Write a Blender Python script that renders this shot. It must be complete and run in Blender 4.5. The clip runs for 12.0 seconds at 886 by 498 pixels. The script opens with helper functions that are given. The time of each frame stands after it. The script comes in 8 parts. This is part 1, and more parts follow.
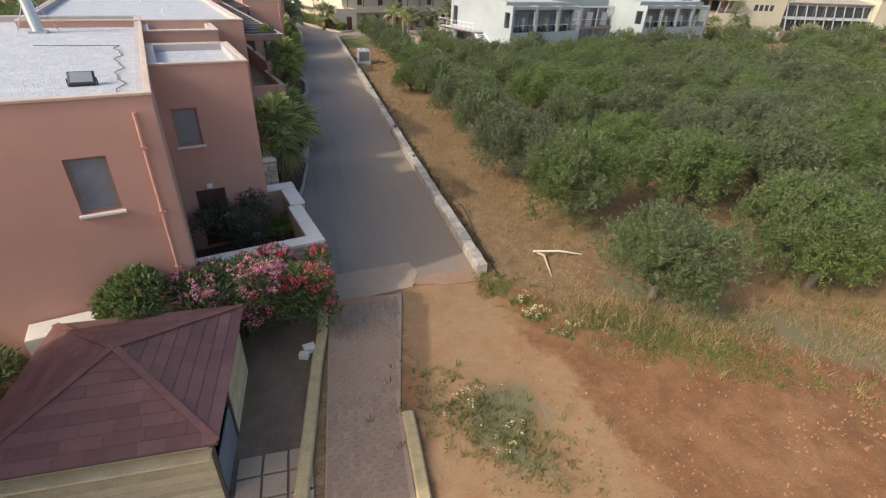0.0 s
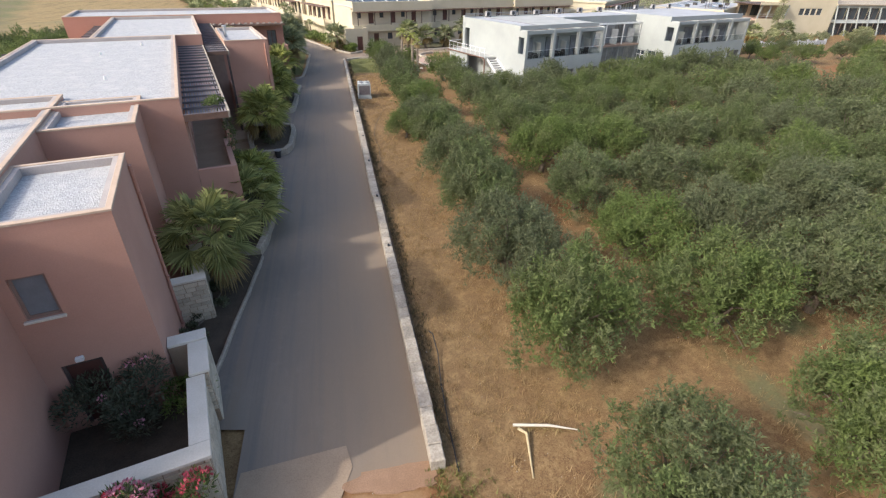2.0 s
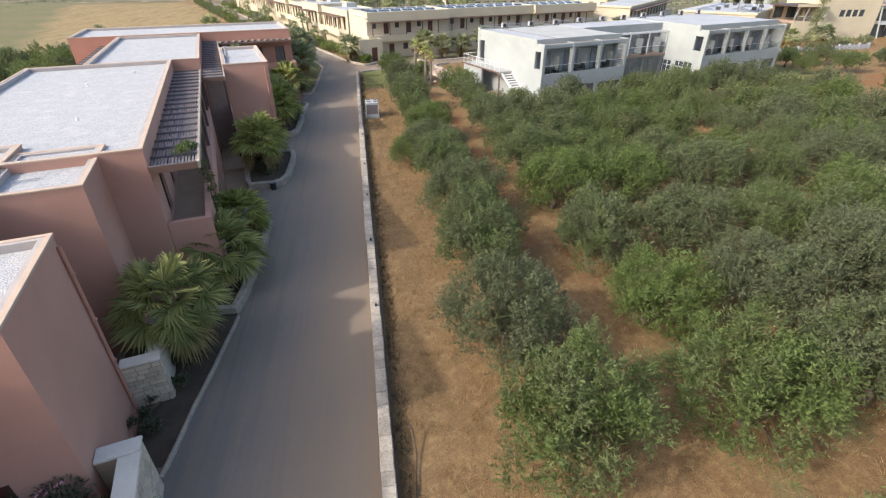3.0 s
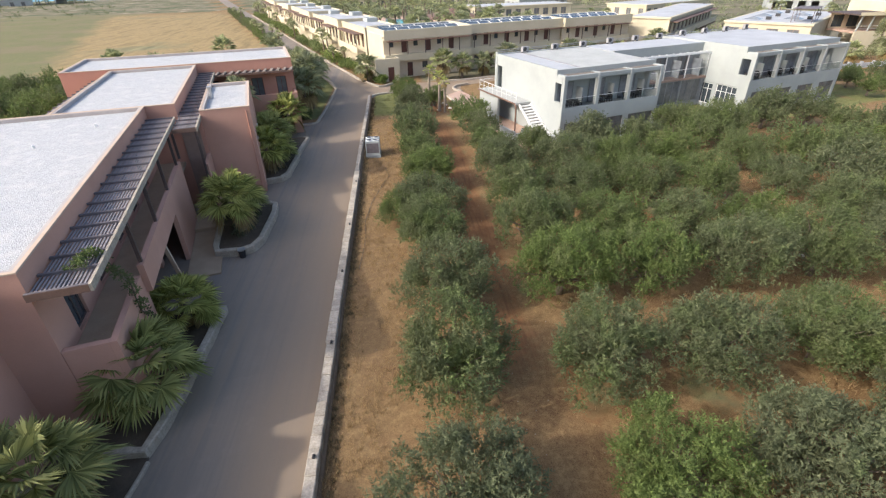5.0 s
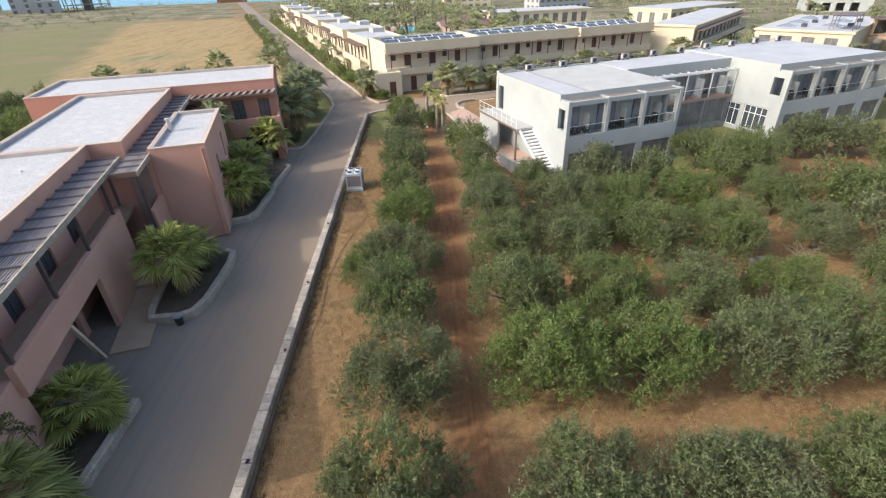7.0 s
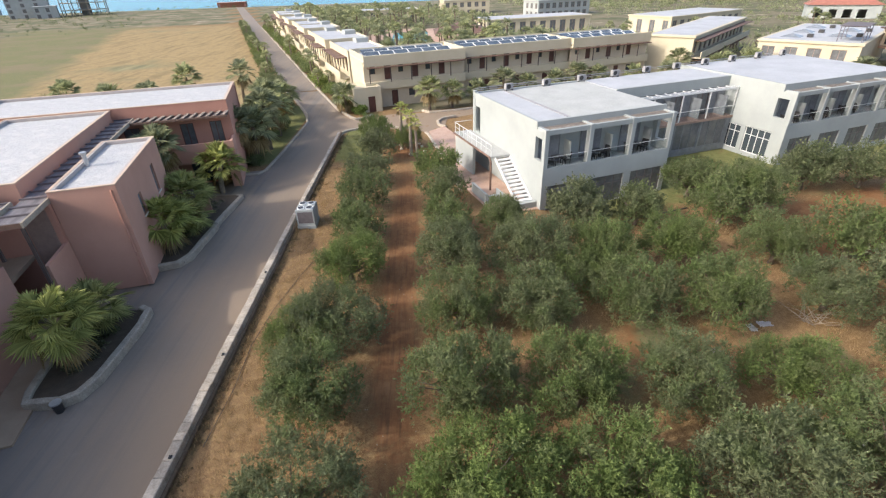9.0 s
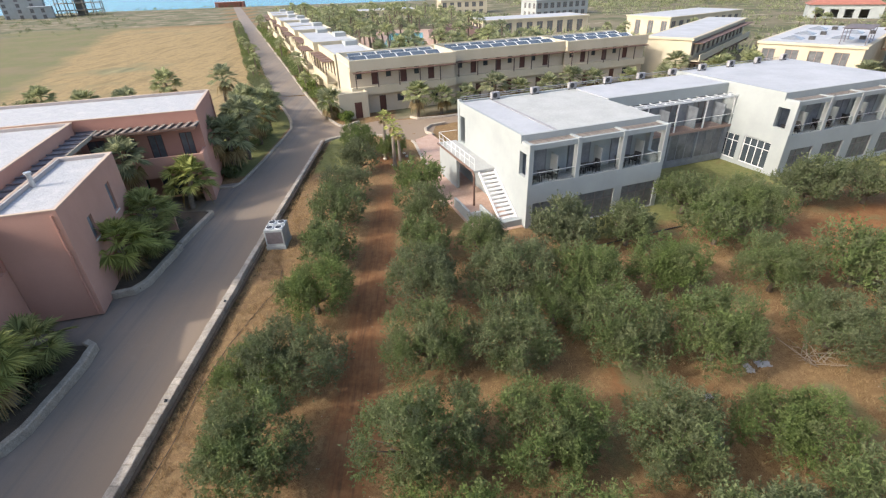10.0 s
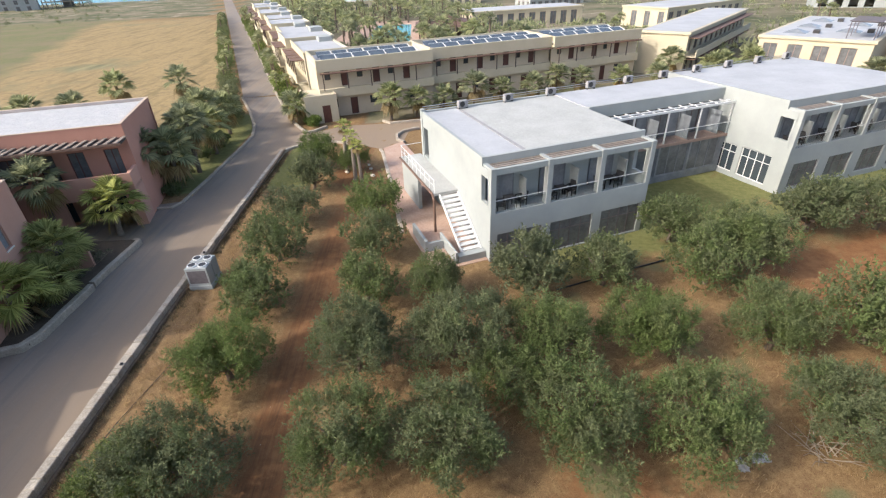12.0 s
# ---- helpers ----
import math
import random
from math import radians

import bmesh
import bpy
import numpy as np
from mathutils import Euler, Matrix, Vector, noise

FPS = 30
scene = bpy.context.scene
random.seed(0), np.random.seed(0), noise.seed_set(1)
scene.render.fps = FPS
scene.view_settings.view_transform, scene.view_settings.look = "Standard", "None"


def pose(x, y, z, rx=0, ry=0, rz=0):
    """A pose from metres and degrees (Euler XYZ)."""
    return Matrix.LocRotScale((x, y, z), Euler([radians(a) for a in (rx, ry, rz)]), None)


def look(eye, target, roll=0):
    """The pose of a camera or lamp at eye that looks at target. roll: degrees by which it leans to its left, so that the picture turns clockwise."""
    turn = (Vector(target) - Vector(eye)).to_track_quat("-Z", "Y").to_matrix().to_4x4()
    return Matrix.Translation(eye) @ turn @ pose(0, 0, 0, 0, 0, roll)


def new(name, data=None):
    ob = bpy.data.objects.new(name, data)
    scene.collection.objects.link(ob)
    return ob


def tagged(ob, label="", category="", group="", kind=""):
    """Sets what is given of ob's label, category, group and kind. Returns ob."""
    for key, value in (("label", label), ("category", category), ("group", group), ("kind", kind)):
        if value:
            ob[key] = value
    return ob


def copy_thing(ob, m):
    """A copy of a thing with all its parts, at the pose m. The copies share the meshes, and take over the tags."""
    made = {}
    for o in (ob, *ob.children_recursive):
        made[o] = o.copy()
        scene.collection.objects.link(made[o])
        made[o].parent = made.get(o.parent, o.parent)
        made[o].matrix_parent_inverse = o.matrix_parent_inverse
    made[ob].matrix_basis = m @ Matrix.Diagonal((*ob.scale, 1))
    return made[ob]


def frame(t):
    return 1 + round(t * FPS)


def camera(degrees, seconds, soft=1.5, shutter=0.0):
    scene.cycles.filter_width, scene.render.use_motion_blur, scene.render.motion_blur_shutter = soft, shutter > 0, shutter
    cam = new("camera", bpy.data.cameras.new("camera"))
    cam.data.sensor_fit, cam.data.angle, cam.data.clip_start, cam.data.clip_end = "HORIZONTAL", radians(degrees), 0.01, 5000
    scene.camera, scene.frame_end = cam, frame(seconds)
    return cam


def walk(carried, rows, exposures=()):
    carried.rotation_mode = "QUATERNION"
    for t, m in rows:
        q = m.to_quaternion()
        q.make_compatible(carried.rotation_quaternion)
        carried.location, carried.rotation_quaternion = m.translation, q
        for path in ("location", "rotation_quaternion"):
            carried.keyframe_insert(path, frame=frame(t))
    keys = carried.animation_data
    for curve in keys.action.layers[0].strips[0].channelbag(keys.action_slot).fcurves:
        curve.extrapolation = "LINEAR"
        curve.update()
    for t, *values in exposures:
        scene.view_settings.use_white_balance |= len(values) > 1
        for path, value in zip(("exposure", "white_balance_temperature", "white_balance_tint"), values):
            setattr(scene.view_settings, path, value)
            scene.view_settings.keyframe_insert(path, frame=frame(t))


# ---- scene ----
cam = camera(86.0, 12.0, soft=1.25)
PATH = [
    (0, (-5.389, -13.286, 9.597), (-4.899, -11.635, 8.58), 2.7),
    (0.5, (-4.625, -12.056, 10.141), (-4.14, -10.405, 9.122), 2.7),
    (1, (-3.674, -10.641, 10.687), (-3.213, -8.985, 9.666), 2.2),
    (1.5, (-2.743, -9.255, 11.245), (-2.315, -7.59, 10.223), 1.7),
    (2, (-1.685, -7.744, 11.826), (-1.307, -6.066, 10.805), 1.0),
    (2.5, (-0.74, -6.328, 12.338), (-0.409, -4.64, 11.318), 0.4),
    (3, (0.195, -4.742, 12.846), (0.481, -3.045, 11.826), -0.1),
    (3.5, (1.041, -3.27, 13.302), (1.287, -1.567, 12.282), -0.5),
    (5.5, (4.567, 2.395, 14.975), (4.69, 4.115, 13.961), -1.4),
    (6, (5.439, 3.74, 15.208), (5.535, 5.462, 14.196), -1.6),
    (6.5, (6.203, 4.981, 15.352), (6.279, 6.705, 14.341), -1.8),
    (8.5, (9.303, 9.992, 15.774), (9.356, 11.723, 14.773), -1.9),
    (9, (10.238, 11.225, 15.891), (10.289, 12.958, 14.893), -1.9),
    (9.5, (11.087, 12.439, 16.024), (11.137, 14.171, 15.026), -2.0),
    (10, (11.924, 13.767, 16.159), (11.972, 15.498, 15.158), -2.0),
    (10.5, (12.693, 15.016, 16.23), (12.737, 16.746, 15.226), -2.2),
    (11, (13.515, 16.314, 16.253), (13.558, 18.042, 15.247), -2.3),
    (11.5, (14.319, 17.572, 16.333), (14.363, 19.294, 15.316), -2.3),
    (12, (15.181, 18.873, 16.391), (15.227, 20.584, 15.357), -2.3),
]
walk(cam, [(t, look(eye, target, roll)) for t, eye, target, roll in PATH], [(0, 0.90), (1.0, 1.01), (2.5, 1.16), (6.0, 1.22), (12, 1.22)])

# ---- light ----
SUN_ELEV, SUN_TO = 34.0, 19.0            # height of the sun; heading of the shadows, degrees from +x
world = bpy.data.worlds.new("sky")
scene.world = world
world.use_nodes = True
wn = world.node_tree.nodes
sky = wn.new("ShaderNodeTexSky")
sky.sky_type = 'NISHITA'
sky.sun_disc = False
sky.sun_elevation = radians(SUN_ELEV)
sky.sun_rotation = radians(270 - SUN_TO)
sky.air_density, sky.dust_density, sky.ozone_density = 0.85, 3.5, 0.8
world.node_tree.links.new(sky.outputs[0], wn["Background"].inputs[0])
wn["Background"].inputs[1].default_value = 0.15
sun = new("sun", bpy.data.lights.new("sun", 'SUN'))
sun.data.energy, sun.data.angle, sun.data.color = 1.45, radians(0.8), (1.0, 0.955, 0.89)
_d = Vector((math.cos(radians(SUN_TO)) * math.cos(radians(SUN_ELEV)), math.sin(radians(SUN_TO)) * math.cos(radians(SUN_ELEV)), -math.sin(radians(SUN_ELEV))))
sun.matrix_world = look(tuple(-60 * _d), (0, 0, 0))


# ---- materials ----
def rgb(c):
    return (c[0], c[1], c[2], 1.0)


def mixed(nt, fac, a, b, kind='MIX'):
    n = nt.nodes.new("ShaderNodeMix")
    n.data_type, n.blend_type = 'RGBA', kind
    for sock, val in ((n.inputs[0], fac), (n.inputs[6], a), (n.inputs[7], b)):
        if hasattr(val, "links") or hasattr(val, "is_linked"):
            nt.links.new(val, sock)
        elif isinstance(val, tuple):
            sock.default_value = rgb(val)
        else:
            sock.default_value = val
    return n.outputs[2]


def noise_tex(nt, vec, scale, detail=4.0, rough=0.6):
    n = nt.nodes.new("ShaderNodeTexNoise")
    n.inputs["Scale"].default_value, n.inputs["Detail"].default_value, n.inputs["Roughness"].default_value = scale, detail, rough
    nt.links.new(vec, n.inputs["Vector"])
    return n.outputs[0]


def steep(nt, val, lo, hi):
    n = nt.nodes.new("ShaderNodeMapRange")
    n.inputs[1].default_value, n.inputs[2].default_value = lo, hi
    nt.links.new(val, n.inputs[0])
    return n.outputs[0]


def begin(name):
    m = bpy.data.materials.new(name)
    m.use_nodes = True
    nt = m.node_tree
    b = nt.nodes["Principled BSDF"]
    geo = nt.nodes.new("ShaderNodeNewGeometry")
    return m, nt, b, geo.outputs["Position"], geo


def bumped(nt, b, height, strength, dist):
    n = nt.nodes.new("ShaderNodeBump")
    n.inputs["Strength"].default_value, n.inputs["Distance"].default_value = strength, dist
    nt.links.new(height, n.inputs["Height"])
    nt.links.new(n.outputs[0], b.inputs["Normal"])


def surface(name, c1, c2, scale=0.8, fine=18.0, rough=0.85, bump=0.25, dist=0.01, grain=0.25, metal=0.0, vary=0.0, spread=(0.35, 0.65)):
    """Two tones in large soft patches, a fine grain over both and a little relief."""
    m, nt, b, pos, geo = begin(name)
    big = noise_tex(nt, pos, scale, 5.0, 0.62)
    small = noise_tex(nt, pos, fine, 4.0, 0.65)
    col = mixed(nt, steep(nt, big, *spread), c1, c2)
    col = mixed(nt, grain, col, mixed(nt, steep(nt, small, 0.3, 0.7), tuple(0.55 * v for v in c1), tuple(min(1.0, 1.25 * v) for v in c2)))
    if vary:
        info = nt.nodes.new("ShaderNodeObjectInfo")
        hsv = nt.nodes.new("ShaderNodeHueSaturation")
        nt.links.new(steep(nt, info.outputs["Random"], 0, 1), hsv.inputs["Value"])
        hsv.inputs["Value"].links[0].from_node.inputs[3].default_value = 1 - vary
        hsv.inputs["Value"].links[0].from_node.inputs[4].default_value = 1 + vary
        nt.links.new(col, hsv.inputs["Color"])
        col = hsv.outputs[0]
    nt.links.new(col, b.inputs["Base Color"])
    b.inputs["Roughness"].default_value, b.inputs["Metallic"].default_value = rough, metal
    bumped(nt, b, small, bump, dist)
    return m


def pebbled(name, c1, c2, scale, bump=0.8, dist=0.03, stain=(0.5, 0.5, 0.5)):
    """Loose gravel: cells of differing tone with rounded relief and dusty patches."""
    m, nt, b, pos, geo = begin(name)
    v = nt.nodes.new("ShaderNodeTexVoronoi")
    v.inputs["Scale"].default_value = scale
    nt.links.new(pos, v.inputs["Vector"])
    tone = nt.nodes.new("ShaderNodeSeparateColor")
    nt.links.new(v.outputs["Color"], tone.inputs[0])
    col = mixed(nt, tone.outputs[0], c1, c2)
    col = mixed(nt, steep(nt, noise_tex(nt, pos, 1.3, 5.0), 0.5, 0.8), col, stain)
    nt.links.new(col, b.inputs["Base Color"])
    b.inputs["Roughness"].default_value = 0.9
    bumped(nt, b, v.outputs["Distance"], bump, dist)
    return m


def foliage(name, dark, light, thin=0.35, vary=0.25, dark2=None, light2=None):
    """Leaves: tone by leaf and by plant, part of the light passes through."""
    m, nt, b, pos, geo = begin(name)
    info = nt.nodes.new("ShaderNodeObjectInfo")
    col = mixed(nt, geo.outputs["Random Per Island"], dark, light)
    if dark2:
        # fresh green shoots in clumps among the silvery ones, more on some plants than on others
        sh = nt.nodes.new("ShaderNodeMath")
        sh.operation = 'MULTIPLY_ADD'
        nt.links.new(info.outputs["Random"], sh.inputs[0])
        sh.inputs[1].default_value = 0.22
        nt.links.new(noise_tex(nt, pos, 0.9, 3.0), sh.inputs[2])
        col = mixed(nt, steep(nt, sh.outputs[0], 0.52, 0.74), col, mixed(nt, geo.outputs["Random Per Island"], dark2, light2))
    patch = steep(nt, noise_tex(nt, pos, 0.45, 2.0), 0.35, 0.65)
    hsv = nt.nodes.new("ShaderNodeHueSaturation")
    a = nt.nodes.new("ShaderNodeMath")
    a.operation = 'ADD'
    nt.links.new(info.outputs["Random"], a.inputs[0])
    nt.links.new(patch, a.inputs[1])
    mr = nt.nodes.new("ShaderNodeMapRange")
    mr.inputs[1].default_value, mr.inputs[2].default_value, mr.inputs[3].default_value, mr.inputs[4].default_value = 0, 2, 1 - vary, 1 + vary
    nt.links.new(a.outputs[0], mr.inputs[0])
    nt.links.new(mr.outputs[0], hsv.inputs["Value"])
    nt.links.new(col, hsv.inputs["Color"])
    sat = nt.nodes.new("ShaderNodeMapRange")
    sat.inputs[3].default_value, sat.inputs[4].default_value = 0.88, 1.1
    nt.links.new(info.outputs["Random"], sat.inputs[0])
    nt.links.new(sat.outputs[0], hsv.inputs["Saturation"])
    nt.links.new(hsv.outputs[0], b.inputs["Base Color"])
    b.inputs["Roughness"].default_value = 0.75
    b.inputs["Specular IOR Level"].default_value = 0.15
    tr = nt.nodes.new("ShaderNodeBsdfTranslucent")
    nt.links.new(hsv.outputs[0], tr.inputs[0])
    mx = nt.nodes.new("ShaderNodeMixShader")
    mx.inputs[0].default_value = thin
    nt.links.new(b.outputs[0], mx.inputs[1])
    nt.links.new(tr.outputs[0], mx.inputs[2])
    nt.links.new(mx.outputs[0], nt.nodes["Material Output"].inputs[0])
    return m


def glassy(name, tint, rough=0.05, alpha=1.0):
    m, nt, b, pos, geo = begin(name)
    b.inputs["Base Color"].default_value = rgb(tint)
    b.inputs["Roughness"].default_value = rough
    b.inputs["Transmission Weight"].default_value = alpha
    b.inputs["IOR"].default_value = 1.1
    return m


def ground_material():
    """Soil whose cover follows the zones stored on the sheet: red earth, straw, green weeds, stubble field, lawn."""
    m, nt, b, pos, geo = begin("ground_earth")
    at = []
    for nm in ("zone_a", "zone_b"):
        n = nt.nodes.new("ShaderNodeAttribute")
        n.attribute_name = nm
        sp = nt.nodes.new("ShaderNodeSeparateColor")
        nt.links.new(n.outputs["Color"], sp.inputs[0])
        at.append(sp)
    big, mid, small = noise_tex(nt, pos, 0.35, 5.0), noise_tex(nt, pos, 2.2, 6.0, 0.7), noise_tex(nt, pos, 16.0, 5.0, 0.7)
    clod = noise_tex(nt, pos, 55.0, 3.0, 0.7)
    red = mixed(nt, steep(nt, mid, 0.3, 0.7), (0.155, 0.072, 0.032), (0.262, 0.132, 0.06))
    red = mixed(nt, steep(nt, small, 0.54, 0.95), red, (0.325, 0.2, 0.104))
    red = mixed(nt, steep(nt, noise_tex(nt, pos, 0.7, 6.0, 0.7), 0.48, 0.7), red, (0.275, 0.15, 0.071))
    # wheel marks drawn out along the alleys, darkened further for the trees' shade
    lane_map = nt.nodes.new("ShaderNodeMapping")
    lane_map.inputs["Scale"].default_value = (1.0, 0.05, 1.0)
    nt.links.new(pos, lane_map.inputs["Vector"])
    rut = noise_tex(nt, lane_map.outputs[0], 5.0, 4.0, 0.7)
    across = nt.nodes.new("ShaderNodeSeparateXYZ")
    nt.links.new(pos, across.inputs[0])
    alley = nt.nodes.new("ShaderNodeMath")
    alley.operation = 'MULTIPLY'
    nt.links.new(steep(nt, across.outputs[0], 6.2, 7.2), alley.inputs[0])
    nt.links.new(steep(nt, across.outputs[0], 10.4, 9.4), alley.inputs[1])
    marks_and_shade = mixed(nt, steep(nt, rut, 0.46, 0.78), red, (0.108, 0.06, 0.035))
    marks_and_shade = mixed(nt, steep(nt, rut, 0.44, 0.24), marks_and_shade, (0.21, 0.125, 0.07))
    red = mixed(nt, alley.outputs[0], red, marks_and_shade)
    straw = mixed(nt, steep(nt, small, 0.32, 0.68), (0.122, 0.073, 0.034), (0.265, 0.168, 0.080))
    straw = mixed(nt, steep(nt, big, 0.48, 0.7), straw, mixed(nt, steep(nt, small, 0.35, 0.65), (0.12, 0.067, 0.034), (0.215, 0.126, 0.062)))
    straw = mixed(nt, steep(nt, clod, 0.5, 0.7), straw, (0.355, 0.235, 0.12))
    speck = noise_tex(nt, pos, 28.0, 4.0, 0.75)
    straw = mixed(nt, steep(nt, speck, 0.55, 0.66), straw, (0.075, 0.047, 0.028))
    tuft = noise_tex(nt, pos, 3.2, 8.0, 0.78)
    straw = mixed(nt, steep(nt, tuft, 0.48, 0.74), straw, mixed(nt, clod, (0.24, 0.152, 0.07), (0.46, 0.33, 0.165)))
    weed = mixed(nt, steep(nt, small, 0.3, 0.7), (0.085, 0.09, 0.038), (0.215, 0.205, 0.10))
    weed = mixed(nt, steep(nt, noise_tex(nt, pos, 0.07, 6.0, 0.7), 0.46, 0.62), weed, (0.185, 0.152, 0.09))
    field = mixed(nt, steep(nt, mid, 0.3, 0.7), (0.255, 0.185, 0.088), (0.345, 0.255, 0.128))
    field = mixed(nt, steep(nt, big, 0.45, 0.75), field, (0.30, 0.225, 0.115))
    # the far field: drills running to the sea, grey-green weedy patches, pale bare strips
    fm = nt.nodes.new("ShaderNodeMapping")
    fm.inputs["Rotation"].default_value = (0, 0, radians(-19.5))
    fm.inputs["Scale"].default_value = (1.0, 0.12, 1.0)
    nt.links.new(pos, fm.inputs["Vector"])
    drill = noise_tex(nt, fm.outputs[0], 0.55, 5.0, 0.7)
    wide = noise_tex(nt, pos, 0.028, 5.0, 0.6)
    field = mixed(nt, steep(nt, noise_tex(nt, pos, 0.75, 6.0, 0.75), 0.5, 0.66), field, (0.19, 0.145, 0.078))
    field = mixed(nt, steep(nt, drill, 0.5, 0.62), field, (0.20, 0.15, 0.075))
    field = mixed(nt, steep(nt, wide, 0.56, 0.66), field, mixed(nt, steep(nt, drill, 0.35, 0.65), (0.13, 0.125, 0.07), (0.26, 0.23, 0.125)))
    field = mixed(nt, steep(nt, wide, 0.36, 0.30), field, (0.36, 0.285, 0.195))
    town = mixed(nt, steep(nt, noise_tex(nt, pos, 0.06, 6.0, 0.65), 0.4, 0.6), (0.20, 0.17, 0.115), (0.09, 0.10, 0.05))
    town = mixed(nt, steep(nt, noise_tex(nt, pos, 0.11, 4.0), 0.56, 0.68), town, (0.34, 0.285, 0.21))
    lawn = mixed(nt, steep(nt, mid, 0.3, 0.7), (0.115, 0.125, 0.042), (0.205, 0.20, 0.08))

    def edge(val):
        s = nt.nodes.new("ShaderNodeMath")
        s.operation = 'ADD'
        nt.links.new(val, s.inputs[0])
        k = nt.nodes.new("ShaderNodeMath")
        k.operation = 'MULTIPLY_ADD'
        nt.links.new(mid, k.inputs[0])
        k.inputs[1].default_value, k.inputs[2].default_value = 0.9, -0.45
        nt.links.new(k.outputs[0], s.inputs[1])
        return steep(nt, s.outputs[0], 0.35, 0.65)
    def field_edge():
        """The sown field ends at a straight boundary towards the weedy land."""
        run = nt.nodes.new("ShaderNodeMath")
        run.operation = 'MULTIPLY_ADD'
        nt.links.new(across.outputs[1], run.inputs[0])
        run.inputs[1].default_value = 0.4
        nt.links.new(across.outputs[0], run.inputs[2])
        wavy = nt.nodes.new("ShaderNodeMath")
        wavy.operation = 'MULTIPLY_ADD'
        nt.links.new(noise_tex(nt, pos, 0.08, 5.0, 0.65), wavy.inputs[0])
        wavy.inputs[1].default_value = 14.0
        nt.links.new(run.outputs[0], wavy.inputs[2])
        both = nt.nodes.new("ShaderNodeMath")
        both.operation = 'MULTIPLY'
        nt.links.new(edge(at[0].outputs[2]), both.inputs[0])
        nt.links.new(steep(nt, wavy.outputs[0], -16.5, -11.0), both.inputs[1])
        return both.outputs[0]
    tan = mixed(nt, steep(nt, mid, 0.3, 0.7), (0.27, 0.157, 0.076), (0.35, 0.218, 0.112))
    tan = mixed(nt, steep(nt, small, 0.54, 0.95), tan, (0.40, 0.275, 0.152))
    tan = mixed(nt, steep(nt, noise_tex(nt, pos, 0.9, 6.0, 0.72), 0.5, 0.72), tan, (0.30, 0.155, 0.072))
    col = mixed(nt, edge(at[0].outputs[0]), straw, red)
    col = mixed(nt, edge(at[1].outputs[2]), col, tan)
    col = mixed(nt, edge(at[0].outputs[1]), col, weed)
    col = mixed(nt, field_edge(), col, field)
    col = mixed(nt, edge(at[1].outputs[0]), col, lawn)
    col = mixed(nt, edge(at[1].outputs[1]), col, town)
    nt.links.new(col, b.inputs["Base Color"])
    b.inputs["Roughness"].default_value = 0.95
    b.inputs["Specular IOR Level"].default_value = 0.15
    bumped(nt, b, small, 0.5, 0.05)
    return m


def road_material():
    """Worn grey concrete lane: dust towards the edges, darker wheel lanes, stains and fine aggregate."""
    m, nt, b, pos, geo = begin("road_concrete")
    big, mid, small = noise_tex(nt, pos, 0.22, 4.0), noise_tex(nt, pos, 1.4, 6.0, 0.7), noise_tex(nt, pos, 45.0, 3.0)
    col = mixed(nt, steep(nt, big, 0.35, 0.65), (0.183, 0.149, 0.116), (0.231, 0.186, 0.144))
    mp = nt.nodes.new("ShaderNodeMapping")
    mp.inputs["Scale"].default_value = (1.0, 0.06, 1.0)
    nt.links.new(pos, mp.inputs["Vector"])
    col = mixed(nt, steep(nt, noise_tex(nt, mp.outputs[0], 0.8, 4.0), 0.42, 0.7), col, (0.225, 0.165, 0.112))
    lines = nt.nodes.new("ShaderNodeMapping")
    lines.inputs["Scale"].default_value = (1.0, 0.025, 1.0)
    nt.links.new(pos, lines.inputs["Vector"])
    streak = noise_tex(nt, lines.outputs[0], 1.5, 5.0, 0.7)
    col = mixed(nt, steep(nt, streak, 0.5, 0.64), col, (0.151, 0.127, 0.108))
    col = mixed(nt, steep(nt, streak, 0.42, 0.32), col, (0.225, 0.163, 0.108))
    col = mixed(nt, steep(nt, mid, 0.55, 0.8), col, (0.254, 0.206, 0.160))
    wear = nt.nodes.new("ShaderNodeMapping")
    wear.inputs["Scale"].default_value = (1.0, 0.3, 1.0)
    nt.links.new(pos, wear.inputs["Vector"])
    col = mixed(nt, steep(nt, noise_tex(nt, wear.outputs[0], 0.5, 6.0, 0.7), 0.53, 0.72), col, (0.168, 0.132, 0.105))
    sx = nt.nodes.new("ShaderNodeSeparateXYZ")
    nt.links.new(pos, sx.inputs[0])
    side = nt.nodes.new("ShaderNodeMath")
    side.operation = 'MULTIPLY_ADD'
    nt.links.new(noise_tex(nt, wear.outputs[0], 0.35, 5.0, 0.65), side.inputs[0])
    side.inputs[1].default_value = 5.0
    nt.links.new(sx.outputs[0], side.inputs[2])
    # red dust blown off the grove settles towards the wall
    dust = nt.nodes.new("ShaderNodeMath")
    dust.operation = 'MULTIPLY'
    nt.links.new(steep(nt, side.outputs[0], -3.4, 1.4), dust.inputs[0])
    dust.inputs[1].default_value = 0.8
    col = mixed(nt, dust.outputs[0], col, (0.27, 0.185, 0.108))
    col = mixed(nt, 0.25, col, mixed(nt, small, (0.08, 0.075, 0.07), (0.36, 0.33, 0.30)))
    nt.links.new(col, b.inputs["Base Color"])
    b.inputs["Roughness"].default_value = 0.85
    bumped(nt, b, small, 0.25, 0.006)
    return m


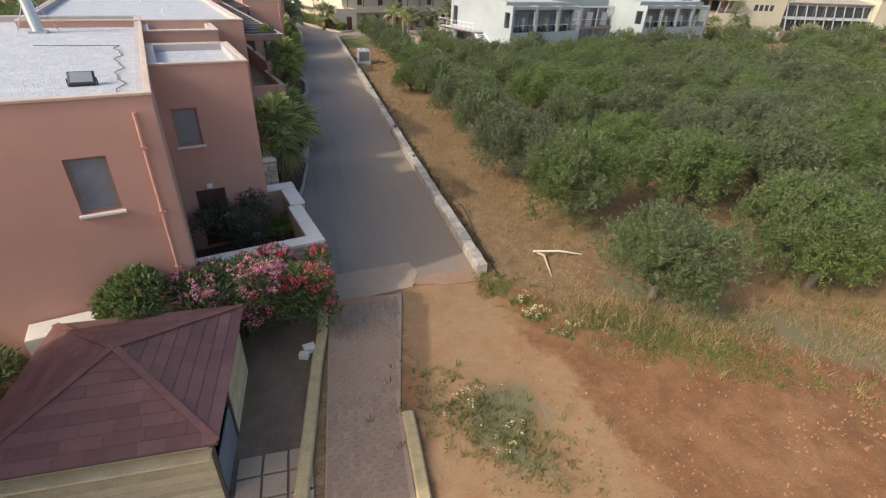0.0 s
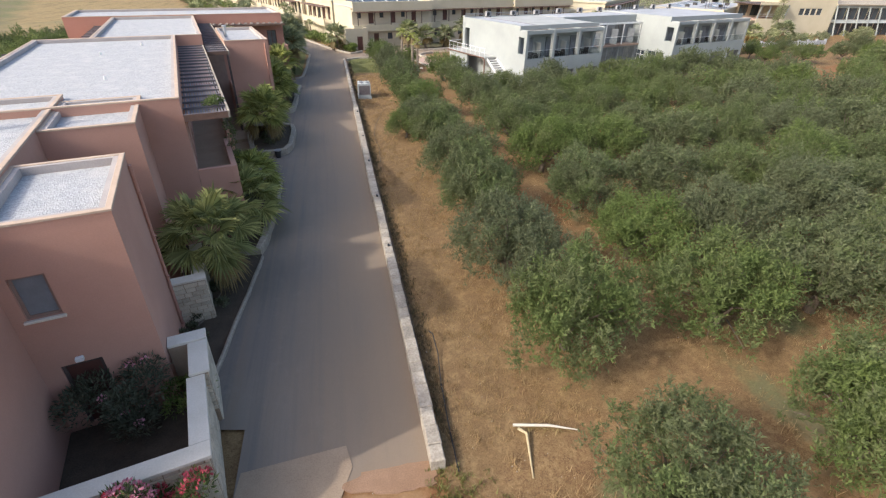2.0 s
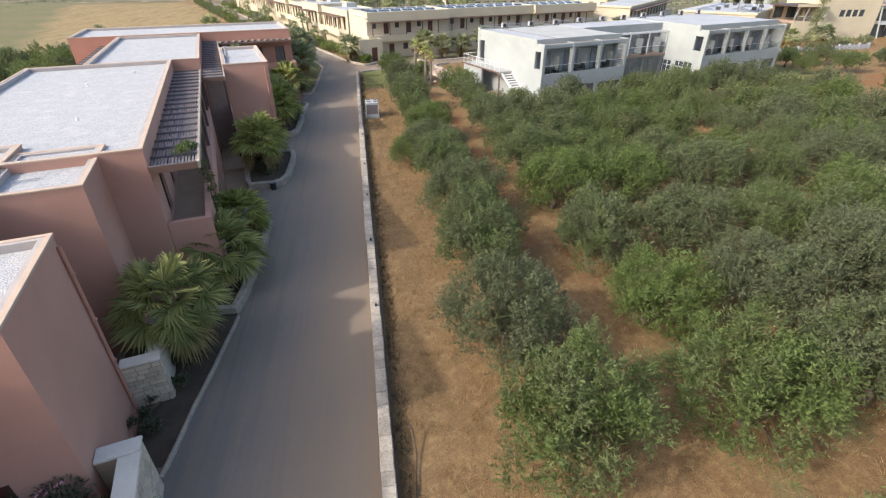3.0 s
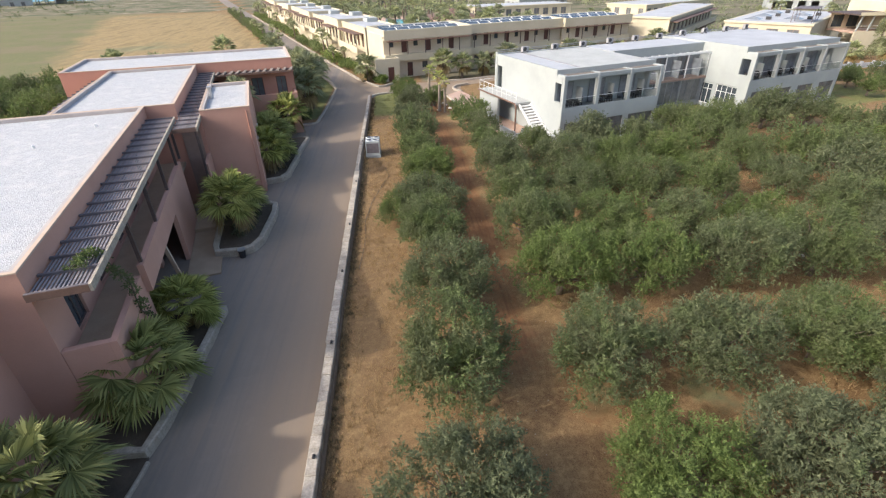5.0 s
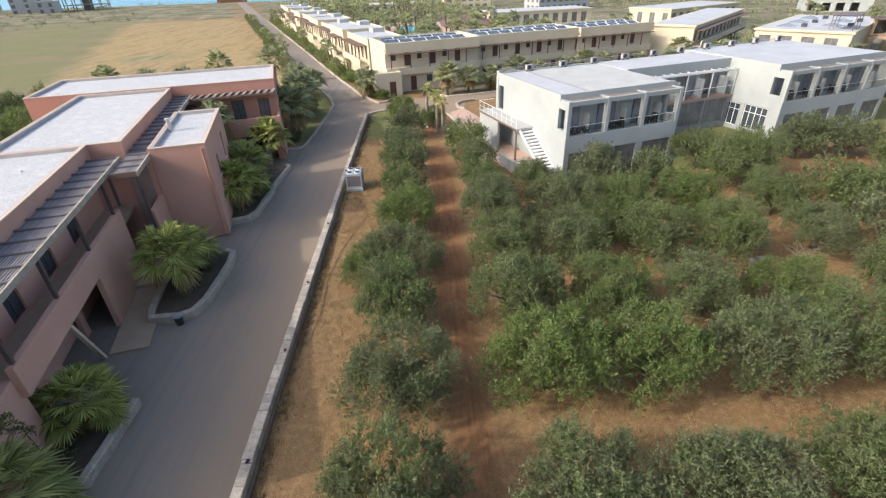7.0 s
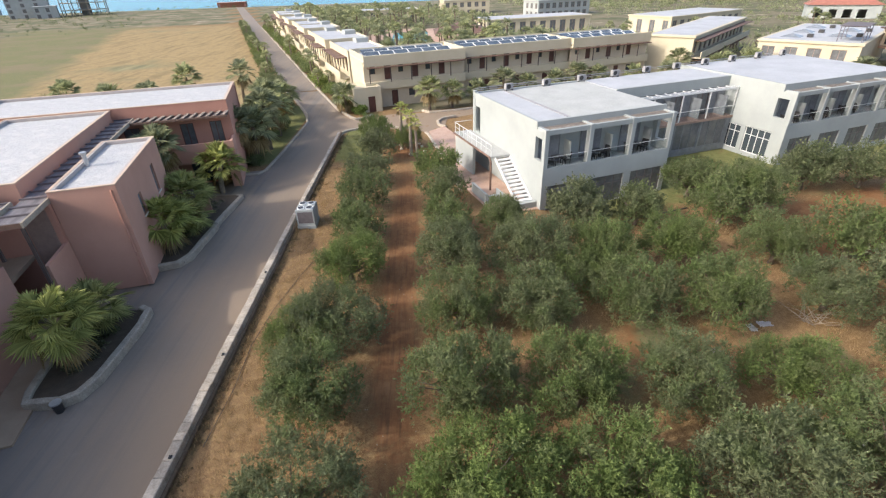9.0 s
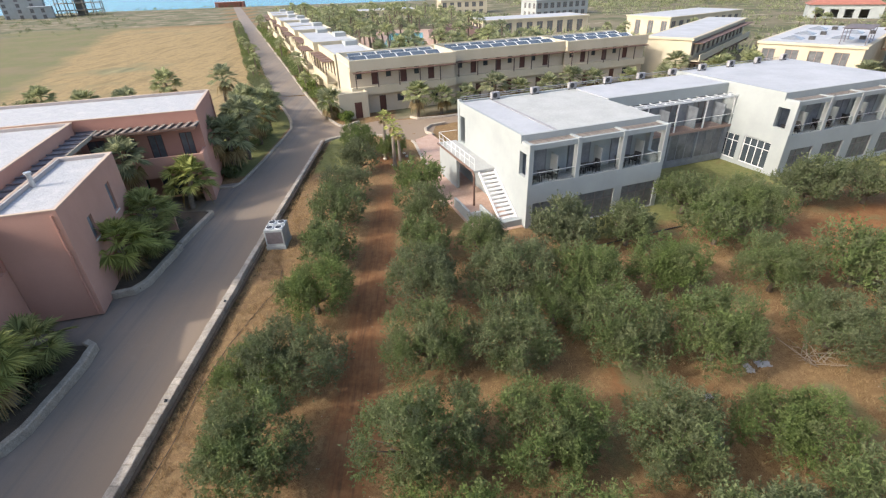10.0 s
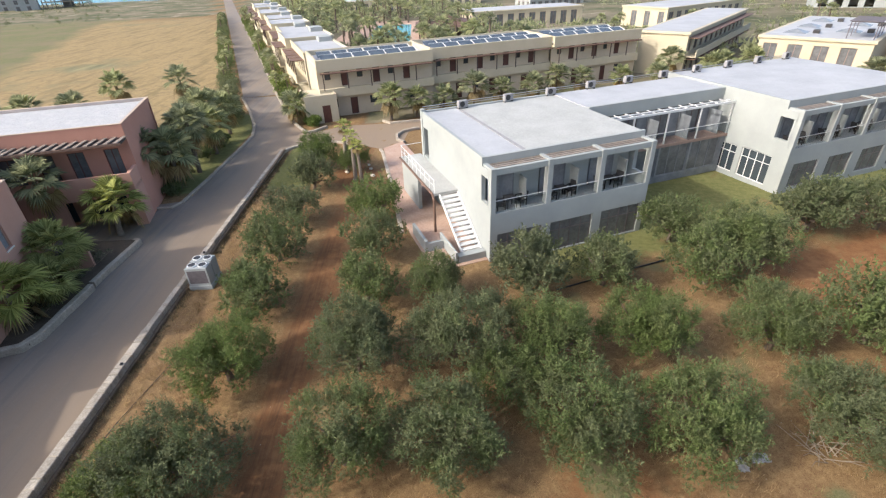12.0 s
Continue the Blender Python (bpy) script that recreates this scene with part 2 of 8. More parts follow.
PINK = surface("terracotta_render", (0.445, 0.245, 0.18), (0.515, 0.288, 0.214), 0.35, 30.0, 0.9, 0.2, 0.006, 0.12)
PINK_DEEP = surface("deep_terracotta_render", (0.43, 0.212, 0.152), (0.49, 0.248, 0.182), 0.35, 30.0, 0.9, 0.2, 0.006, 0.12)
COPING = surface("sandy_coping", (0.46, 0.34, 0.25), (0.53, 0.405, 0.305), 1.2, 25.0, 0.85, 0.2, 0.005, 0.15)
COPE_IN = surface("grey_parapet", (0.36, 0.32, 0.30), (0.44, 0.39, 0.36), 1.0, 25.0, 0.9, 0.2, 0.005, 0.2)
GRAVEL = pebbled("white_gravel", (0.30, 0.305, 0.31), (0.47, 0.475, 0.48), 21.0, 0.55, 0.03, (0.50, 0.49, 0.47))
ROAD = road_material()
LIME = surface("pale_limestone", (0.29, 0.245, 0.19), (0.50, 0.435, 0.35), 3.0, 14.0, 0.95, 0.8, 0.03, 0.4, vary=0.16)
STONE = surface("cut_limestone", (0.50, 0.42, 0.31), (0.64, 0.56, 0.43), 2.0, 25.0, 0.9, 0.5, 0.012, 0.3, vary=0.16)
CAP = surface("pale_stone_cap", (0.62, 0.56, 0.46), (0.70, 0.64, 0.55), 1.5, 25.0, 0.85, 0.25, 0.006, 0.2)
KERB = surface("worn_concrete_kerb", (0.27, 0.23, 0.18), (0.43, 0.37, 0.29), 2.6, 14.0, 0.95, 0.8, 0.03, 0.4)
YELLOW = surface("faded_yellow_paint", (0.36, 0.27, 0.15), (0.52, 0.40, 0.19), 3.5, 30.0, 0.85, 0.4, 0.008, 0.4)
WHITE = surface("white_render", (0.296, 0.318, 0.309), (0.344, 0.366, 0.355), 0.4, 30.0, 0.85, 0.15, 0.004, 0.06)
WHITE_ROOF = surface("white_roof_coating", (0.34, 0.35, 0.365), (0.42, 0.43, 0.445), 0.3, 6.0, 0.8, 0.2, 0.005, 0.12)
OLD_ROOF = surface("stained_roof_coating", (0.34, 0.345, 0.325), (0.42, 0.425, 0.405), 0.5, 8.0, 0.85, 0.2, 0.005, 0.2)
SEAM = surface("grey_roof_seam", (0.24, 0.235, 0.24), (0.31, 0.305, 0.305), 2.0, 20.0)
CREAM = surface("cream_render", (0.47, 0.415, 0.295), (0.53, 0.47, 0.345), 0.35, 20.0, 0.9, 0.15, 0.005, 0.08)
CREAM_DK = surface("tan_render", (0.47, 0.395, 0.29), (0.53, 0.45, 0.34), 0.35, 20.0, 0.9, 0.15, 0.005, 0.08)
DARKGLASS = surface("dark_window_glass", (0.035, 0.045, 0.055), (0.06, 0.075, 0.085), 0.4, 3.0, 0.08, 0.0, 0.001, 0.1)
ROOMGLASS = surface("curtained_room_glass", (0.10, 0.105, 0.11), (0.17, 0.175, 0.18), 1.2, 8.0, 0.12, 0.02, 0.002, 0.2)
SLAT_BROWN = surface("brown_shade_slat", (0.20, 0.165, 0.135), (0.28, 0.235, 0.195), 2.0, 40.0, 0.85, 0.3, 0.003, 0.3, vary=0.15)
LOGGIA_GLASS = surface("curtained_loggia_glass", (0.17, 0.175, 0.19), (0.27, 0.275, 0.29), 1.0, 6.0, 0.12, 0.02, 0.002, 0.2)
# window glass; also the white house's recess walls, toned down for their shade
BLIND = surface("grey_blue_glass_and_recess", (0.17, 0.185, 0.20), (0.24, 0.255, 0.27), 1.5, 60.0, 0.25, 0.05, 0.002, 0.15)
FRAME_BR = surface("brown_window_frame", (0.24, 0.16, 0.13), (0.30, 0.205, 0.165), 3.0, 40.0, 0.6, 0.1, 0.002, 0.2)
DOOR_BR = surface("dark_red_door_wood", (0.075, 0.026, 0.02), (0.11, 0.042, 0.03), 3.0, 40.0, 0.5, 0.2, 0.003, 0.3)
WOOD_GREY = surface("weathered_grey_timber", (0.20, 0.18, 0.19), (0.29, 0.265, 0.27), 3.0, 40.0, 0.85, 0.4, 0.004, 0.4, vary=0.2)
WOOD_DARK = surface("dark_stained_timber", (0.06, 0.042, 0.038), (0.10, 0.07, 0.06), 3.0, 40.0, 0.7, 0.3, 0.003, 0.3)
PLANK = surface("sunbleached_planks", (0.46, 0.36, 0.20), (0.60, 0.49, 0.30), 2.5, 45.0, 0.85, 0.4, 0.004, 0.35, vary=0.15)
SHINGLE = surface("red_brown_shingle", (0.15, 0.070, 0.058), (0.205, 0.098, 0.080), 1.8, 60.0, 0.9, 0.5, 0.006, 0.35, vary=0.16)
SHINGLE_RIDGE = surface("rust_ridge_shingle", (0.175, 0.076, 0.060), (0.22, 0.098, 0.076), 3.0, 60.0, 0.9, 0.5, 0.006, 0.3, vary=0.1)
PAVER = surface("grey_pink_paver", (0.245, 0.165, 0.108), (0.295, 0.205, 0.138), 2.0, 40.0, 0.9, 0.35, 0.005, 0.3, vary=0.12)
PAVING = surface("rose_paving", (0.42, 0.27, 0.20), (0.50, 0.36, 0.28), 1.2, 8.0, 0.9, 0.3, 0.006, 0.35)
BRANCH = surface("bleached_grey_branch", (0.22, 0.175, 0.13), (0.34, 0.28, 0.215), 4.0, 40.0, 0.9, 0.3, 0.004, 0.3)
FILM = surface("dusty_plastic_film", (0.30, 0.29, 0.28), (0.42, 0.41, 0.40), 4.0, 30.0, 0.5, 0.2, 0.005, 0.3)
DUST = surface("trodden_red_dust", (0.26, 0.15, 0.085), (0.36, 0.22, 0.135), 1.4, 30.0, 0.95, 0.6, 0.01, 0.35)
CLOD = surface("red_earth_clod", (0.18, 0.08, 0.034), (0.32, 0.157, 0.07), 3.0, 30.0, 0.95, 0.6, 0.01, 0.3)
SLAB = surface("pale_concrete_slab", (0.31, 0.222, 0.148), (0.38, 0.28, 0.19), 1.2, 25.0, 0.9, 0.3, 0.008, 0.3)
METAL = surface("painted_white_steel", (0.66, 0.66, 0.65), (0.74, 0.74, 0.73), 2.0, 40.0, 0.45, 0.05, 0.002, 0.1)
GALV = surface("galvanised_steel", (0.42, 0.43, 0.44), (0.52, 0.53, 0.54), 3.0, 30.0, 0.4, 0.05, 0.002, 0.2, 0.7)
BLACK = surface("black_plastic", (0.018, 0.018, 0.02), (0.035, 0.035, 0.037), 3.0, 40.0, 0.5, 0.1, 0.002, 0.2)
RUST = surface("rusty_brown_steel", (0.12, 0.07, 0.05), (0.18, 0.105, 0.075), 4.0, 40.0, 0.7, 0.2, 0.003, 0.4)
PIPE = surface("copper_pink_pipe", (0.42, 0.21, 0.155), (0.50, 0.26, 0.19), 2.0, 30.0, 0.6, 0.1, 0.002, 0.15)
SOLAR = surface("solar_panel_glass", (0.05, 0.065, 0.08), (0.09, 0.11, 0.125), 1.0, 5.0, 0.15, 0.0, 0.001, 0.1)
WATER = surface("pool_water", (0.03, 0.33, 0.42), (0.05, 0.42, 0.50), 1.0, 4.0, 0.1, 0.2, 0.02, 0.1)
SEA = surface("sea_water", (0.028, 0.22, 0.33), (0.05, 0.30, 0.40), 0.01, 0.3, 0.25, 0.2, 0.2, 0.1)
TILE_RED = surface("red_roof_tile", (0.27, 0.105, 0.075), (0.34, 0.145, 0.105), 1.0, 6.0, 0.9, 0.4, 0.03, 0.3)
BARK = surface("grey_brown_bark", (0.10, 0.075, 0.055), (0.19, 0.15, 0.115), 3.0, 25.0, 0.95, 0.9, 0.03, 0.4)
PALM_BARK = surface("fibrous_palm_trunk", (0.15, 0.12, 0.092), (0.29, 0.245, 0.195), 6.0, 30.0, 0.95, 0.9, 0.03, 0.4)
BED = surface("brown_bed_earth", (0.15, 0.098, 0.060), (0.24, 0.162, 0.102), 1.5, 22.0, 0.95, 0.8, 0.03, 0.35)
SOIL = surface("dark_bed_soil", (0.055, 0.04, 0.028), (0.10, 0.075, 0.05), 2.0, 25.0, 0.95, 0.8, 0.03, 0.35)
OLIVE_LEAF = foliage("olive_leaves", (0.116, 0.133, 0.063), (0.188, 0.210, 0.104), 0.42, 0.18, (0.095, 0.126, 0.045), (0.161, 0.204, 0.076))
PALM_LEAF = foliage("fan_palm_leaves", (0.165, 0.19, 0.06), (0.56, 0.575, 0.215), 0.58, 0.2)
TALL_LEAF = foliage("dusty_tall_palm_leaves", (0.165, 0.186, 0.096), (0.44, 0.455, 0.245), 0.55, 0.15)
DRY_LEAF = foliage("dry_palm_leaves", (0.19, 0.135, 0.06), (0.36, 0.28, 0.14), 0.25, 0.15)
BUSH_LEAF = foliage("oleander_leaves", (0.085, 0.125, 0.042), (0.27, 0.32, 0.115), 0.45, 0.15)
DARK_LEAF = foliage("dark_shrub_leaves", (0.07, 0.08, 0.05), (0.19, 0.20, 0.125), 0.3, 0.15)
PINK_FLOWER = foliage("pink_blossom", (0.60, 0.18, 0.27), (0.85, 0.46, 0.52), 0.45, 0.1)
RED_FLOWER = foliage("red_blossom", (0.58, 0.04, 0.08), (0.82, 0.12, 0.17), 0.45, 0.1)
STRAW_BLADE = foliage("dry_grass_blades", (0.31, 0.195, 0.082), (0.52, 0.37, 0.185), 0.35, 0.12)
GREEN_BLADE = foliage("green_weed_blades", (0.13, 0.14, 0.036), (0.30, 0.295, 0.10), 0.35, 0.15)
FURROW_BLADE = foliage("furrow_weed_blades", (0.10, 0.078, 0.04), (0.21, 0.165, 0.08), 0.3, 0.15)
YEL_FLOWER = foliage("pale_yellow_flowers", (0.62, 0.56, 0.20), (0.80, 0.76, 0.45), 0.3, 0.1)
CLEAR = glassy("clear_balustrade_glass", (0.90, 0.94, 0.94))
EARTH = ground_material()


# ---- shapes ----
class Geo:
    """Gathers corners and faces of one mesh."""

    def __init__(self):
        self.v, self.f = [], []

    def add(self, verts, faces):
        n = len(self.v)
        self.v.extend(tuple(p) for p in verts)
        self.f.extend(tuple(i + n for i in q) for q in faces)
        return self

    def box(self, x0, y0, z0, x1, y1, z1, c=0.0):
        """A block; c: chamfer round its top."""
        if x0 > x1:
            x0, x1 = x1, x0
        if y0 > y1:
            y0, y1 = y1, y0
        if c <= 0:
            return self.add([(x0, y0, z0), (x1, y0, z0), (x1, y1, z0), (x0, y1, z0), (x0, y0, z1), (x1, y0, z1), (x1, y1, z1), (x0, y1, z1)],
                            [(3, 2, 1, 0), (4, 5, 6, 7), (0, 1, 5, 4), (1, 2, 6, 5), (2, 3, 7, 6), (3, 0, 4, 7)])
        h = z1 - c
        return self.add([(x0, y0, z0), (x1, y0, z0), (x1, y1, z0), (x0, y1, z0), (x0, y0, h), (x1, y0, h), (x1, y1, h), (x0, y1, h),
                         (x0 + c, y0 + c, z1), (x1 - c, y0 + c, z1), (x1 - c, y1 - c, z1), (x0 + c, y1 - c, z1)],
                        [(3, 2, 1, 0), (0, 1, 5, 4), (1, 2, 6, 5), (2, 3, 7, 6), (3, 0, 4, 7), (4, 5, 9, 8), (5, 6, 10, 9), (6, 7, 11, 10), (7, 4, 8, 11), (8, 9, 10, 11)])

    def beam(self, a, b, w, h):
        """A straight bar of section w by h between two points."""
        a, b = Vector(a), Vector(b)
        d = (b - a).normalized()
        s = d.cross(Vector((0, 0, 1)))
        s = Vector((1, 0, 0)) if s.length < 1e-4 else s.normalized()
        t = s.cross(d)
        s, t = s * w / 2, t * h / 2
        self.add([p + q for p in (a, b) for q in (-s - t, s - t, s + t, -s + t)],
                 [(3, 2, 1, 0), (4, 5, 6, 7), (0, 1, 5, 4), (1, 2, 6, 5), (2, 3, 7, 6), (3, 0, 4, 7)])
        return self

    def tube(self, pts, radii, sides=8):
        """A round, tapering rod along points."""
        n0 = len(self.v)
        pts = [Vector(p) for p in pts]
        for i, p in enumerate(pts):
            d = (pts[min(i + 1, len(pts) - 1)] - pts[max(i - 1, 0)]).normalized()
            s = d.cross(Vector((0.31, 0.95, 0.05))).normalized()
            t = d.cross(s)
            r = radii[i] if isinstance(radii, (list, tuple)) else radii
            for k in range(sides):
                a = 2 * math.pi * k / sides
                self.v.append(tuple(p + s * (r * math.cos(a)) + t * (r * math.sin(a))))
        for i in range(len(pts) - 1):
            for k in range(sides):
                k2 = (k + 1) % sides
                self.f.append((n0 + i * sides + k, n0 + i * sides + k2, n0 + (i + 1) * sides + k2, n0 + (i + 1) * sides + k))
        self.f.append(tuple(n0 + k for k in reversed(range(sides))))
        m = n0 + (len(pts) - 1) * sides
        self.f.append(tuple(m + k for k in range(sides)))
        return self

    def ribbon(self, pts, wide, z0, z1, c=0.03):
        """A kerb of even width along points in plan."""
        n = len(pts)
        P = [Vector((p[0], p[1], 0)) for p in pts]
        n0 = len(self.v)
        for i in range(n):
            d = (P[min(i + 1, n - 1)] - P[max(i - 1, 0)]).normalized()
            s = Vector((-d.y, d.x, 0))
            zz0 = z0[i] if isinstance(z0, list) else z0
            zz1 = z1[i] if isinstance(z1, list) else z1
            for off, z in ((-wide / 2, zz0), (-wide / 2, zz1 - c), (-wide / 2 + c, zz1), (wide / 2 - c, zz1), (wide / 2, zz1 - c), (wide / 2, zz0)):
                q = P[i] + s * off
                self.v.append((q.x, q.y, z))
        for i in range(n - 1):
            for k in range(5):
                a = n0 + i * 6 + k
                self.f.append((a, a + 1, a + 7, a + 6))
        self.f.append(tuple(n0 + k for k in range(6)))
        self.f.append(tuple(n0 + (n - 1) * 6 + k for k in reversed(range(6))))
        return self

    def wall(self, along, a0, a1, f0, f1, z0, z1, holes=()):
        """A wall of real thickness along x or y with openings (a, b, bottom, top) cut through."""
        A = [c for c in sorted({a0, a1, *[h[0] for h in holes], *[h[1] for h in holes]}) if a0 <= c <= a1]
        Z = [c for c in sorted({z0, z1, *[h[2] for h in holes], *[h[3] for h in holes]}) if z0 <= c <= z1]
        na, nz = len(A), len(Z)

        def solid(i, j):
            if not (0 <= i < na - 1 and 0 <= j < nz - 1):
                return False
            ca, cz = (A[i] + A[i + 1]) / 2, (Z[j] + Z[j + 1]) / 2
            return not any(h[0] < ca < h[1] and h[2] < cz < h[3] for h in holes)
        ids, verts, faces = {}, [], []

        def at(i, j, k):
            if (i, j, k) not in ids:
                ids[i, j, k] = len(verts)
                f = f1 if k else f0
                verts.append((A[i], f, Z[j]) if along == 'x' else (f, A[i], Z[j]))
            return ids[i, j, k]
        for i in range(na - 1):
            for j in range(nz - 1):
                if not solid(i, j):
                    continue
                q = [(i, j), (i + 1, j), (i + 1, j + 1), (i, j + 1)]
                faces.append([at(*p, 0) for p in q])
                faces.append([at(*p, 1) for p in reversed(q)])
                for (p, r), (di, dj) in zip(((q[0], q[1]), (q[1], q[2]), (q[2], q[3]), (q[3], q[0])), ((0, -1), (1, 0), (0, 1), (-1, 0))):
                    if not solid(i + di, j + dj):
                        faces.append([at(*p, 0), at(*p, 1), at(*r, 1), at(*r, 0)])
        if along == 'y':
            faces = [tuple(reversed(f)) for f in faces]
        return self.add(verts, faces)

    def ring(self, x0, y0, x1, y1, w, z0, z1, c=0.0):
        """A frame lying flat: outer rectangle, width w, from z0 to z1."""
        verts, lv = [], [(0, z0), (0, z1 - c), (c, z1), (w - c, z1), (w, z1 - c), (w, z0)]
        for i, z in lv:
            verts += [(x0 + i, y0 + i, z), (x1 - i, y0 + i, z), (x1 - i, y1 - i, z), (x0 + i, y1 - i, z)]
        n = len(lv)
        faces = [(a * 4 + k, a * 4 + (k + 1) % 4, ((a + 1) % n) * 4 + (k + 1) % 4, ((a + 1) % n) * 4 + k) for a in range(n) for k in range(4)]
        return self.add(verts, faces)

    def mesh(self, name, mat, smooth=False):
        me = bpy.data.meshes.new(name)
        me.from_pydata(self.v, [], self.f)
        me.materials.append(mat)
        if smooth:
            me.polygons.foreach_set("use_smooth", [True] * len(me.polygons))
        me.update()
        return me


def part(name, g, mat, parent=None, label="", m=None, smooth=False):
    """Links one mesh as a part under its thing, or on its own."""
    ob = new(name, g if isinstance(g, bpy.types.Mesh) else g.mesh(name, mat, smooth))
    if parent is not None:
        ob.parent = parent
    if m is not None:
        ob.matrix_basis = m
    return tagged(ob, label)


def thing(name, label, category, m=None, group="", kind=""):
    """The root of a thing made of parts."""
    ob = new(name)
    if m is not None:
        ob.matrix_basis = m
    return tagged(ob, label, category, group, kind)


def ground_z(y):
    """Height of the ground: a slight rise at the start of the lane, a slight fall past the grove."""
    near = 0.25 * (1 - min(1, max(0, (y + 3) / 16)))
    far = -0.4 * min(1, max(0, (y - 45) / 25))
    sea = -11.0 * min(1, max(0, (y - 420) / 230))
    return near + far + sea


def window(parent, m, w, h, frame_mat, pane_mat, bars=0, sill=None, rail=0, deep=0.07):
    """A framed window facing local -y, its opening from x 0 to w and z 0 to h."""
    t = 0.07
    cols = [t] + [v for k in range(bars) for v in (w * (k + 1) / (bars + 1) - 0.03, w * (k + 1) / (bars + 1) + 0.03)] + [w - t]
    rows = [(t, rail - 0.025), (rail + 0.025, h - t)] if rail else [(t, h - t)]
    panes = [(cols[2 * k], cols[2 * k + 1], a, b) for k in range(bars + 1) for a, b in rows]
    fr = part("window", Geo().wall('x', 0, w, 0, deep, 0, h, panes), frame_mat, parent, "", m)
    for a, b, z0, z1 in panes:
        part("pane", Geo().box(a, deep * 0.5, z0, b, deep * 0.5 + 0.012, z1), pane_mat, fr)
    if sill:
        part("sill", Geo().box(-0.06, -0.16, -0.07, w + 0.06, deep, -0.004, 0.012), sill, fr)
    return fr


def plaza(name, pts, z, mat, label, category, kind="structure"):
    """A flat paved area outlined in plan."""
    bm = bmesh.new()
    vs = [bm.verts.new((p[0], p[1], z)) for p in pts]
    f = bm.faces.new(vs)
    f.normal_update()
    if f.normal.z < 0:
        f.normal_flip()
    bmesh.ops.triangulate(bm, faces=[f])
    ex = bmesh.ops.extrude_face_region(bm, geom=list(bm.faces))
    for v in ex["geom"]:
        if isinstance(v, bmesh.types.BMVert):
            v.co.z -= 0.12
    bmesh.ops.recalc_face_normals(bm, faces=list(bm.faces))
    me = bpy.data.meshes.new(name)
    bm.to_mesh(me)
    bm.free()
    me.materials.append(mat)
    return tagged(new(name, me), label, category, "", kind)


# ---- ground, sea, lanes ----
def soft_step(v, a, b):
    t = min(1.0, max(0.0, (v - a) / (b - a)))
    return t * t * (3 - 2 * t)


def spaced(lo, hi, step, reach):
    out = list(np.arange(lo, hi + step / 2, step))
    s, a, b = step, out[0], out[-1]
    before, after = [], []
    while a > -reach or b < reach:
        s *= 1.13
        a, b = a - s, b + s
        before.append(max(a, -reach))
        after.append(min(b, reach))
    return sorted(set(np.round(before + out + after, 4)))


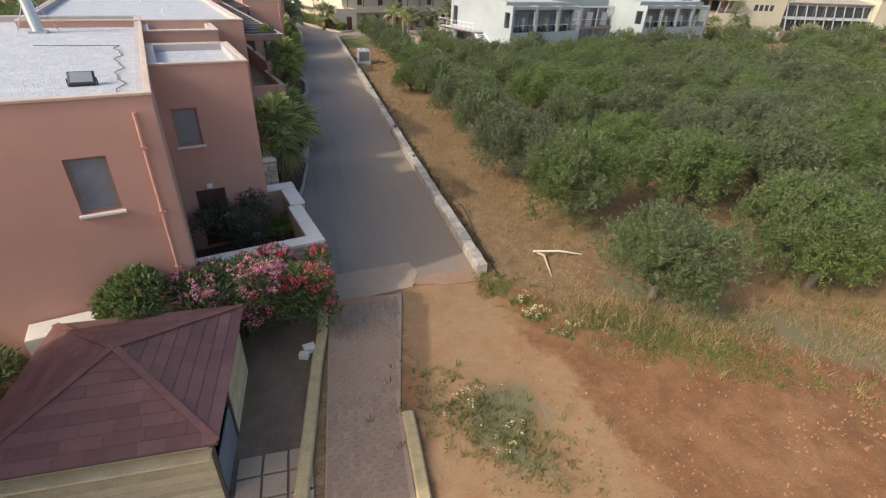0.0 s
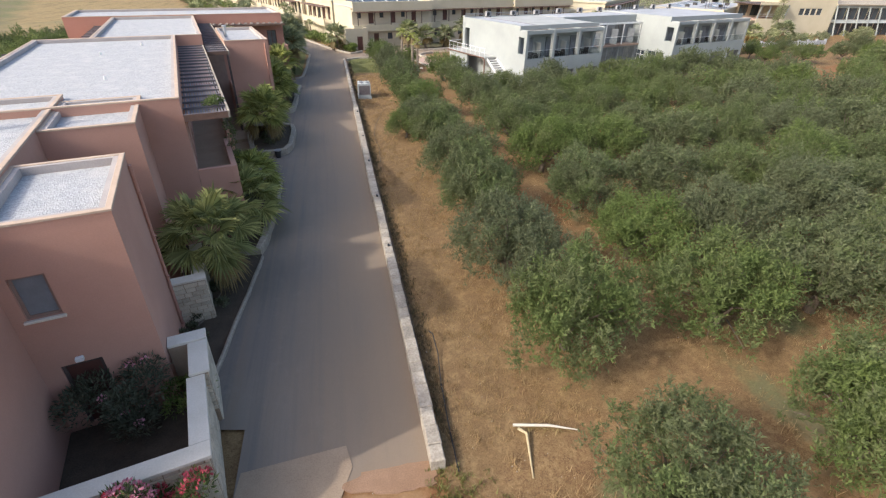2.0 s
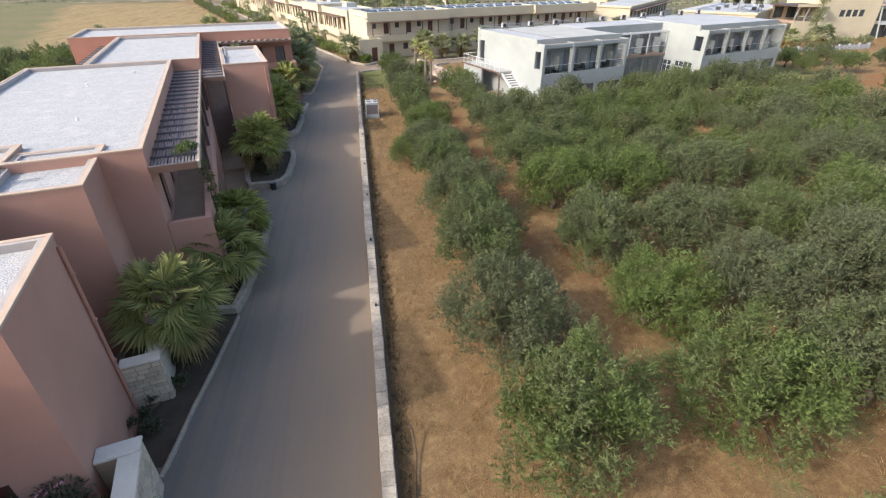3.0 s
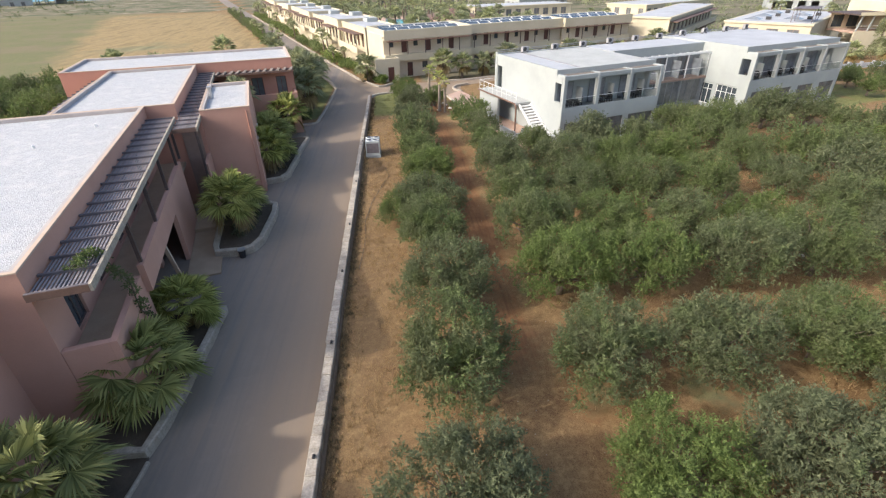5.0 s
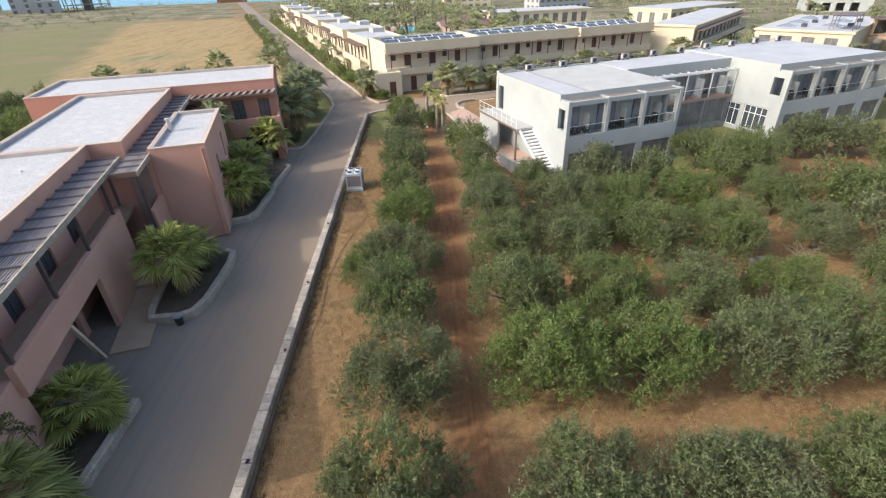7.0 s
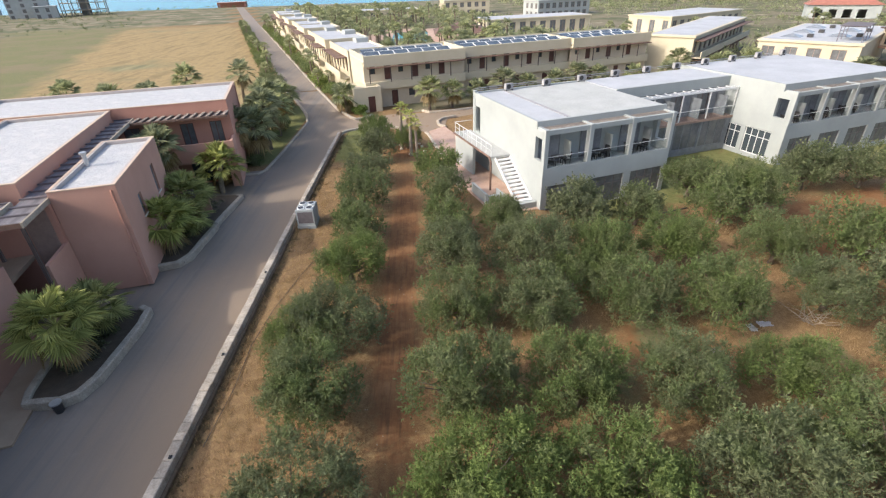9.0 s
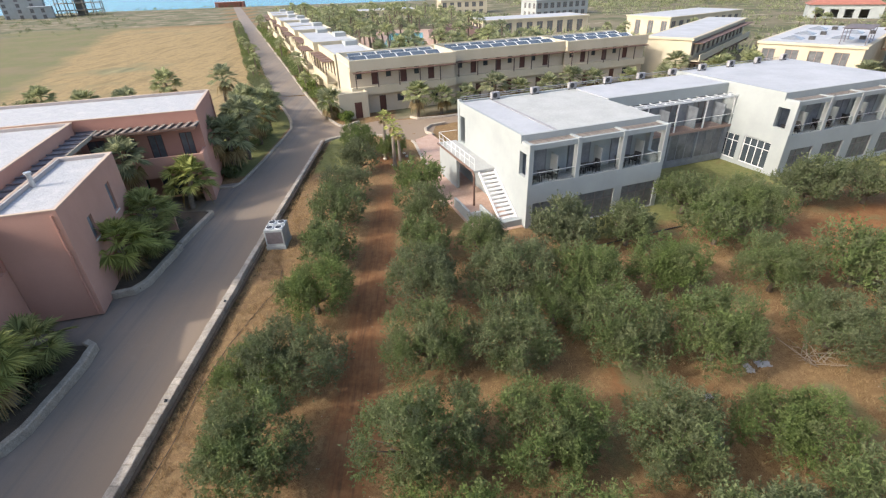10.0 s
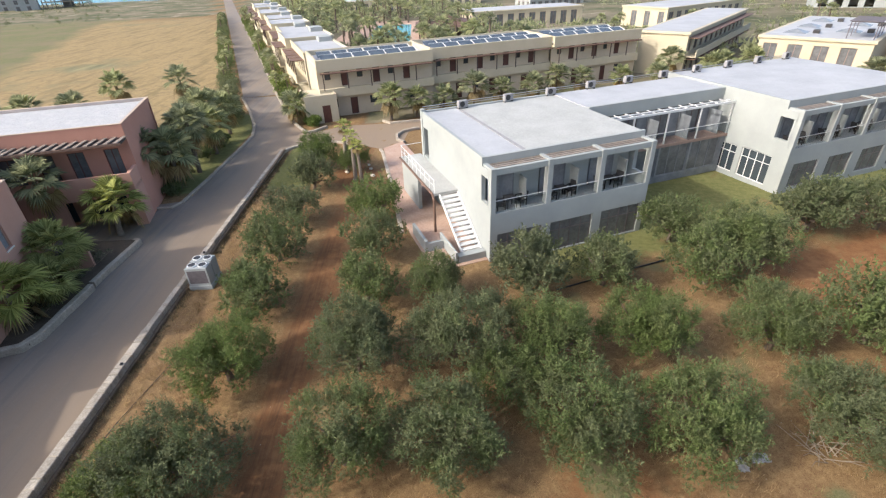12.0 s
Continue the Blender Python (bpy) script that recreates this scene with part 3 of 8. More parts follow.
def build_ground():
    xs, ys = spaced(-12, 62, 0.5, 2600), spaced(-16, 78, 0.5, 2600)
    verts, za, zb = [], [], []
    for y in ys:
        for x in xs:
            lane = -6.6 < x < 0.3 and -1 < y < 95
            ramp = -7.2 < x < -3.2 and -12 < y < 2
            rough = 0.0 if lane or ramp or x < 0.3 else 0.05
            z = ground_z(y)
            if rough:
                z += rough * (noise.noise((x * 0.9, y * 0.9, 0)) + 0.5 * noise.noise((x * 2.3, y * 2.3, 3)))
                z -= 0.09 * math.exp(-((x - 0.62) / 0.2) ** 2) if y > 0.5 else 0.0
                z -= 0.06 * math.exp(-((x - 7.6) / 0.22) ** 2) + 0.06 * math.exp(-((x - 9.2) / 0.22) ** 2)
            elif y < 0.3 and -2.9 < x < 0.3:
                z += 0.012 * noise.noise((x * 2.0, y * 2.0, 0)) - 0.006
            else:
                z -= 0.06
            du, dv = (x - 18.8) * 0.951 + (y - 44.2) * 0.309, -(x - 18.8) * 0.309 + (y - 44.2) * 0.951
            z -= 0.38 * soft_step(du, -0.2, 1.2) * soft_step(dv, -3.4, -1.2) * (1 - soft_step(du, 48, 56)) * (1 - soft_step(dv, 13, 16))
            verts.append((x, y, z))
            n1 = noise.noise((x * 0.16, y * 0.16, 7.0))
            n2 = noise.noise((x * 0.5, y * 0.5, 11.0))
            # bare red earth: the track between the first two rows, the open ground at the lane's mouth, the rows' alleys
            track = math.exp(-((x - 8.3) / 1.5) ** 2) * soft_step(y, 10, 22)
            mouth = soft_step(-0.62 * x - y + 0.4 * n2, -0.6, 1.3) * soft_step(x, -5, -3) * (1 - soft_step(x, 30, 45))
            mouth = mouth * soft_step(y + 0.30 * x, -2.0, -3.6) if x > 1.5 else mouth
            mouth = max(mouth, 0.9 * (1 - soft_step(math.hypot(x + 1.3, y + 1.2), 1.2, 2.2)))
            red = max(track * (0.75 + 0.5 * n1), mouth, 0.12 + 0.6 * n1 + 0.3 * n2 if x > 9.5 else 0.0, 0.9 * (1 - soft_step(math.hypot(x - 8.5, y - 60.5), 1.5, 3.2)))
            if x > 34 and y > 32:
                red = max(red, 0.75 - 0.6 * soft_step(abs(y - (40 + 0.32 * (x - 38))), 2.0, 4.5))
            weed = max(0.0, 0.15 + 0.7 * n2 + 0.4 * noise.noise((x * 0.3, y * 0.3, 19.0)) if x > 9 else 0.0)
            weed = max(weed, (0.75 + 0.4 * n2) * math.exp(-((x + 1.4) / 1.6) ** 2 - ((y + 6.0) / 1.3) ** 2))
            weed = max(weed, (0.8 + 0.5 * n2) * math.exp(-((0.62 * x + y - 0.3 + 0.8 * n1) / 1.5) ** 2) * soft_step(x, 2.5, 5))
            weed = max(weed, (0.75 + 0.7 * n2) * math.exp(-((x + 1.75 + 0.58 * (y + 6.7)) / 0.75) ** 2 - ((y + 6.9) / 1.9) ** 2))
            weed = max(weed, (0.8 + 0.7 * n2) * math.exp(-((y + 1.2 + 0.78 * x) / 1.0) ** 2 - ((x - 4.3) / 2.0) ** 2))
            weed = min(weed, 0.75)
            gold_side = x + 67 + 0.4 * (y - 116) + 2.5 * n1
            past_lane = soft_step(-x - 0.365 * (y - 95), 13, 17)
            field = past_lane * soft_step(gold_side, -16, -10) * soft_step(y, 62, 70) * (1 - soft_step(y + 4 * n1, 238, 250))
            lawn = soft_step(x, 0.6, 1.0) * (1 - soft_step(x, 3.5, 5.5)) * soft_step(y, 56, 60) * (1 - soft_step(y, 70, 72))
            lawn = max(lawn, soft_step(du, 1, 4) * soft_step(dv, -5.0, -2.5) * (1 - soft_step(dv, 12, 14)) * (1 - soft_step(du, 48, 56)) * (0.8 + 0.5 * n2))
            lawn = max(lawn, soft_step(y, 56, 60) * (1 - soft_step(y, 82, 88)) * soft_step(-x, 5.6, 6.0) * (1 - soft_step(-x, 13, 16)))
            town = soft_step(y, 88, 100) * soft_step(x + 0.365 * (y - 95), -6, -2) * 0.9
            town = max(town, 0.9 * soft_step(y - 77.5 - 0.32 * (x - 11), 0, 1.5) * soft_step(x, 6, 9))
            town = max(town, 0.9 * past_lane * soft_step(y + 4 * n1, 240, 254), 0.75 * soft_step(-gold_side, 36, 48) * soft_step(y, 60, 90))
            green_field = (0.85 + 0.5 * noise.noise((x * 0.03, y * 0.03, 2.0))) * soft_step(-gold_side, -16, -10) * (1 - soft_step(y, 270, 330)) * soft_step(y, 40, 60)
            za.append((red, max(weed if y < 62 else 0.0, green_field), field, 1.0))
            # trodden pale earth of the way into the lane, and dry pale ground under the first trees
            way = soft_step(0.6 - x - 0.12 * (y + 5) + 0.8 * n2, -0.7, 0.7) * soft_step(x, -4.2, -3.0) * (1 - soft_step(y, -1.0, 0.4)) * (0.9 + 0.5 * n1)
            way = max(way, (0.4 + 0.6 * n2) * soft_step(0.30 * x + y, -2.6, -0.8) * soft_step(x, 5.5, 7.5) * (1 - soft_step(0.62 * x + y, 3.5, 6.5)))
            zb.append((lawn, town, way, 1.0))
    w = len(xs)
    faces = [(j * w + i, j * w + i + 1, (j + 1) * w + i + 1, (j + 1) * w + i) for j in range(len(ys) - 1) for i in range(w - 1)]
    me = bpy.data.meshes.new("ground")
    me.from_pydata(verts, [], faces)
    for nm, data in (("zone_a", za), ("zone_b", zb)):
        a = me.color_attributes.new(nm, 'FLOAT_COLOR', 'POINT')
        a.data.foreach_set("color", np.clip(np.array(data, dtype=np.float32), 0, 1).ravel())
    me.polygons.foreach_set("use_smooth", [True] * len(me.polygons))
    me.materials.append(EARTH)
    return tagged(new("ground", me), "dry red earth with straw-coloured grass under the olive grove", "ground", "", "structure")


build_ground()
tagged(part("water", Geo().add([(-2500, 560, -8), (2500, 560, -8), (2500, 2600, -8), (-2500, 2600, -8)], [(0, 1, 2, 3)]), SEA),
       "blue-green sea beyond the fields", "sea", "", "structure")


def strip(name, left, right, lift, mat, label, category):
    """A lane between two edges given in plan as equal counts of points."""
    g = Geo()
    v = []
    for (xl, yl), (xr, yr) in zip(left, right):
        v += [(xl, yl, ground_z(yl) + lift), (xr, yr, ground_z(yr) + lift)]
    g.add(v, [(2 * i, 2 * i + 1, 2 * i + 3, 2 * i + 2) for i in range(len(left) - 1)])
    return tagged(part(name, g, mat), label, category, "", "structure")


ys = [0.0] + [0.9 + k * 1.5 for k in range(46)]
strip("road", [(-12.0 if 3 < y < 56 else -5.2, y) for y in ys], [(0.05, y) for y in ys], 0.02, ROAD, "worn grey concrete lane with dusty stains", "road")
plaza("road", [(-5.6, 68.0), (0.05, 68.0), (0.6, 69.6), (2.4, 70.6), (6.5, 70.6), (10.6, 67.6), (12.6, 69.5), (13.2, 73.5), (20, 77), (20, 79.5), (10.9, 77.2), (5.5, 77.0), (1.6, 74.6), (-0.8, 78.0), (-7.2, 94.5), (-12.4, 94.5), (-9.0, 86.5), (-5.2, 75.0)],
      -0.37, ROAD, "grey concrete junction in front of the cream hotel", "road")
far_l = [(-12.4 - 0.355 * k, 94.5 + k) for k in (0, 60, 120, 200, 320)]
strip("road", far_l, [(x + 5.0, y + 1.0) for x, y in far_l], 0.03, ROAD, "long straight lane running towards the sea", "road")
plaza("pavement", [(10.7, 67.4), (12.6, 69.4), (14.6, 63.0), (15.6, 56.5), (17.6, 47.2), (16.6, 45.6), (13.2, 48.5), (12.4, 55.0), (11.4, 62.0)], -0.16, PAVING,
      "rose-coloured stamped paving beside the white building", "pavement")

# concrete slab and brick ramp at the lane's mouth
plaza("pavement", [(-5.3, -0.75), (-2.55, -0.3), (-2.2, 0.55), (-2.35, 1.25), (-5.1, 0.95)], ground_z(0) + 0.03, SLAB, "pale concrete slab with a cracked edge", "pavement")


def ramp_x(y):
    """Left and right edge of the brick ramp."""
    return -5.35 + 0.075 * (y + 0.7), -3.0 + 0.20 * (y + 0.7) if y > -5.2 else -3.9 + 0.06 * (y + 5.2)


ramp = tagged(part("pavement", Geo().add([(ramp_x(y)[k], y, 0.23) for y in (-0.6, -5.2, -13) for k in (0, 1)], [(2, 3, 1, 0), (4, 5, 3, 2)]), SLAB),
              "narrow ramp paved with small grey-pink bricks", "pavement", "", "structure")
kerb = part("kerb", Geo().ribbon([(-5.55, -0.9), (-5.62, -2.0), (-5.85, -3.4), (-6.1, -5.5), (-6.35, -7.5), (-6.9, -13)], 0.30, 0.1, 0.34, 0.04), YELLOW)
tagged(kerb, "low kerb with worn yellow paint", "kerb", "", "structure")
kerb = part("kerb", Geo().ribbon([(-3.78, -5.5), (-3.8, -6.2), (-3.88, -7.7), (-4.05, -10.0), (-4.3, -13)], 0.30, 0.1, 0.32, 0.04), YELLOW)
tagged(kerb, "low kerb with worn yellow paint", "kerb", "", "structure")

# ---- kerbs of the beds along the lane ----
BEDS = [
    # kerb in plan, its top, width, label
    ([(-6.45, 4.9), (-6.2, 7.5), (-5.95, 10.0), (-5.75, 12.4)], 0.16, 0.14, "thin flush kerb beside a planting bed"),
    ([(-9.3, 12.75), (-7.5, 12.8), (-5.95, 12.7), (-5.78, 13.6), (-5.66, 16.0), (-5.6, 19.0), (-5.62, 20.9)], 0.46, 0.34, "rough pale kerb round a palm bed"),
    ([(-9.1, 33.2), (-7.85, 27.2), (-7.6, 26.55), (-6.2, 26.6), (-5.6, 26.95), (-5.35, 27.9), (-5.3, 31.8), (-5.5, 33.0), (-6.0, 33.3)], 0.48, 0.36, "rough pale kerb curving round a palm bed"),
    ([(-8.3, 37.75), (-7.0, 37.8), (-6.1, 38.1), (-5.7, 39.0), (-5.58, 43.4)], 0.46, 0.36, "rough pale kerb curving round a palm bed"),
    ([(-5.72, 43.7), (-5.62, 46.5), (-5.5, 49.0), (-5.9, 49.2)], 0.40, 0.34, "rough pale kerb beside a palm bed"),
    ([(-7.2, 55.0), (-6.0, 55.0), (-5.5, 56.0), (-5.3, 62.0), (-5.2, 70.0), (-5.15, 74.6), (-6.2, 79.0), (-8.9, 86.0), (-12.6, 94.6)], 0.16, 0.32, "pale kerb along a strip of lawn and palms"),
]
for pts, top, wide, lab in BEDS:
    fine = [pts[0]]
    for a, b in zip(pts, pts[1:]):
        n = max(1, int(math.hypot(b[0] - a[0], b[1] - a[1]) / 0.6))
        fine += [(a[0] + (b[0] - a[0]) * k / n + random.uniform(-0.03, 0.03), a[1] + (b[1] - a[1]) * k / n) for k in range(1, n + 1)]
    g = Geo().ribbon(fine, wide, [ground_z(p[1]) - 0.1 for p in fine], [ground_z(p[1]) + top + random.uniform(-0.012, 0.012) for p in fine], 0.045)
    tagged(part("kerb", g, KERB), lab, "kerb", "", "structure")
for pts, z in (([(-6.4, 5.1), (-5.9, 10), (-5.8, 12.6), (-10, 12.6), (-8.4, 6.0)], 0.14), ([(-5.8, 12.9), (-5.7, 20.9), (-8.6, 21.0), (-9.6, 13)], 0.3),
               ([(-7.6, 26.6), (-5.5, 27.0), (-5.4, 33.1), (-8.9, 33.2)], 0.32), ([(-8.5, 37.9), (-5.8, 38.3), (-5.6, 49.1), (-10.5, 49.1)], 0.3)):
    plaza("planting_bed", pts, z, SOIL, "dark damp soil of a planting bed", "planting bed")

# ---- kerbs round the junction ----
JUNCTION = [
    ([(0.0, 68.0), (0.25, 68.9), (0.9, 69.7), (2.4, 70.5), (5.0, 70.7), (7.6, 69.7)], 0.22, "pale kerb round the grassy corner of the grove"),
    ([(10.3, 67.5), (10.6, 66.6), (11.3, 62.0), (12.3, 55.0), (13.1, 48.6)], 0.14, "pale kerb beside rose paving"),
    ([(12.8, 69.3), (12.0, 70.4), (11.9, 72.0), (12.6, 73.4), (14.4, 74.3)], 0.30, "rounded pale kerb of a small bed"),
    ([(10.0, 78.0), (10.9, 76.9), (14.4, 77.5), (30, 82.5), (46, 87.8)], 0.28, "pale kerb along the palms of the cream hotel"),
    ([(3.2, 76.6), (1.9, 74.9), (1.2, 74.7), (0.4, 75.8), (-2.0, 80.5), (-7.2, 94.5), (-18.3, 126), (-53.5, 225)], 0.3, "long pale kerb of a hedge bed"),
]
for pts, top, lab in JUNCTION:
    g = Geo().ribbon(pts, 0.32, [ground_z(p[1]) - 0.1 for p in pts], [ground_z(p[1]) + top for p in pts], 0.045)
    tagged(part("kerb", g, LIME), lab, "kerb", "", "structure")


# ---- terracotta houses (their own grid, turned 14 degrees to the lane) ----
GRID = pose(0, 0, 0, 0, 0, 14)
WOOD_DARK_GREY = surface("dark_grey_timber", (0.10, 0.085, 0.09), (0.15, 0.13, 0.135), 3.0, 40.0, 0.8, 0.3, 0.004, 0.3)


def flat_roof(house, u0, u1, v0, v1, top, drop=0.24, cope=COPING, rim=0.26, up=0.24, mat=None):
    """Gravel bed behind a parapet: the rendered outside carries up, grey inside, with a thin coping."""
    part("gravel_roof", Geo().box(u0 + rim, v0 + rim, top - drop - 0.2, u1 - rim, v1 - rim, top - drop), GRAVEL, house, "white gravel roof bed")
    part("upstand", Geo().ring(u0, v0, u1, v1, 0.12, top - up, top - 0.05), mat or PINK, house)
    part("parapet", Geo().ring(u0 + 0.121, v0 + 0.121, u1 - 0.121, v1 - 0.121, rim - 0.122, top - drop - 0.1, top - 0.012), COPE_IN, house, "grey inner parapet")
    g = Geo().ring(u0 - 0.03, v0 - 0.03, u1 + 0.03, v1 + 0.03, 0.15, top - 0.049, top + 0.012, 0.01)
    part("coping", g, cope, house, "thin sandy painted coping")


def shell(house, u0, u1, v0, v1, z0, z1, front=(), right=(), sides="fblr", mat=None, t=0.26):
    """Outer walls of a block, each a part, with openings in the front and the lane side."""
    mat = mat or PINK
    if "f" in sides:
        part("wall", Geo().wall('x', u0, u1, v0, v0 + t, z0, z1, front), mat, house)
    if "b" in sides:
        part("wall", Geo().wall('x', u0, u1, v1 - t, v1, z0, z1), mat, house)
    if "l" in sides:
        part("wall", Geo().wall('y', v0 + t, v1 - t, u0, u0 + t, z0, z1), mat, house)
    if "r" in sides:
        part("wall", Geo().wall('y', v0 + t, v1 - t, u1 - t, u1, z0, z1, right), mat, house)


def downpipe(house, u, v, z0, z1, mat=PIPE):
    g = Geo().tube([(u, v, z1), (u, v, z0)], 0.055, 8)
    for z in np.arange(z0 + 0.5, z1, 1.6):
        g.box(u - 0.075, v - 0.06, z, u + 0.075, v + 0.075, z + 0.05)
    part("downpipe", g, mat, house, "slim copper-pink downpipe", smooth=False)


def house_a():
    h = thing("house", "two-storey terracotta house with flat white gravel roofs", "house", GRID)
    shell(h, -24.0, -8.75, 0.84, 18.2, 0.1, 6.76, front=[(-10.72, -9.92, 4.4, 5.72)])
    flat_roof(h, -24.0, -8.75, 0.84, 18.2, 7.0)
    window(h, pose(-10.72, 0.84 + 0.09, 4.4), 0.8, 1.32, FRAME_BR, BLIND, 0, CAP)
    shell(h, -8.75, -6.0, 5.3, 9.5, 0.1, 6.61, front=[(-8.45, -7.72, 4.34, 5.52), (-8.3, -7.38, 0.62, 2.76)], sides="fbr")
    flat_roof(h, -8.75, -6.0, 5.3, 9.5, 6.85)
    window(h, pose(-8.45, 5.3 + 0.08, 4.34), 0.73, 1.18, FRAME_BR, BLIND, 0, CAP)
    d = part("door", Geo().box(-8.3, 5.4, 0.62, -7.38, 5.46, 2.76), DOOR_BR, h, "dark red-brown wooden door")
    part("door_frame", Geo().box(-8.3, 5.34, 0.62, -8.22, 5.395, 2.76).box(-7.46, 5.34, 0.62, -7.38, 5.395, 2.76).box(-8.22, 5.34, 2.68, -7.46, 5.395, 2.76), WOOD_DARK, d)
    part("door_handle", Geo().tube([(-7.52, 5.33, 1.65), (-7.52, 5.40, 1.65)], 0.025, 8), GALV, d)
    part("wall_lamp", Geo().box(-7.92, 5.18, 2.86, -7.74, 5.3, 2.98, 0.02), METAL, h, "small white lamp over the door")
    shell(h, -8.75, -5.88, 12.9, 17.3, 0.1, 6.66, sides="fbr")
    flat_roof(h, -8.75, -5.88, 12.9, 17.3, 6.9)
    downpipe(h, -9.14, 0.76, 0.5, 6.62)
    downpipe(h, -5.94, 9.38, 0.3, 6.5)
    downpipe(h, -5.82, 17.1, 0.3, 6.5)
    part("plinth", Geo().box(-8.7, 5.16, 0.0, -5.9, 5.296, 0.34).box(-5.996, 5.3, 0, -5.9, 9.5, 0.34), PINK_DEEP, h)
    # raised step in front of the door
    part("doorstep", Geo().box(-8.7, 3.6, 0.1, -6.3, 5.15, 0.58, 0.02), SLAB, h, "pale concrete doorstep")


def lattice(house, u0, u1, v0, v1, z, pale=True):
    """A slatted timber shade: close thin laths lengthwise under heavier cross bars, and an edge beam."""
    n = int((v1 - v0) / 1.12)
    m = Geo().box(u0, -0.05, 0, u1, 0.05, 0.09).mesh("cross_bar", WOOD_DARK_GREY)
    for k in range(n + 1):
        part("cross_bar", m, None, house, "", pose(0, v0 + (v1 - v0) * k / n, z + 0.046))
    m = Geo().box(0, 0, 0, 0.06, v1 - v0, 0.045).mesh("lath", WOOD_GREY)
    k = 0
    while u0 + 0.06 + k * 0.12 < u1 - 0.1:
        part("lath", m, None, house, "", pose(u0 + 0.06 + k * 0.12, v0, z))
        k += 1
    part("edge_beam", Geo().box(u1 - 0.05, v0 - 0.06, z - 0.14, u1 + 0.04, v1 + 0.06, z + 0.14), KERB if pale else RUST, house, "narrow pale edge beam")
    part("edge_beam", Geo().box(u0, v0 - 0.07, z - 0.14, u1 - 0.051, v0, z + 0.12), RUST, house)


def house_b():
    h = thing("house", "terracotta row house with gravel roofs and a slatted timber balcony shade", "house", GRID)
    op = [(17.4, 18.6, 3.4, 5.5), (20.6, 21.8, 3.4, 5.5), (24.2, 25.4, 3.4, 5.5), (27.8, 29.0, 3.4, 5.5), (31.2, 32.4, 3.4, 5.5)]
    shell(h, -13.2, -4.4, 15.62, 37.4, 0.1, 6.8, right=op)
    flat_roof(h, -13.2, -4.4, 15.62, 37.4, 7.05, up=0.25)
    for a, b, z0, z1 in op:
        window(h, pose(-4.4 - 0.1, a, z0, 0, 0, 90), b - a, z1 - z0, WOOD_DARK, DARKGLASS, 1)
    op5 = [(39.5, 40.7, 3.4, 5.5), (47.6, 48.8, 3.4, 5.5), (51.0, 52.2, 3.4, 5.5)]
    shell(h, -9.9, -2.55, 37.4, 54.2, 0.1, 6.8, right=op5, sides="flr")
    flat_roof(h, -9.9, -2.55, 37.4, 54.2, 7.05, up=0.25)
    for a, b, z0, z1 in op5:
        window(h, pose(-2.55 - 0.1, a, z0, 0, 0, 90), b - a, z1 - z0, WOOD_DARK, DARKGLASS, 1)
    # balcony: floor slab, parapet wall on the lane side with a passage at ground level
    part("balcony_floor", Geo().box(-4.4, 15.65, 3.05, -2.75, 36.6, 3.28), SLAB, h, "concrete balcony floor")
    part("parapet_wall", Geo().wall('y', 20.0, 33.3, -2.75, -2.5, 0.0, 4.3, [(20.0, 27.9, 0.0, 3.0)]), PINK, h)
    part("parapet_wall", Geo().wall('y', 15.62, 19.98, -2.98, -2.74, 0.0, 3.85), PINK, h)
    part("parapet_wall", Geo().box(-4.38, 15.62, 0.0, -2.985, 15.87, 3.85), PINK, h)
    part("end_wall", Geo().box(-4.38, 36.4, 0.0, -1.05, 36.66, 6.0), PINK_DEEP, h)
    part("passage_wall", Geo().wall('y', 20.1, 27.9, -4.1, -3.9, 0.0, 3.04, [(24.6, 27.4, 0.0, 2.4)]), PINK, h)
    part("passage_wall", Geo().box(-3.88, 19.99, 0.0, -2.76, 20.2, 3.0), PINK, h)
    part("gate_wall", Geo().box(-1.22, 33.85, 0.0, -1.02, 36.62, 3.7), PINK, h)
    # flat sheet added here, its brown standing in for the recess's shade
    part("recess_sheet", Geo().box(-2.45, 36.3, 0.0, -1.3, 36.38, 5.9), FRAME_BR, h, "brown sheet added for the dark recess at the walkway's end")
    for v in (20.3, 24.3, 28.4, 32.6):
        part("post", Geo().box(-2.70, v - 0.07, 4.302, -2.56, v + 0.07, 6.1), WOOD_DARK, h)
    lattice(h, -4.38, -2.62, 15.4, 36.4, 6.25)
    lattice(h, -2.5, -1.06, 33.6, 54.1, 6.15)
    lattice(h, -11.6, -9.95, 37.5, 54.0, 6.2, False)
    lattice(h, -15.0, -13.25, 18.0, 36.5, 6.2, False)
    for u, v in ((-11.5, 40), (-11.5, 47), (-11.5, 53.5), (-14.9, 19), (-14.9, 27), (-14.9, 36)):
        part("post", Geo().box(u - 0.07, v - 0.07, 0, u + 0.07, v + 0.07, 6.1), WOOD_DARK, h)
    part("post", Geo().box(-1.24, 33.6, 0.0, -1.1, 33.74, 6.0), WOOD_DARK, h)
    part("post", Geo().box(-2.62, 33.6, 4.36, -2.48, 33.74, 6.0), WOOD_DARK, h)
    # entrance block
    shell(h, -1.04, 2.2, 36.68, 46.2, 0.1, 6.36, right=[(43.2, 43.9, 3.5, 5.4), (39.3, 40.0, 3.5, 4.9)])
    flat_roof(h, -1.04, 2.2, 36.68, 46.2, 6.6)
    window(h, pose(2.2 - 0.1, 43.2, 3.5, 0, 0, 90), 0.7, 1.9, FRAME_BR, BLIND, 0, CAP)
    window(h, pose(2.2 - 0.1, 39.3, 3.5, 0, 0, 90), 0.7, 1.4, FRAME_BR, BLIND, 0, CAP)
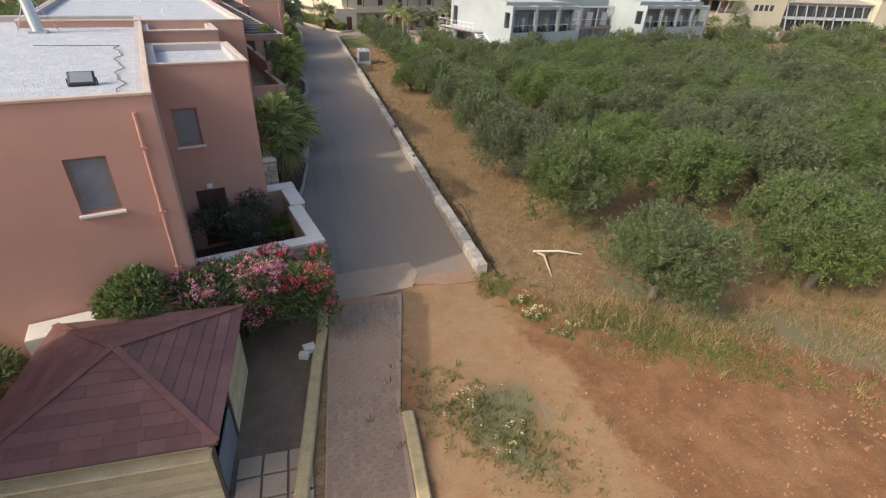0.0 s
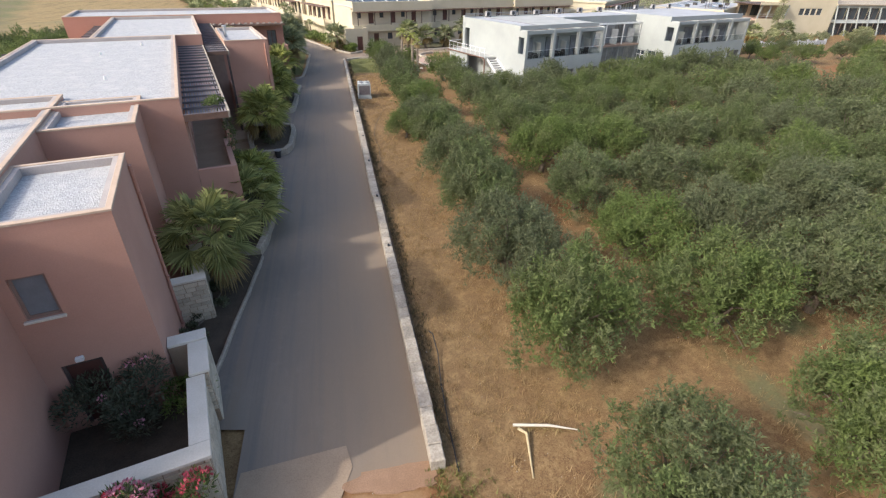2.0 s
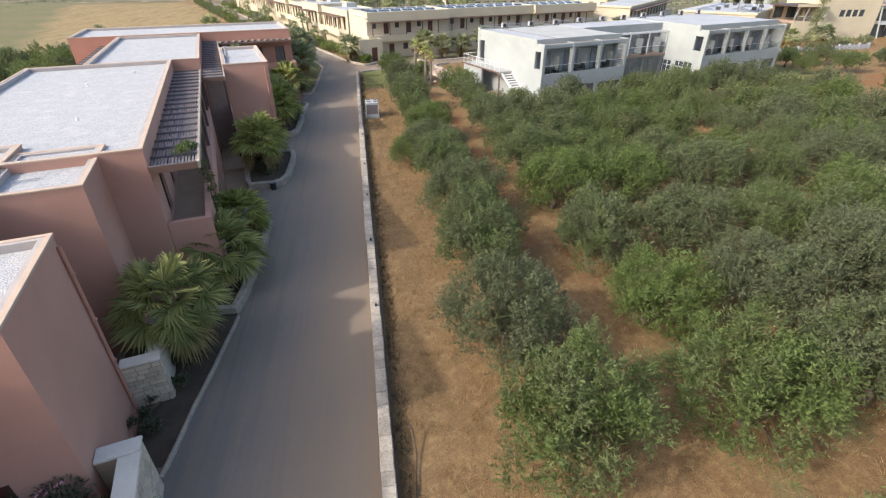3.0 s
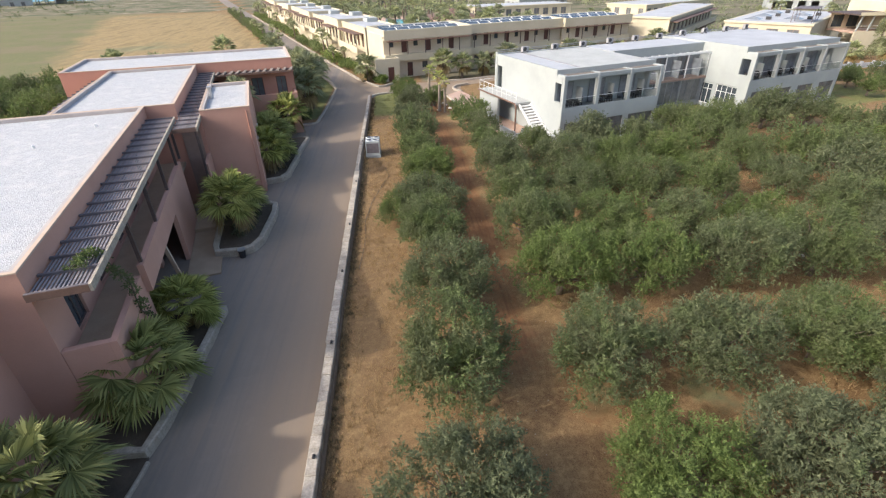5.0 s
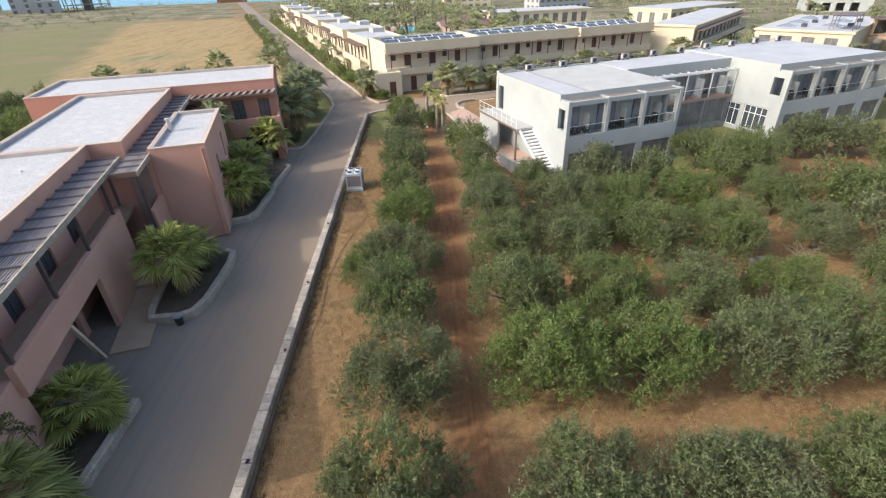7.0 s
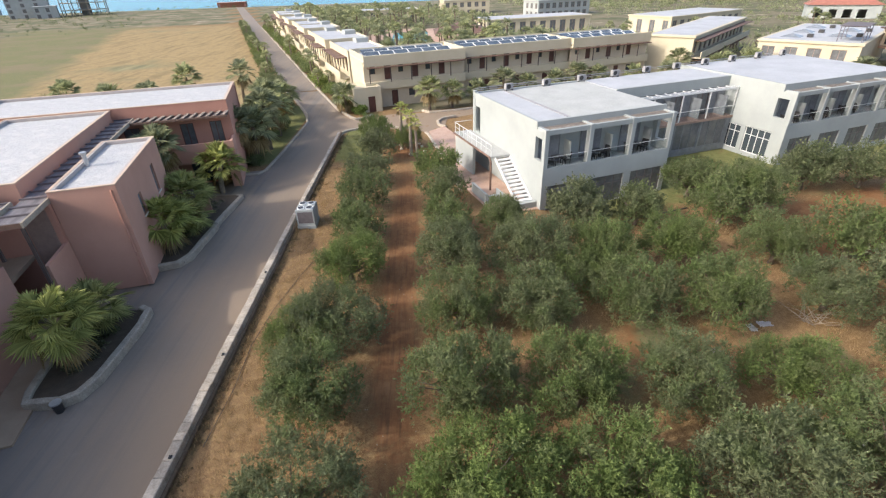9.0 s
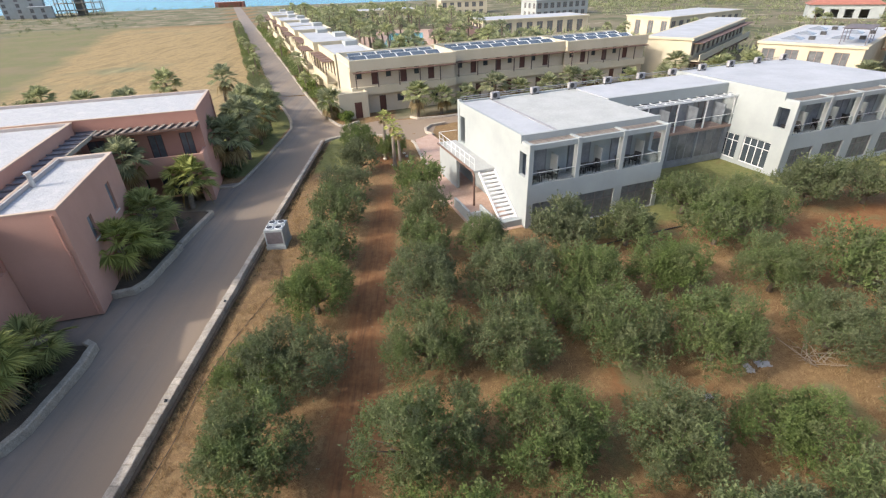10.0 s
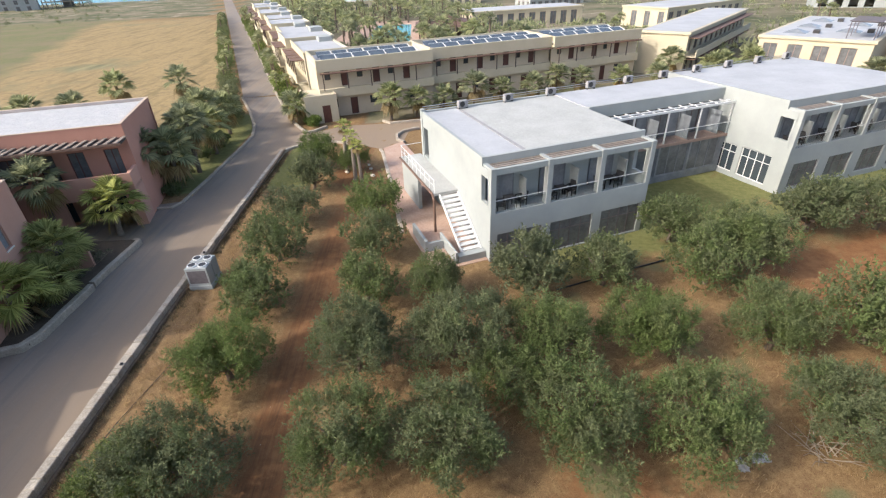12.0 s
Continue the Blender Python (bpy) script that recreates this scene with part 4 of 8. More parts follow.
    downpipe(h, 1.95, 36.6, 0.2, 6.3)
    part("roof_vent", Geo().tube([(-0.55, 41.4, 6.3), (-0.55, 41.4, 7.15)], 0.13, 12).tube([(-0.55, 41.4, 7.15), (-0.55, 41.4, 7.25)], 0.2, 12), GALV, h, "short galvanised roof vent")
    for u, v in ((-7.6, 22.0), (-8.6, 30.5), (-6.5, 34.0)):
        part("roof_vent", Geo().tube([(u, v, 6.7), (u, v, 6.98)], 0.06, 10), METAL, h)
    # walkway and garden wall towards the lane
    part("walkway", Geo().box(-2.48, 25.5, 0.0, -0.72, 31.2, 0.12).box(-2.48, 31.2, 0.0, -0.72, 36.38, 0.34), SLAB, h, "grey paved walkway with a low step")
    part("raking_column", Geo().beam((-2.62, 25.4, 0.0), (-2.62, 24.1, 2.98), 0.18, 0.16), COPING, h)
    part("garden_wall", Geo().box(2.21, 45.9, 0, 4.6, 46.15, 1.4, 0.02), PINK, h)


def house_c():
    h = thing("house", "long terracotta house with a deep shaded balcony", "house", GRID)
    shell(h, -14.0, 6.4, 54.3, 63.0, -0.4, 6.9, front=[(-2.2, -0.9, 3.3, 5.4), (0.2, 1.3, 3.3, 5.4), (2.2, 3.3, 3.3, 5.4), (4.6, 5.6, 3.3, 5.4), (-1.5, 1.2, 0.0, 2.3), (2.2, 5.4, 0.0, 2.3)], mat=PINK_DEEP)
    flat_roof(h, -14.0, 6.4, 54.3, 63.0, 7.15, up=0.25, mat=PINK_DEEP)
    for a, w in ((-2.2, 1.3), (0.2, 1.1), (2.2, 1.1), (4.6, 1.0)):
        window(h, pose(a, 54.4, 3.3), w, 2.1, DOOR_BR, ROOMGLASS, 1)
    window(h, pose(-1.5, 54.4, 0.0), 2.7, 2.3, WOOD_DARK, DARKGLASS, 2)
    window(h, pose(2.2, 54.4, 0.0), 3.2, 2.3, WOOD_DARK, DARKGLASS, 3)
    part("balcony_floor", Geo().box(-1.0, 52.5, 2.75, 6.4, 54.28, 2.95), SLAB, h)
    part("parapet_wall", Geo().wall('x', -1.0, 6.4, 52.3, 52.5, -0.4, 4.05, [(1.6, 5.6, -0.4, 2.4)]), PINK, h)
    part("side_wall", Geo().box(6.15, 52.52, -0.4, 6.4, 54.28, 4.05), PINK, h)
    for k in range(12):
        u = -0.9 + 7.0 * k / 11
        part("shade_slat", Geo().beam((u, 52.68, 6.21), (u + 0.25, 54.28, 6.21), 0.26, 0.06), SLAT_BROWN, h)
    # solid board added only to block light and keep the balcony dim
    part("added_shade_board", Geo().box(-1.3, 52.95, 6.02, 6.38, 54.28, 6.12), WOOD_DARK, h, "dark board added under the slats to deepen the balcony's shade")
    part("shade_beam", Geo().box(-1.3, 52.62, 6.02, 6.4, 52.72, 6.18), RUST, h)
    downpipe(h, 6.46, 62.6, -0.3, 6.8)


def shade_block():
    """An unseen thin block, placed to cast the shade on the hut and the ramp."""
    h = thing("house", "unseen terracotta block added beyond the hut to cast shade", "house", pose(-14.0, -11.0, 0, 0, 0, -12.9))
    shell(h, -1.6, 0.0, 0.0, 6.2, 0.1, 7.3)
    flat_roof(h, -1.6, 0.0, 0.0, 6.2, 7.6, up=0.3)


shade_block()
house_a()
house_b()
house_c()


# ---- floodlight and mast on the nearest roof ----
def floodlight():
    f = thing("floodlight", "black floodlight lying on the gravel roof, its face up", "floodlight", GRID @ pose(-10.17, 3.3, 6.86, 40, 0, 0))
    part("housing", Geo().box(-0.28, -0.2, 0.04, 0.28, 0.2, 0.13, 0.03), BLACK, f)
    part("lens", Geo().box(-0.23, -0.15, 0.13, 0.23, 0.15, 0.137), BLIND, f)
    part("bracket", Geo().beam((-0.3, 0, 0.1), (-0.3, -0.18, -0.1), 0.03, 0.05).beam((0.3, 0, 0.1), (0.3, -0.18, -0.1), 0.03, 0.05).beam((-0.3, -0.18, -0.1), (0.3, -0.18, -0.1), 0.05, 0.03), BLACK, f)


def roof_mast():
    f = thing("chimney", "slanting grey metal flue on the gravel roof", "chimney", GRID @ pose(-12.3, 14.0, 6.76))
    part("flue", Geo().tube([(0, 0, 0), (-0.25, 0.3, 3.2)], 0.2, 12), GALV, f)
    part("base", Geo().box(-0.3, -0.3, 0, 0.3, 0.3, 0.08), GALV, f)
    for dx, dy in ((-0.7, 0.3), (0.6, 0.5)):
        part("stay", Geo().tube([(0, 0, 1.5), (dx, dy, 0.02)], 0.02, 6), GALV, f)


floodlight()
roof_mast()
cable = []
for k in range(61):
    a = k / 60
    run = min(1.0, a / 0.3)
    cable.append((-12.0 + 2.45 * run + 0.25 * max(0.0, a - 0.3) + 0.09 * math.sin(31 * a) + 0.05 * math.sin(67 * a), 10.2 - 0.5 * run - 8.2 * max(0.0, a - 0.3) / 0.7, 6.79))
tagged(part("cable", Geo().tube(cable, 0.012, 6), RUST, None, "", GRID), "dark cable snaking over the gravel roof", "cable")


# ---- white guest house ----
WG = pose(18.8, 44.2, -0.05, 0, 0, 18)


def bay_front(h, u0, bays, pitch, v, top, deep):
    """An upper loggia: posts, frame beam, roof slats, glass balustrade, partitions and the room wall behind."""
    for k in range(bays + 1):
        u = u0 + k * pitch
        part("post", Geo().box(u - 0.17, v, 3.31, u + 0.17, v + 0.42, top, 0.02), WHITE, h)
        part("cross_beam", Geo().box(u - 0.13, v + 0.425, top - 0.32, u + 0.13, v + 1.24, top - 0.02), WHITE, h)
    for k in range(bays):
        a, b = u0 + k * pitch + 0.175, u0 + (k + 1) * pitch - 0.175
        part("lintel", Geo().box(a, v + 0.05, top - 0.42, b, v + 0.30, top - 0.06), WHITE, h)
        for j in range(3):
            y = v + 0.46 + j * 0.26
            part("shade_slat", Geo().box(a, y, top - 0.16, b, y + 0.17, top - 0.09), SLAT_BROWN, h)
        gl = part("balustrade", Geo().box(a, v + 0.14, 4.08, b, v + 0.18, 4.11), METAL, h, "slim rail over a glass balustrade")
        part("pane", Geo().box(a, v + 0.15, 3.31, b, v + 0.165, 4.08), CLEAR, gl).visible_shadow = False
        part("partition", Geo().box(b - 0.9, v + 1.0, 2.98, b - 0.82, v + deep, 4.75), WHITE, h)
        window(h, pose(a + 0.3, v + deep + 0.04, 3.0), 1.9, 2.2, BLIND, LOGGIA_GLASS, 1)


def table_set(m):
    t = thing("garden_table", "dark rattan table on a balcony", "table", m, "balcony tables")
    part("tabletop", Geo().box(-0.35, -0.35, 0.68, 0.35, 0.35, 0.73, 0.01), BLACK, t)
    for x in (-0.3, 0.3):
        for y in (-0.3, 0.3):
            part("leg", Geo().box(x - 0.02, y - 0.02, 0, x + 0.02, y + 0.02, 0.68), BLACK, t)
    return t


def garden_chair(m):
    c = thing("garden_chair", "dark rattan armchair on a balcony", "chair", m, "balcony chairs")
    part("seat", Geo().box(-0.27, -0.27, 0.36, 0.27, 0.27, 0.44, 0.02), BLACK, c)
    part("backrest", Geo().beam((0, 0.27, 0.42), (0, 0.36, 0.92), 0.54, 0.05), BLACK, c)
    for x in (-0.27, 0.27):
        part("armrest", Geo().box(x - 0.03, -0.25, 0.6, x + 0.03, 0.28, 0.65), BLACK, c)
        for y in (-0.23, 0.23):
            part("leg", Geo().box(x - 0.025, y - 0.025, 0, x + 0.025, y + 0.025, 0.6), BLACK, c)
    return c


def white_house():
    h = thing("guest_house", "white two-storey guest house with shaded loggias", "building", WG)
    top, roof_top = 6.2, 6.56
    # first block
    lower = [(0.5, 3.65, -0.3, 1.85), (4.3, 7.5, -0.3, 1.85), (8.2, 11.35, -0.3, 1.85)]
    part("wall", Geo().wall('x', 0.0, 11.75, 0.02, 0.3, -0.6, 3.3, lower), WHITE, h)
    for a, b, z0, z1 in lower:
        window(h, pose(a, 0.14, z0), b - a, z1 - z0, WOOD_DARK_GREY, ROOMGLASS, 3, None, 1.45)
    part("wall", Geo().wall('y', 0.3, 12.6, 0.0, 0.28, -0.6, 6.02, [(0.35, 1.35, 3.75, 5.45), (11.2, 12.2, 3.1, 5.4)]), WHITE, h, "plain white end wall")
    part("wall", Geo().wall('y', 0.3, 12.6, 11.47, 11.75, -0.6, 6.02, [(0.45, 1.5, 3.8, 5.4)]), WHITE, h)
    part("wall", Geo().wall('x', 0.28, 11.47, 12.32, 12.6, 0, 6.02), WHITE, h)
    part("wall", Geo().wall('x', 0.28, 11.47, 2.0, 2.2, 2.98, 5.9, [(k * 3.8 + 0.6, k * 3.8 + 2.4, 3.0, 5.2) for k in range(3)]), WHITE, h, "white wall behind the loggias")
    part("floor_slab", Geo().box(0.28, 0.3, 2.8, 11.47, 12.3, 2.972), OLD_ROOF, h)
    part("roof", Geo().box(0.0, 1.25, 6.02, 11.75, 12.6, roof_top - 0.12), WHITE_ROOF, h, "bright white roof coating")
    part("roof_field", Geo().box(3.1, 1.5, roof_top - 0.118, 11.7, 12.3, roof_top - 0.09), OLD_ROOF, h, "stained grey-white roof coating")
    part("roof_seam", Geo().box(2.85, 1.5, roof_top - 0.118, 3.09, 12.38, roof_top - 0.08), SEAM, h)
    part("parapet", Geo().box(-0.03, 1.2, 6.021, 0.2, 12.63, roof_top).box(0.2, 12.4, 6.021, 11.75, 12.63, roof_top).box(0.2, 1.2, 5.9, 11.78, 1.4, roof_top - 0.02), WHITE, h)
    part("corner_post", Geo().box(-0.06, 12.3, 2.9, 0.2, 12.7, roof_top + 0.15), WHITE, h)
    bay_front(h, 0.17, 3, 3.805, 0.0, top, 1.9)
    # recessed middle block: grey-blue walls and partitions carry the recess's shade in their colour
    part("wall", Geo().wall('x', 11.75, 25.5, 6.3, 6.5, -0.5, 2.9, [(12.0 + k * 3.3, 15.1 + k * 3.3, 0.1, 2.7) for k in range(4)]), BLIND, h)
    for k in range(4):
        window(h, pose(12.0 + k * 3.3, 6.38, 0.1), 3.1, 2.6, BLIND, ROOMGLASS, 2)
    part("wall", Geo().wall('x', 11.75, 25.5, 7.7, 7.9, 2.9, 5.9, [(12.0 + k * 3.3, 13.6 + k * 3.3, 3.0, 5.5) for k in range(4)]), BLIND, h, "room front with the recess's shade put into its grey-blue colour")
    for k in range(4):
        window(h, pose(12.0 + k * 3.3, 7.78, 3.0), 1.6, 2.5, WOOD_DARK, ROOMGLASS, 1)
        part("partition", Geo().box(14.6 + k * 3.3, 6.4, 2.98, 14.68 + k * 3.3, 7.7, 4.9), BLIND, h)
    part("floor_slab", Geo().box(11.77, 6.1, 2.75, 25.48, 12.3, 2.97), FRAME_BR, h, "brown-pink balcony slab edge")
    part("wall", Geo().wall('x', 11.75, 25.5, 12.4, 12.6, -0.5, 5.9), WHITE, h)
    part("roof", Geo().box(11.77, 7.5, 5.9, 25.5, 12.6, roof_top - 0.04), WHITE_ROOF, h, "bright white roof coating")
    part("roof_edge", Geo().box(11.80, 7.4, 5.62, 25.5, 7.62, roof_top), WHITE, h)
    part("shade_beam", Geo().box(11.80, 6.15, 5.55, 25.5, 6.27, 5.72).box(11.80, 6.75, 5.6, 25.5, 6.85, 5.7), METAL, h)
    for k in range(13):
        u = 12.0 + k * 1.08
        part("shade_slat", Geo().box(u, 6.28, 5.6, u + 0.06, 7.4, 5.66), METAL, h)
    for k in range(5):
        u = 11.9 + k * 3.35
        part("post", Geo().box(u, 6.18, 2.98, u + 0.1, 6.27, 5.55), METAL, h)
    rail = part("balustrade", Geo().box(11.80, 6.14, 3.95, 25.5, 6.19, 3.99), METAL, h)
    part("pane", Geo().box(11.80, 6.155, 3.0, 25.5, 6.17, 3.95), CLEAR, rail).visible_shadow = False
    # third block
    b0, b1 = 25.5, 41.5
    lower = [(b0 + 0.9 + k * 3.95, b0 + 3.7 + k * 3.95, -0.05, 1.95) for k in range(4)]
    part("wall", Geo().wall('x', b0, b1, 0.42, 0.7, -0.6, 3.3, lower), WHITE, h)
    for a, b, z0, z1 in lower:
        window(h, pose(a, 0.54, z0), b - a, z1 - z0, WOOD_DARK_GREY, ROOMGLASS, 2, None, 1.35)
    part("wall", Geo().wall('y', 0.7, 14.0, b0, b0 + 0.28, -0.6, 6.05, [(0.95, 2.05, 3.75, 5.45), (1.7, 4.4, -0.15, 2.3), (4.9, 6.9, -0.15, 2.2)]), WHITE, h, "plain white end wall")
    window(h, pose(b0 + 0.12, 4.4, -0.15, 0, 0, -90), 2.7, 2.45, METAL, DARKGLASS, 3, None, 1.7)
    window(h, pose(b0 + 0.12, 6.9, -0.15, 0, 0, -90), 2.0, 2.35, METAL, DARKGLASS, 2, None, 1.7)
    part("wall", Geo().wall('y', 0.7, 14.0, b1 - 0.28, b1, -0.6, 6.05), WHITE, h)
    part("wall", Geo().wall('x', b0 + 0.28, b1 - 0.28, 13.7, 14.0, 0, 6.05), WHITE, h)
    part("wall", Geo().wall('x', b0 + 0.28, b1 - 0.28, 2.7, 2.9, 2.98, 5.9, [(b0 + 0.7 + k * 3.9, b0 + 2.6 + k * 3.9, 3.0, 5.2) for k in range(4)]), WHITE, h)
    part("floor_slab", Geo().box(b0 + 0.28, 0.7, 2.8, b1 - 0.28, 13.7, 2.972), OLD_ROOF, h)
    part("roof", Geo().box(b0, 1.75, 6.051, b1, 14.0, roof_top + 0.06), WHITE_ROOF, h, "bright white roof coating")
    part("parapet", Geo().box(b0 - 0.03, 1.7, 6.051, b0 + 0.14, 14.03, roof_top + 0.12).box(b0 + 0.14, 1.7, 5.95, b1, 1.86, roof_top + 0.11), WHITE, h)
    bay_front(h, b0 + 0.17, 4, 3.91, 0.4, top + 0.02, 2.25)
    # rail of pipes and the units behind the roof edge
    part("roof_rail", Geo().tube([(0.1, 12.52, roof_top + 0.32), (41.4, 14.05, roof_top + 0.32)], 0.03, 6).tube([(0.1, 12.52, roof_top + 0.16), (41.4, 14.05, roof_top + 0.16)], 0.025, 6), GALV, h)
    # outside stair to a landing
    part("landing", Geo().box(-1.75, 5.2, 2.72, -0.02, 13.3, 2.9), OLD_ROOF, h, "pale landing slab")
    part("landing_wall", Geo().box(-1.75, 8.9, 0.0, -1.5, 13.0, 2.72), WHITE, h)
    for k in range(13):
        z = 0.2 * (k + 1)
        part("step", Geo().box(-1.35, 1.0 + k * 0.325, z - 0.06, -0.06, 1.0 + k * 0.325 + 0.36, z + 0.02), METAL, h)
    part("stringer", Geo().beam((-1.38, 0.9, 0.05), (-1.38, 5.2, 2.72), 0.06, 0.26), METAL, h)
    part("stringer", Geo().beam((-0.03, 0.9, 0.05), (-0.03, 5.2, 2.72), 0.05, 0.26), METAL, h)
    part("stair_base", Geo().box(-1.9, 0.5, 0.0, -0.05, 1.0, 0.55, 0.02).box(-2.1, 0.5, 0, -1.95, 3.4, 0.9, 0.02), WHITE, h, "low white wall at the stair's foot")
    part("rail", Geo().tube([(-1.7, 5.25, 3.85), (-1.7, 13.2, 3.85)], 0.025, 6).tube([(-1.7, 5.25, 3.4), (-1.7, 13.2, 3.4)], 0.015, 6).tube([(-1.7, 13.2, 3.85), (0, 13.2, 3.85)], 0.025, 6), METAL, h)
    for k in range(9):
        v = 5.3 + k * 0.98
        part("rail_post", Geo().tube([(-1.7, v, 2.9), (-1.7, v, 3.85)], 0.02, 6), METAL, h)
    part("canopy_post", Geo().tube([(-1.85, 5.0, 0.0), (-1.85, 5.0, 2.55), (-1.85, 5.3, 2.85), (-1.85, 13.2, 2.85)], 0.09, 8), RUST, h, "bent brown steel post and edge beam")
    part("pane", Geo().box(-1.66, 11.2, 2.92, -1.65, 13.1, 3.8), CLEAR, h).visible_shadow = False


white_house()
tagged(part("garden_wall", Geo().box(-3.4, 2.6, 0, -3.2, 5.4, 0.9, 0.02).box(-3.2, 2.6, 0, -2.2, 2.8, 0.7, 0.02), WHITE, None, "", WG), "low white garden wall beside the outside stair", "garden wall")
t0, c0 = table_set(WG @ pose(1.9, 1.15, 2.975)), garden_chair(WG @ pose(1.2, 1.0, 2.975, 0, 0, 70))
copy_thing(c0, WG @ pose(2.7, 1.2, 2.975, 0, 0, -80))
for u, v in ((5.6, 1.1), (9.3, 1.15), (27.4, 1.7), (31.3, 1.7), (35.2, 1.7)):
    copy_thing(t0, WG @ pose(u, v, 2.975, 0, 0, random.uniform(-20, 20)))
    copy_thing(c0, WG @ pose(u - 0.75, v - 0.1, 2.975, 0, 0, 75))
    copy_thing(c0, WG @ pose(u + 0.75, v + 0.05, 2.975, 0, 0, -70))


def roof_unit(m):
    a = thing("air_conditioner", "small white outdoor cooling unit on the roof edge", "air conditioner", m, "roof cooling units")
    part("cabinet", Geo().box(-0.4, -0.17, 0.12, 0.4, 0.17, 0.66, 0.015), SEAM, a)
    part("fan_grille", Geo().tube([(-0.1, -0.19, 0.4), (-0.1, -0.171, 0.4)], 0.22, 14), BLACK, a, "dark round fan grille")
    part("foot", Geo().box(-0.4, -0.15, 0, -0.3, 0.15, 0.12), BLACK, a)
    part("foot", Geo().box(0.3, -0.15, 0, 0.4, 0.15, 0.12), BLACK, a)
    return a


u0 = roof_unit(WG @ pose(3.3, 12.1, 6.44, 0, 0, 5))
for k in range(1, 10):
    copy_thing(u0, WG @ pose(3.3 + 4.08 * k, 12.1 + 0.15 * k, 6.44 if k < 3 else 6.52 if k < 6 else 6.62, 0, 0, random.uniform(-8, 8)))


# ---- twin heat pump unit beside the lane ----
def heat_pump(m):
    a = thing("heat_pump", "white twin cooling unit with four round fans on top", "heat pump", m)
    part("base", Geo().box(-0.75, -0.9, -0.1, 0.75, 0.9, 0.3, 0.02), WHITE, a, "pale concrete base")
    for y0 in (-0.86, 0.04):
        b = part("cabinet", Geo().box(-0.7, y0, 0.3, 0.7, y0 + 0.82, 1.75, 0.02), WHITE, a)
        part("coil", Geo().box(-0.6, y0 - 0.006, 0.5, 0.6, y0 - 0.001, 1.55), WOOD_DARK_GREY, b, "dark coil grille")
        for x in (-0.34, 0.34):
            part("fan_ring", Geo().tube([(x, y0 + 0.41, 1.75), (x, y0 + 0.41, 1.83)], 0.29, 18), METAL, b)
            part("fan_grille", Geo().tube([(x, y0 + 0.41, 1.831), (x, y0 + 0.41, 1.836)], 0.24, 18), BLACK, b, "dark round fan grille")
    return a


heat_pump(pose(1.2, 43.6, 0.0, 0, 0, 0) @ Matrix.Diagonal((0.9, 0.9, 0.84, 1)))
plaza("pavement", [tuple((WG @ Vector((u, v, 0))).xy) for u, v in ((-3.7, 0.2), (-0.02, 0.2), (-0.02, 13.4), (-3.3, 13.6))], 0.03, PAVING, "rose-coloured paving round the outside stair", "pavement")


# ---- cream hotel and the far buildings ----
CG = pose(2.3, 80.3, -0.4, 0, 0, 19)


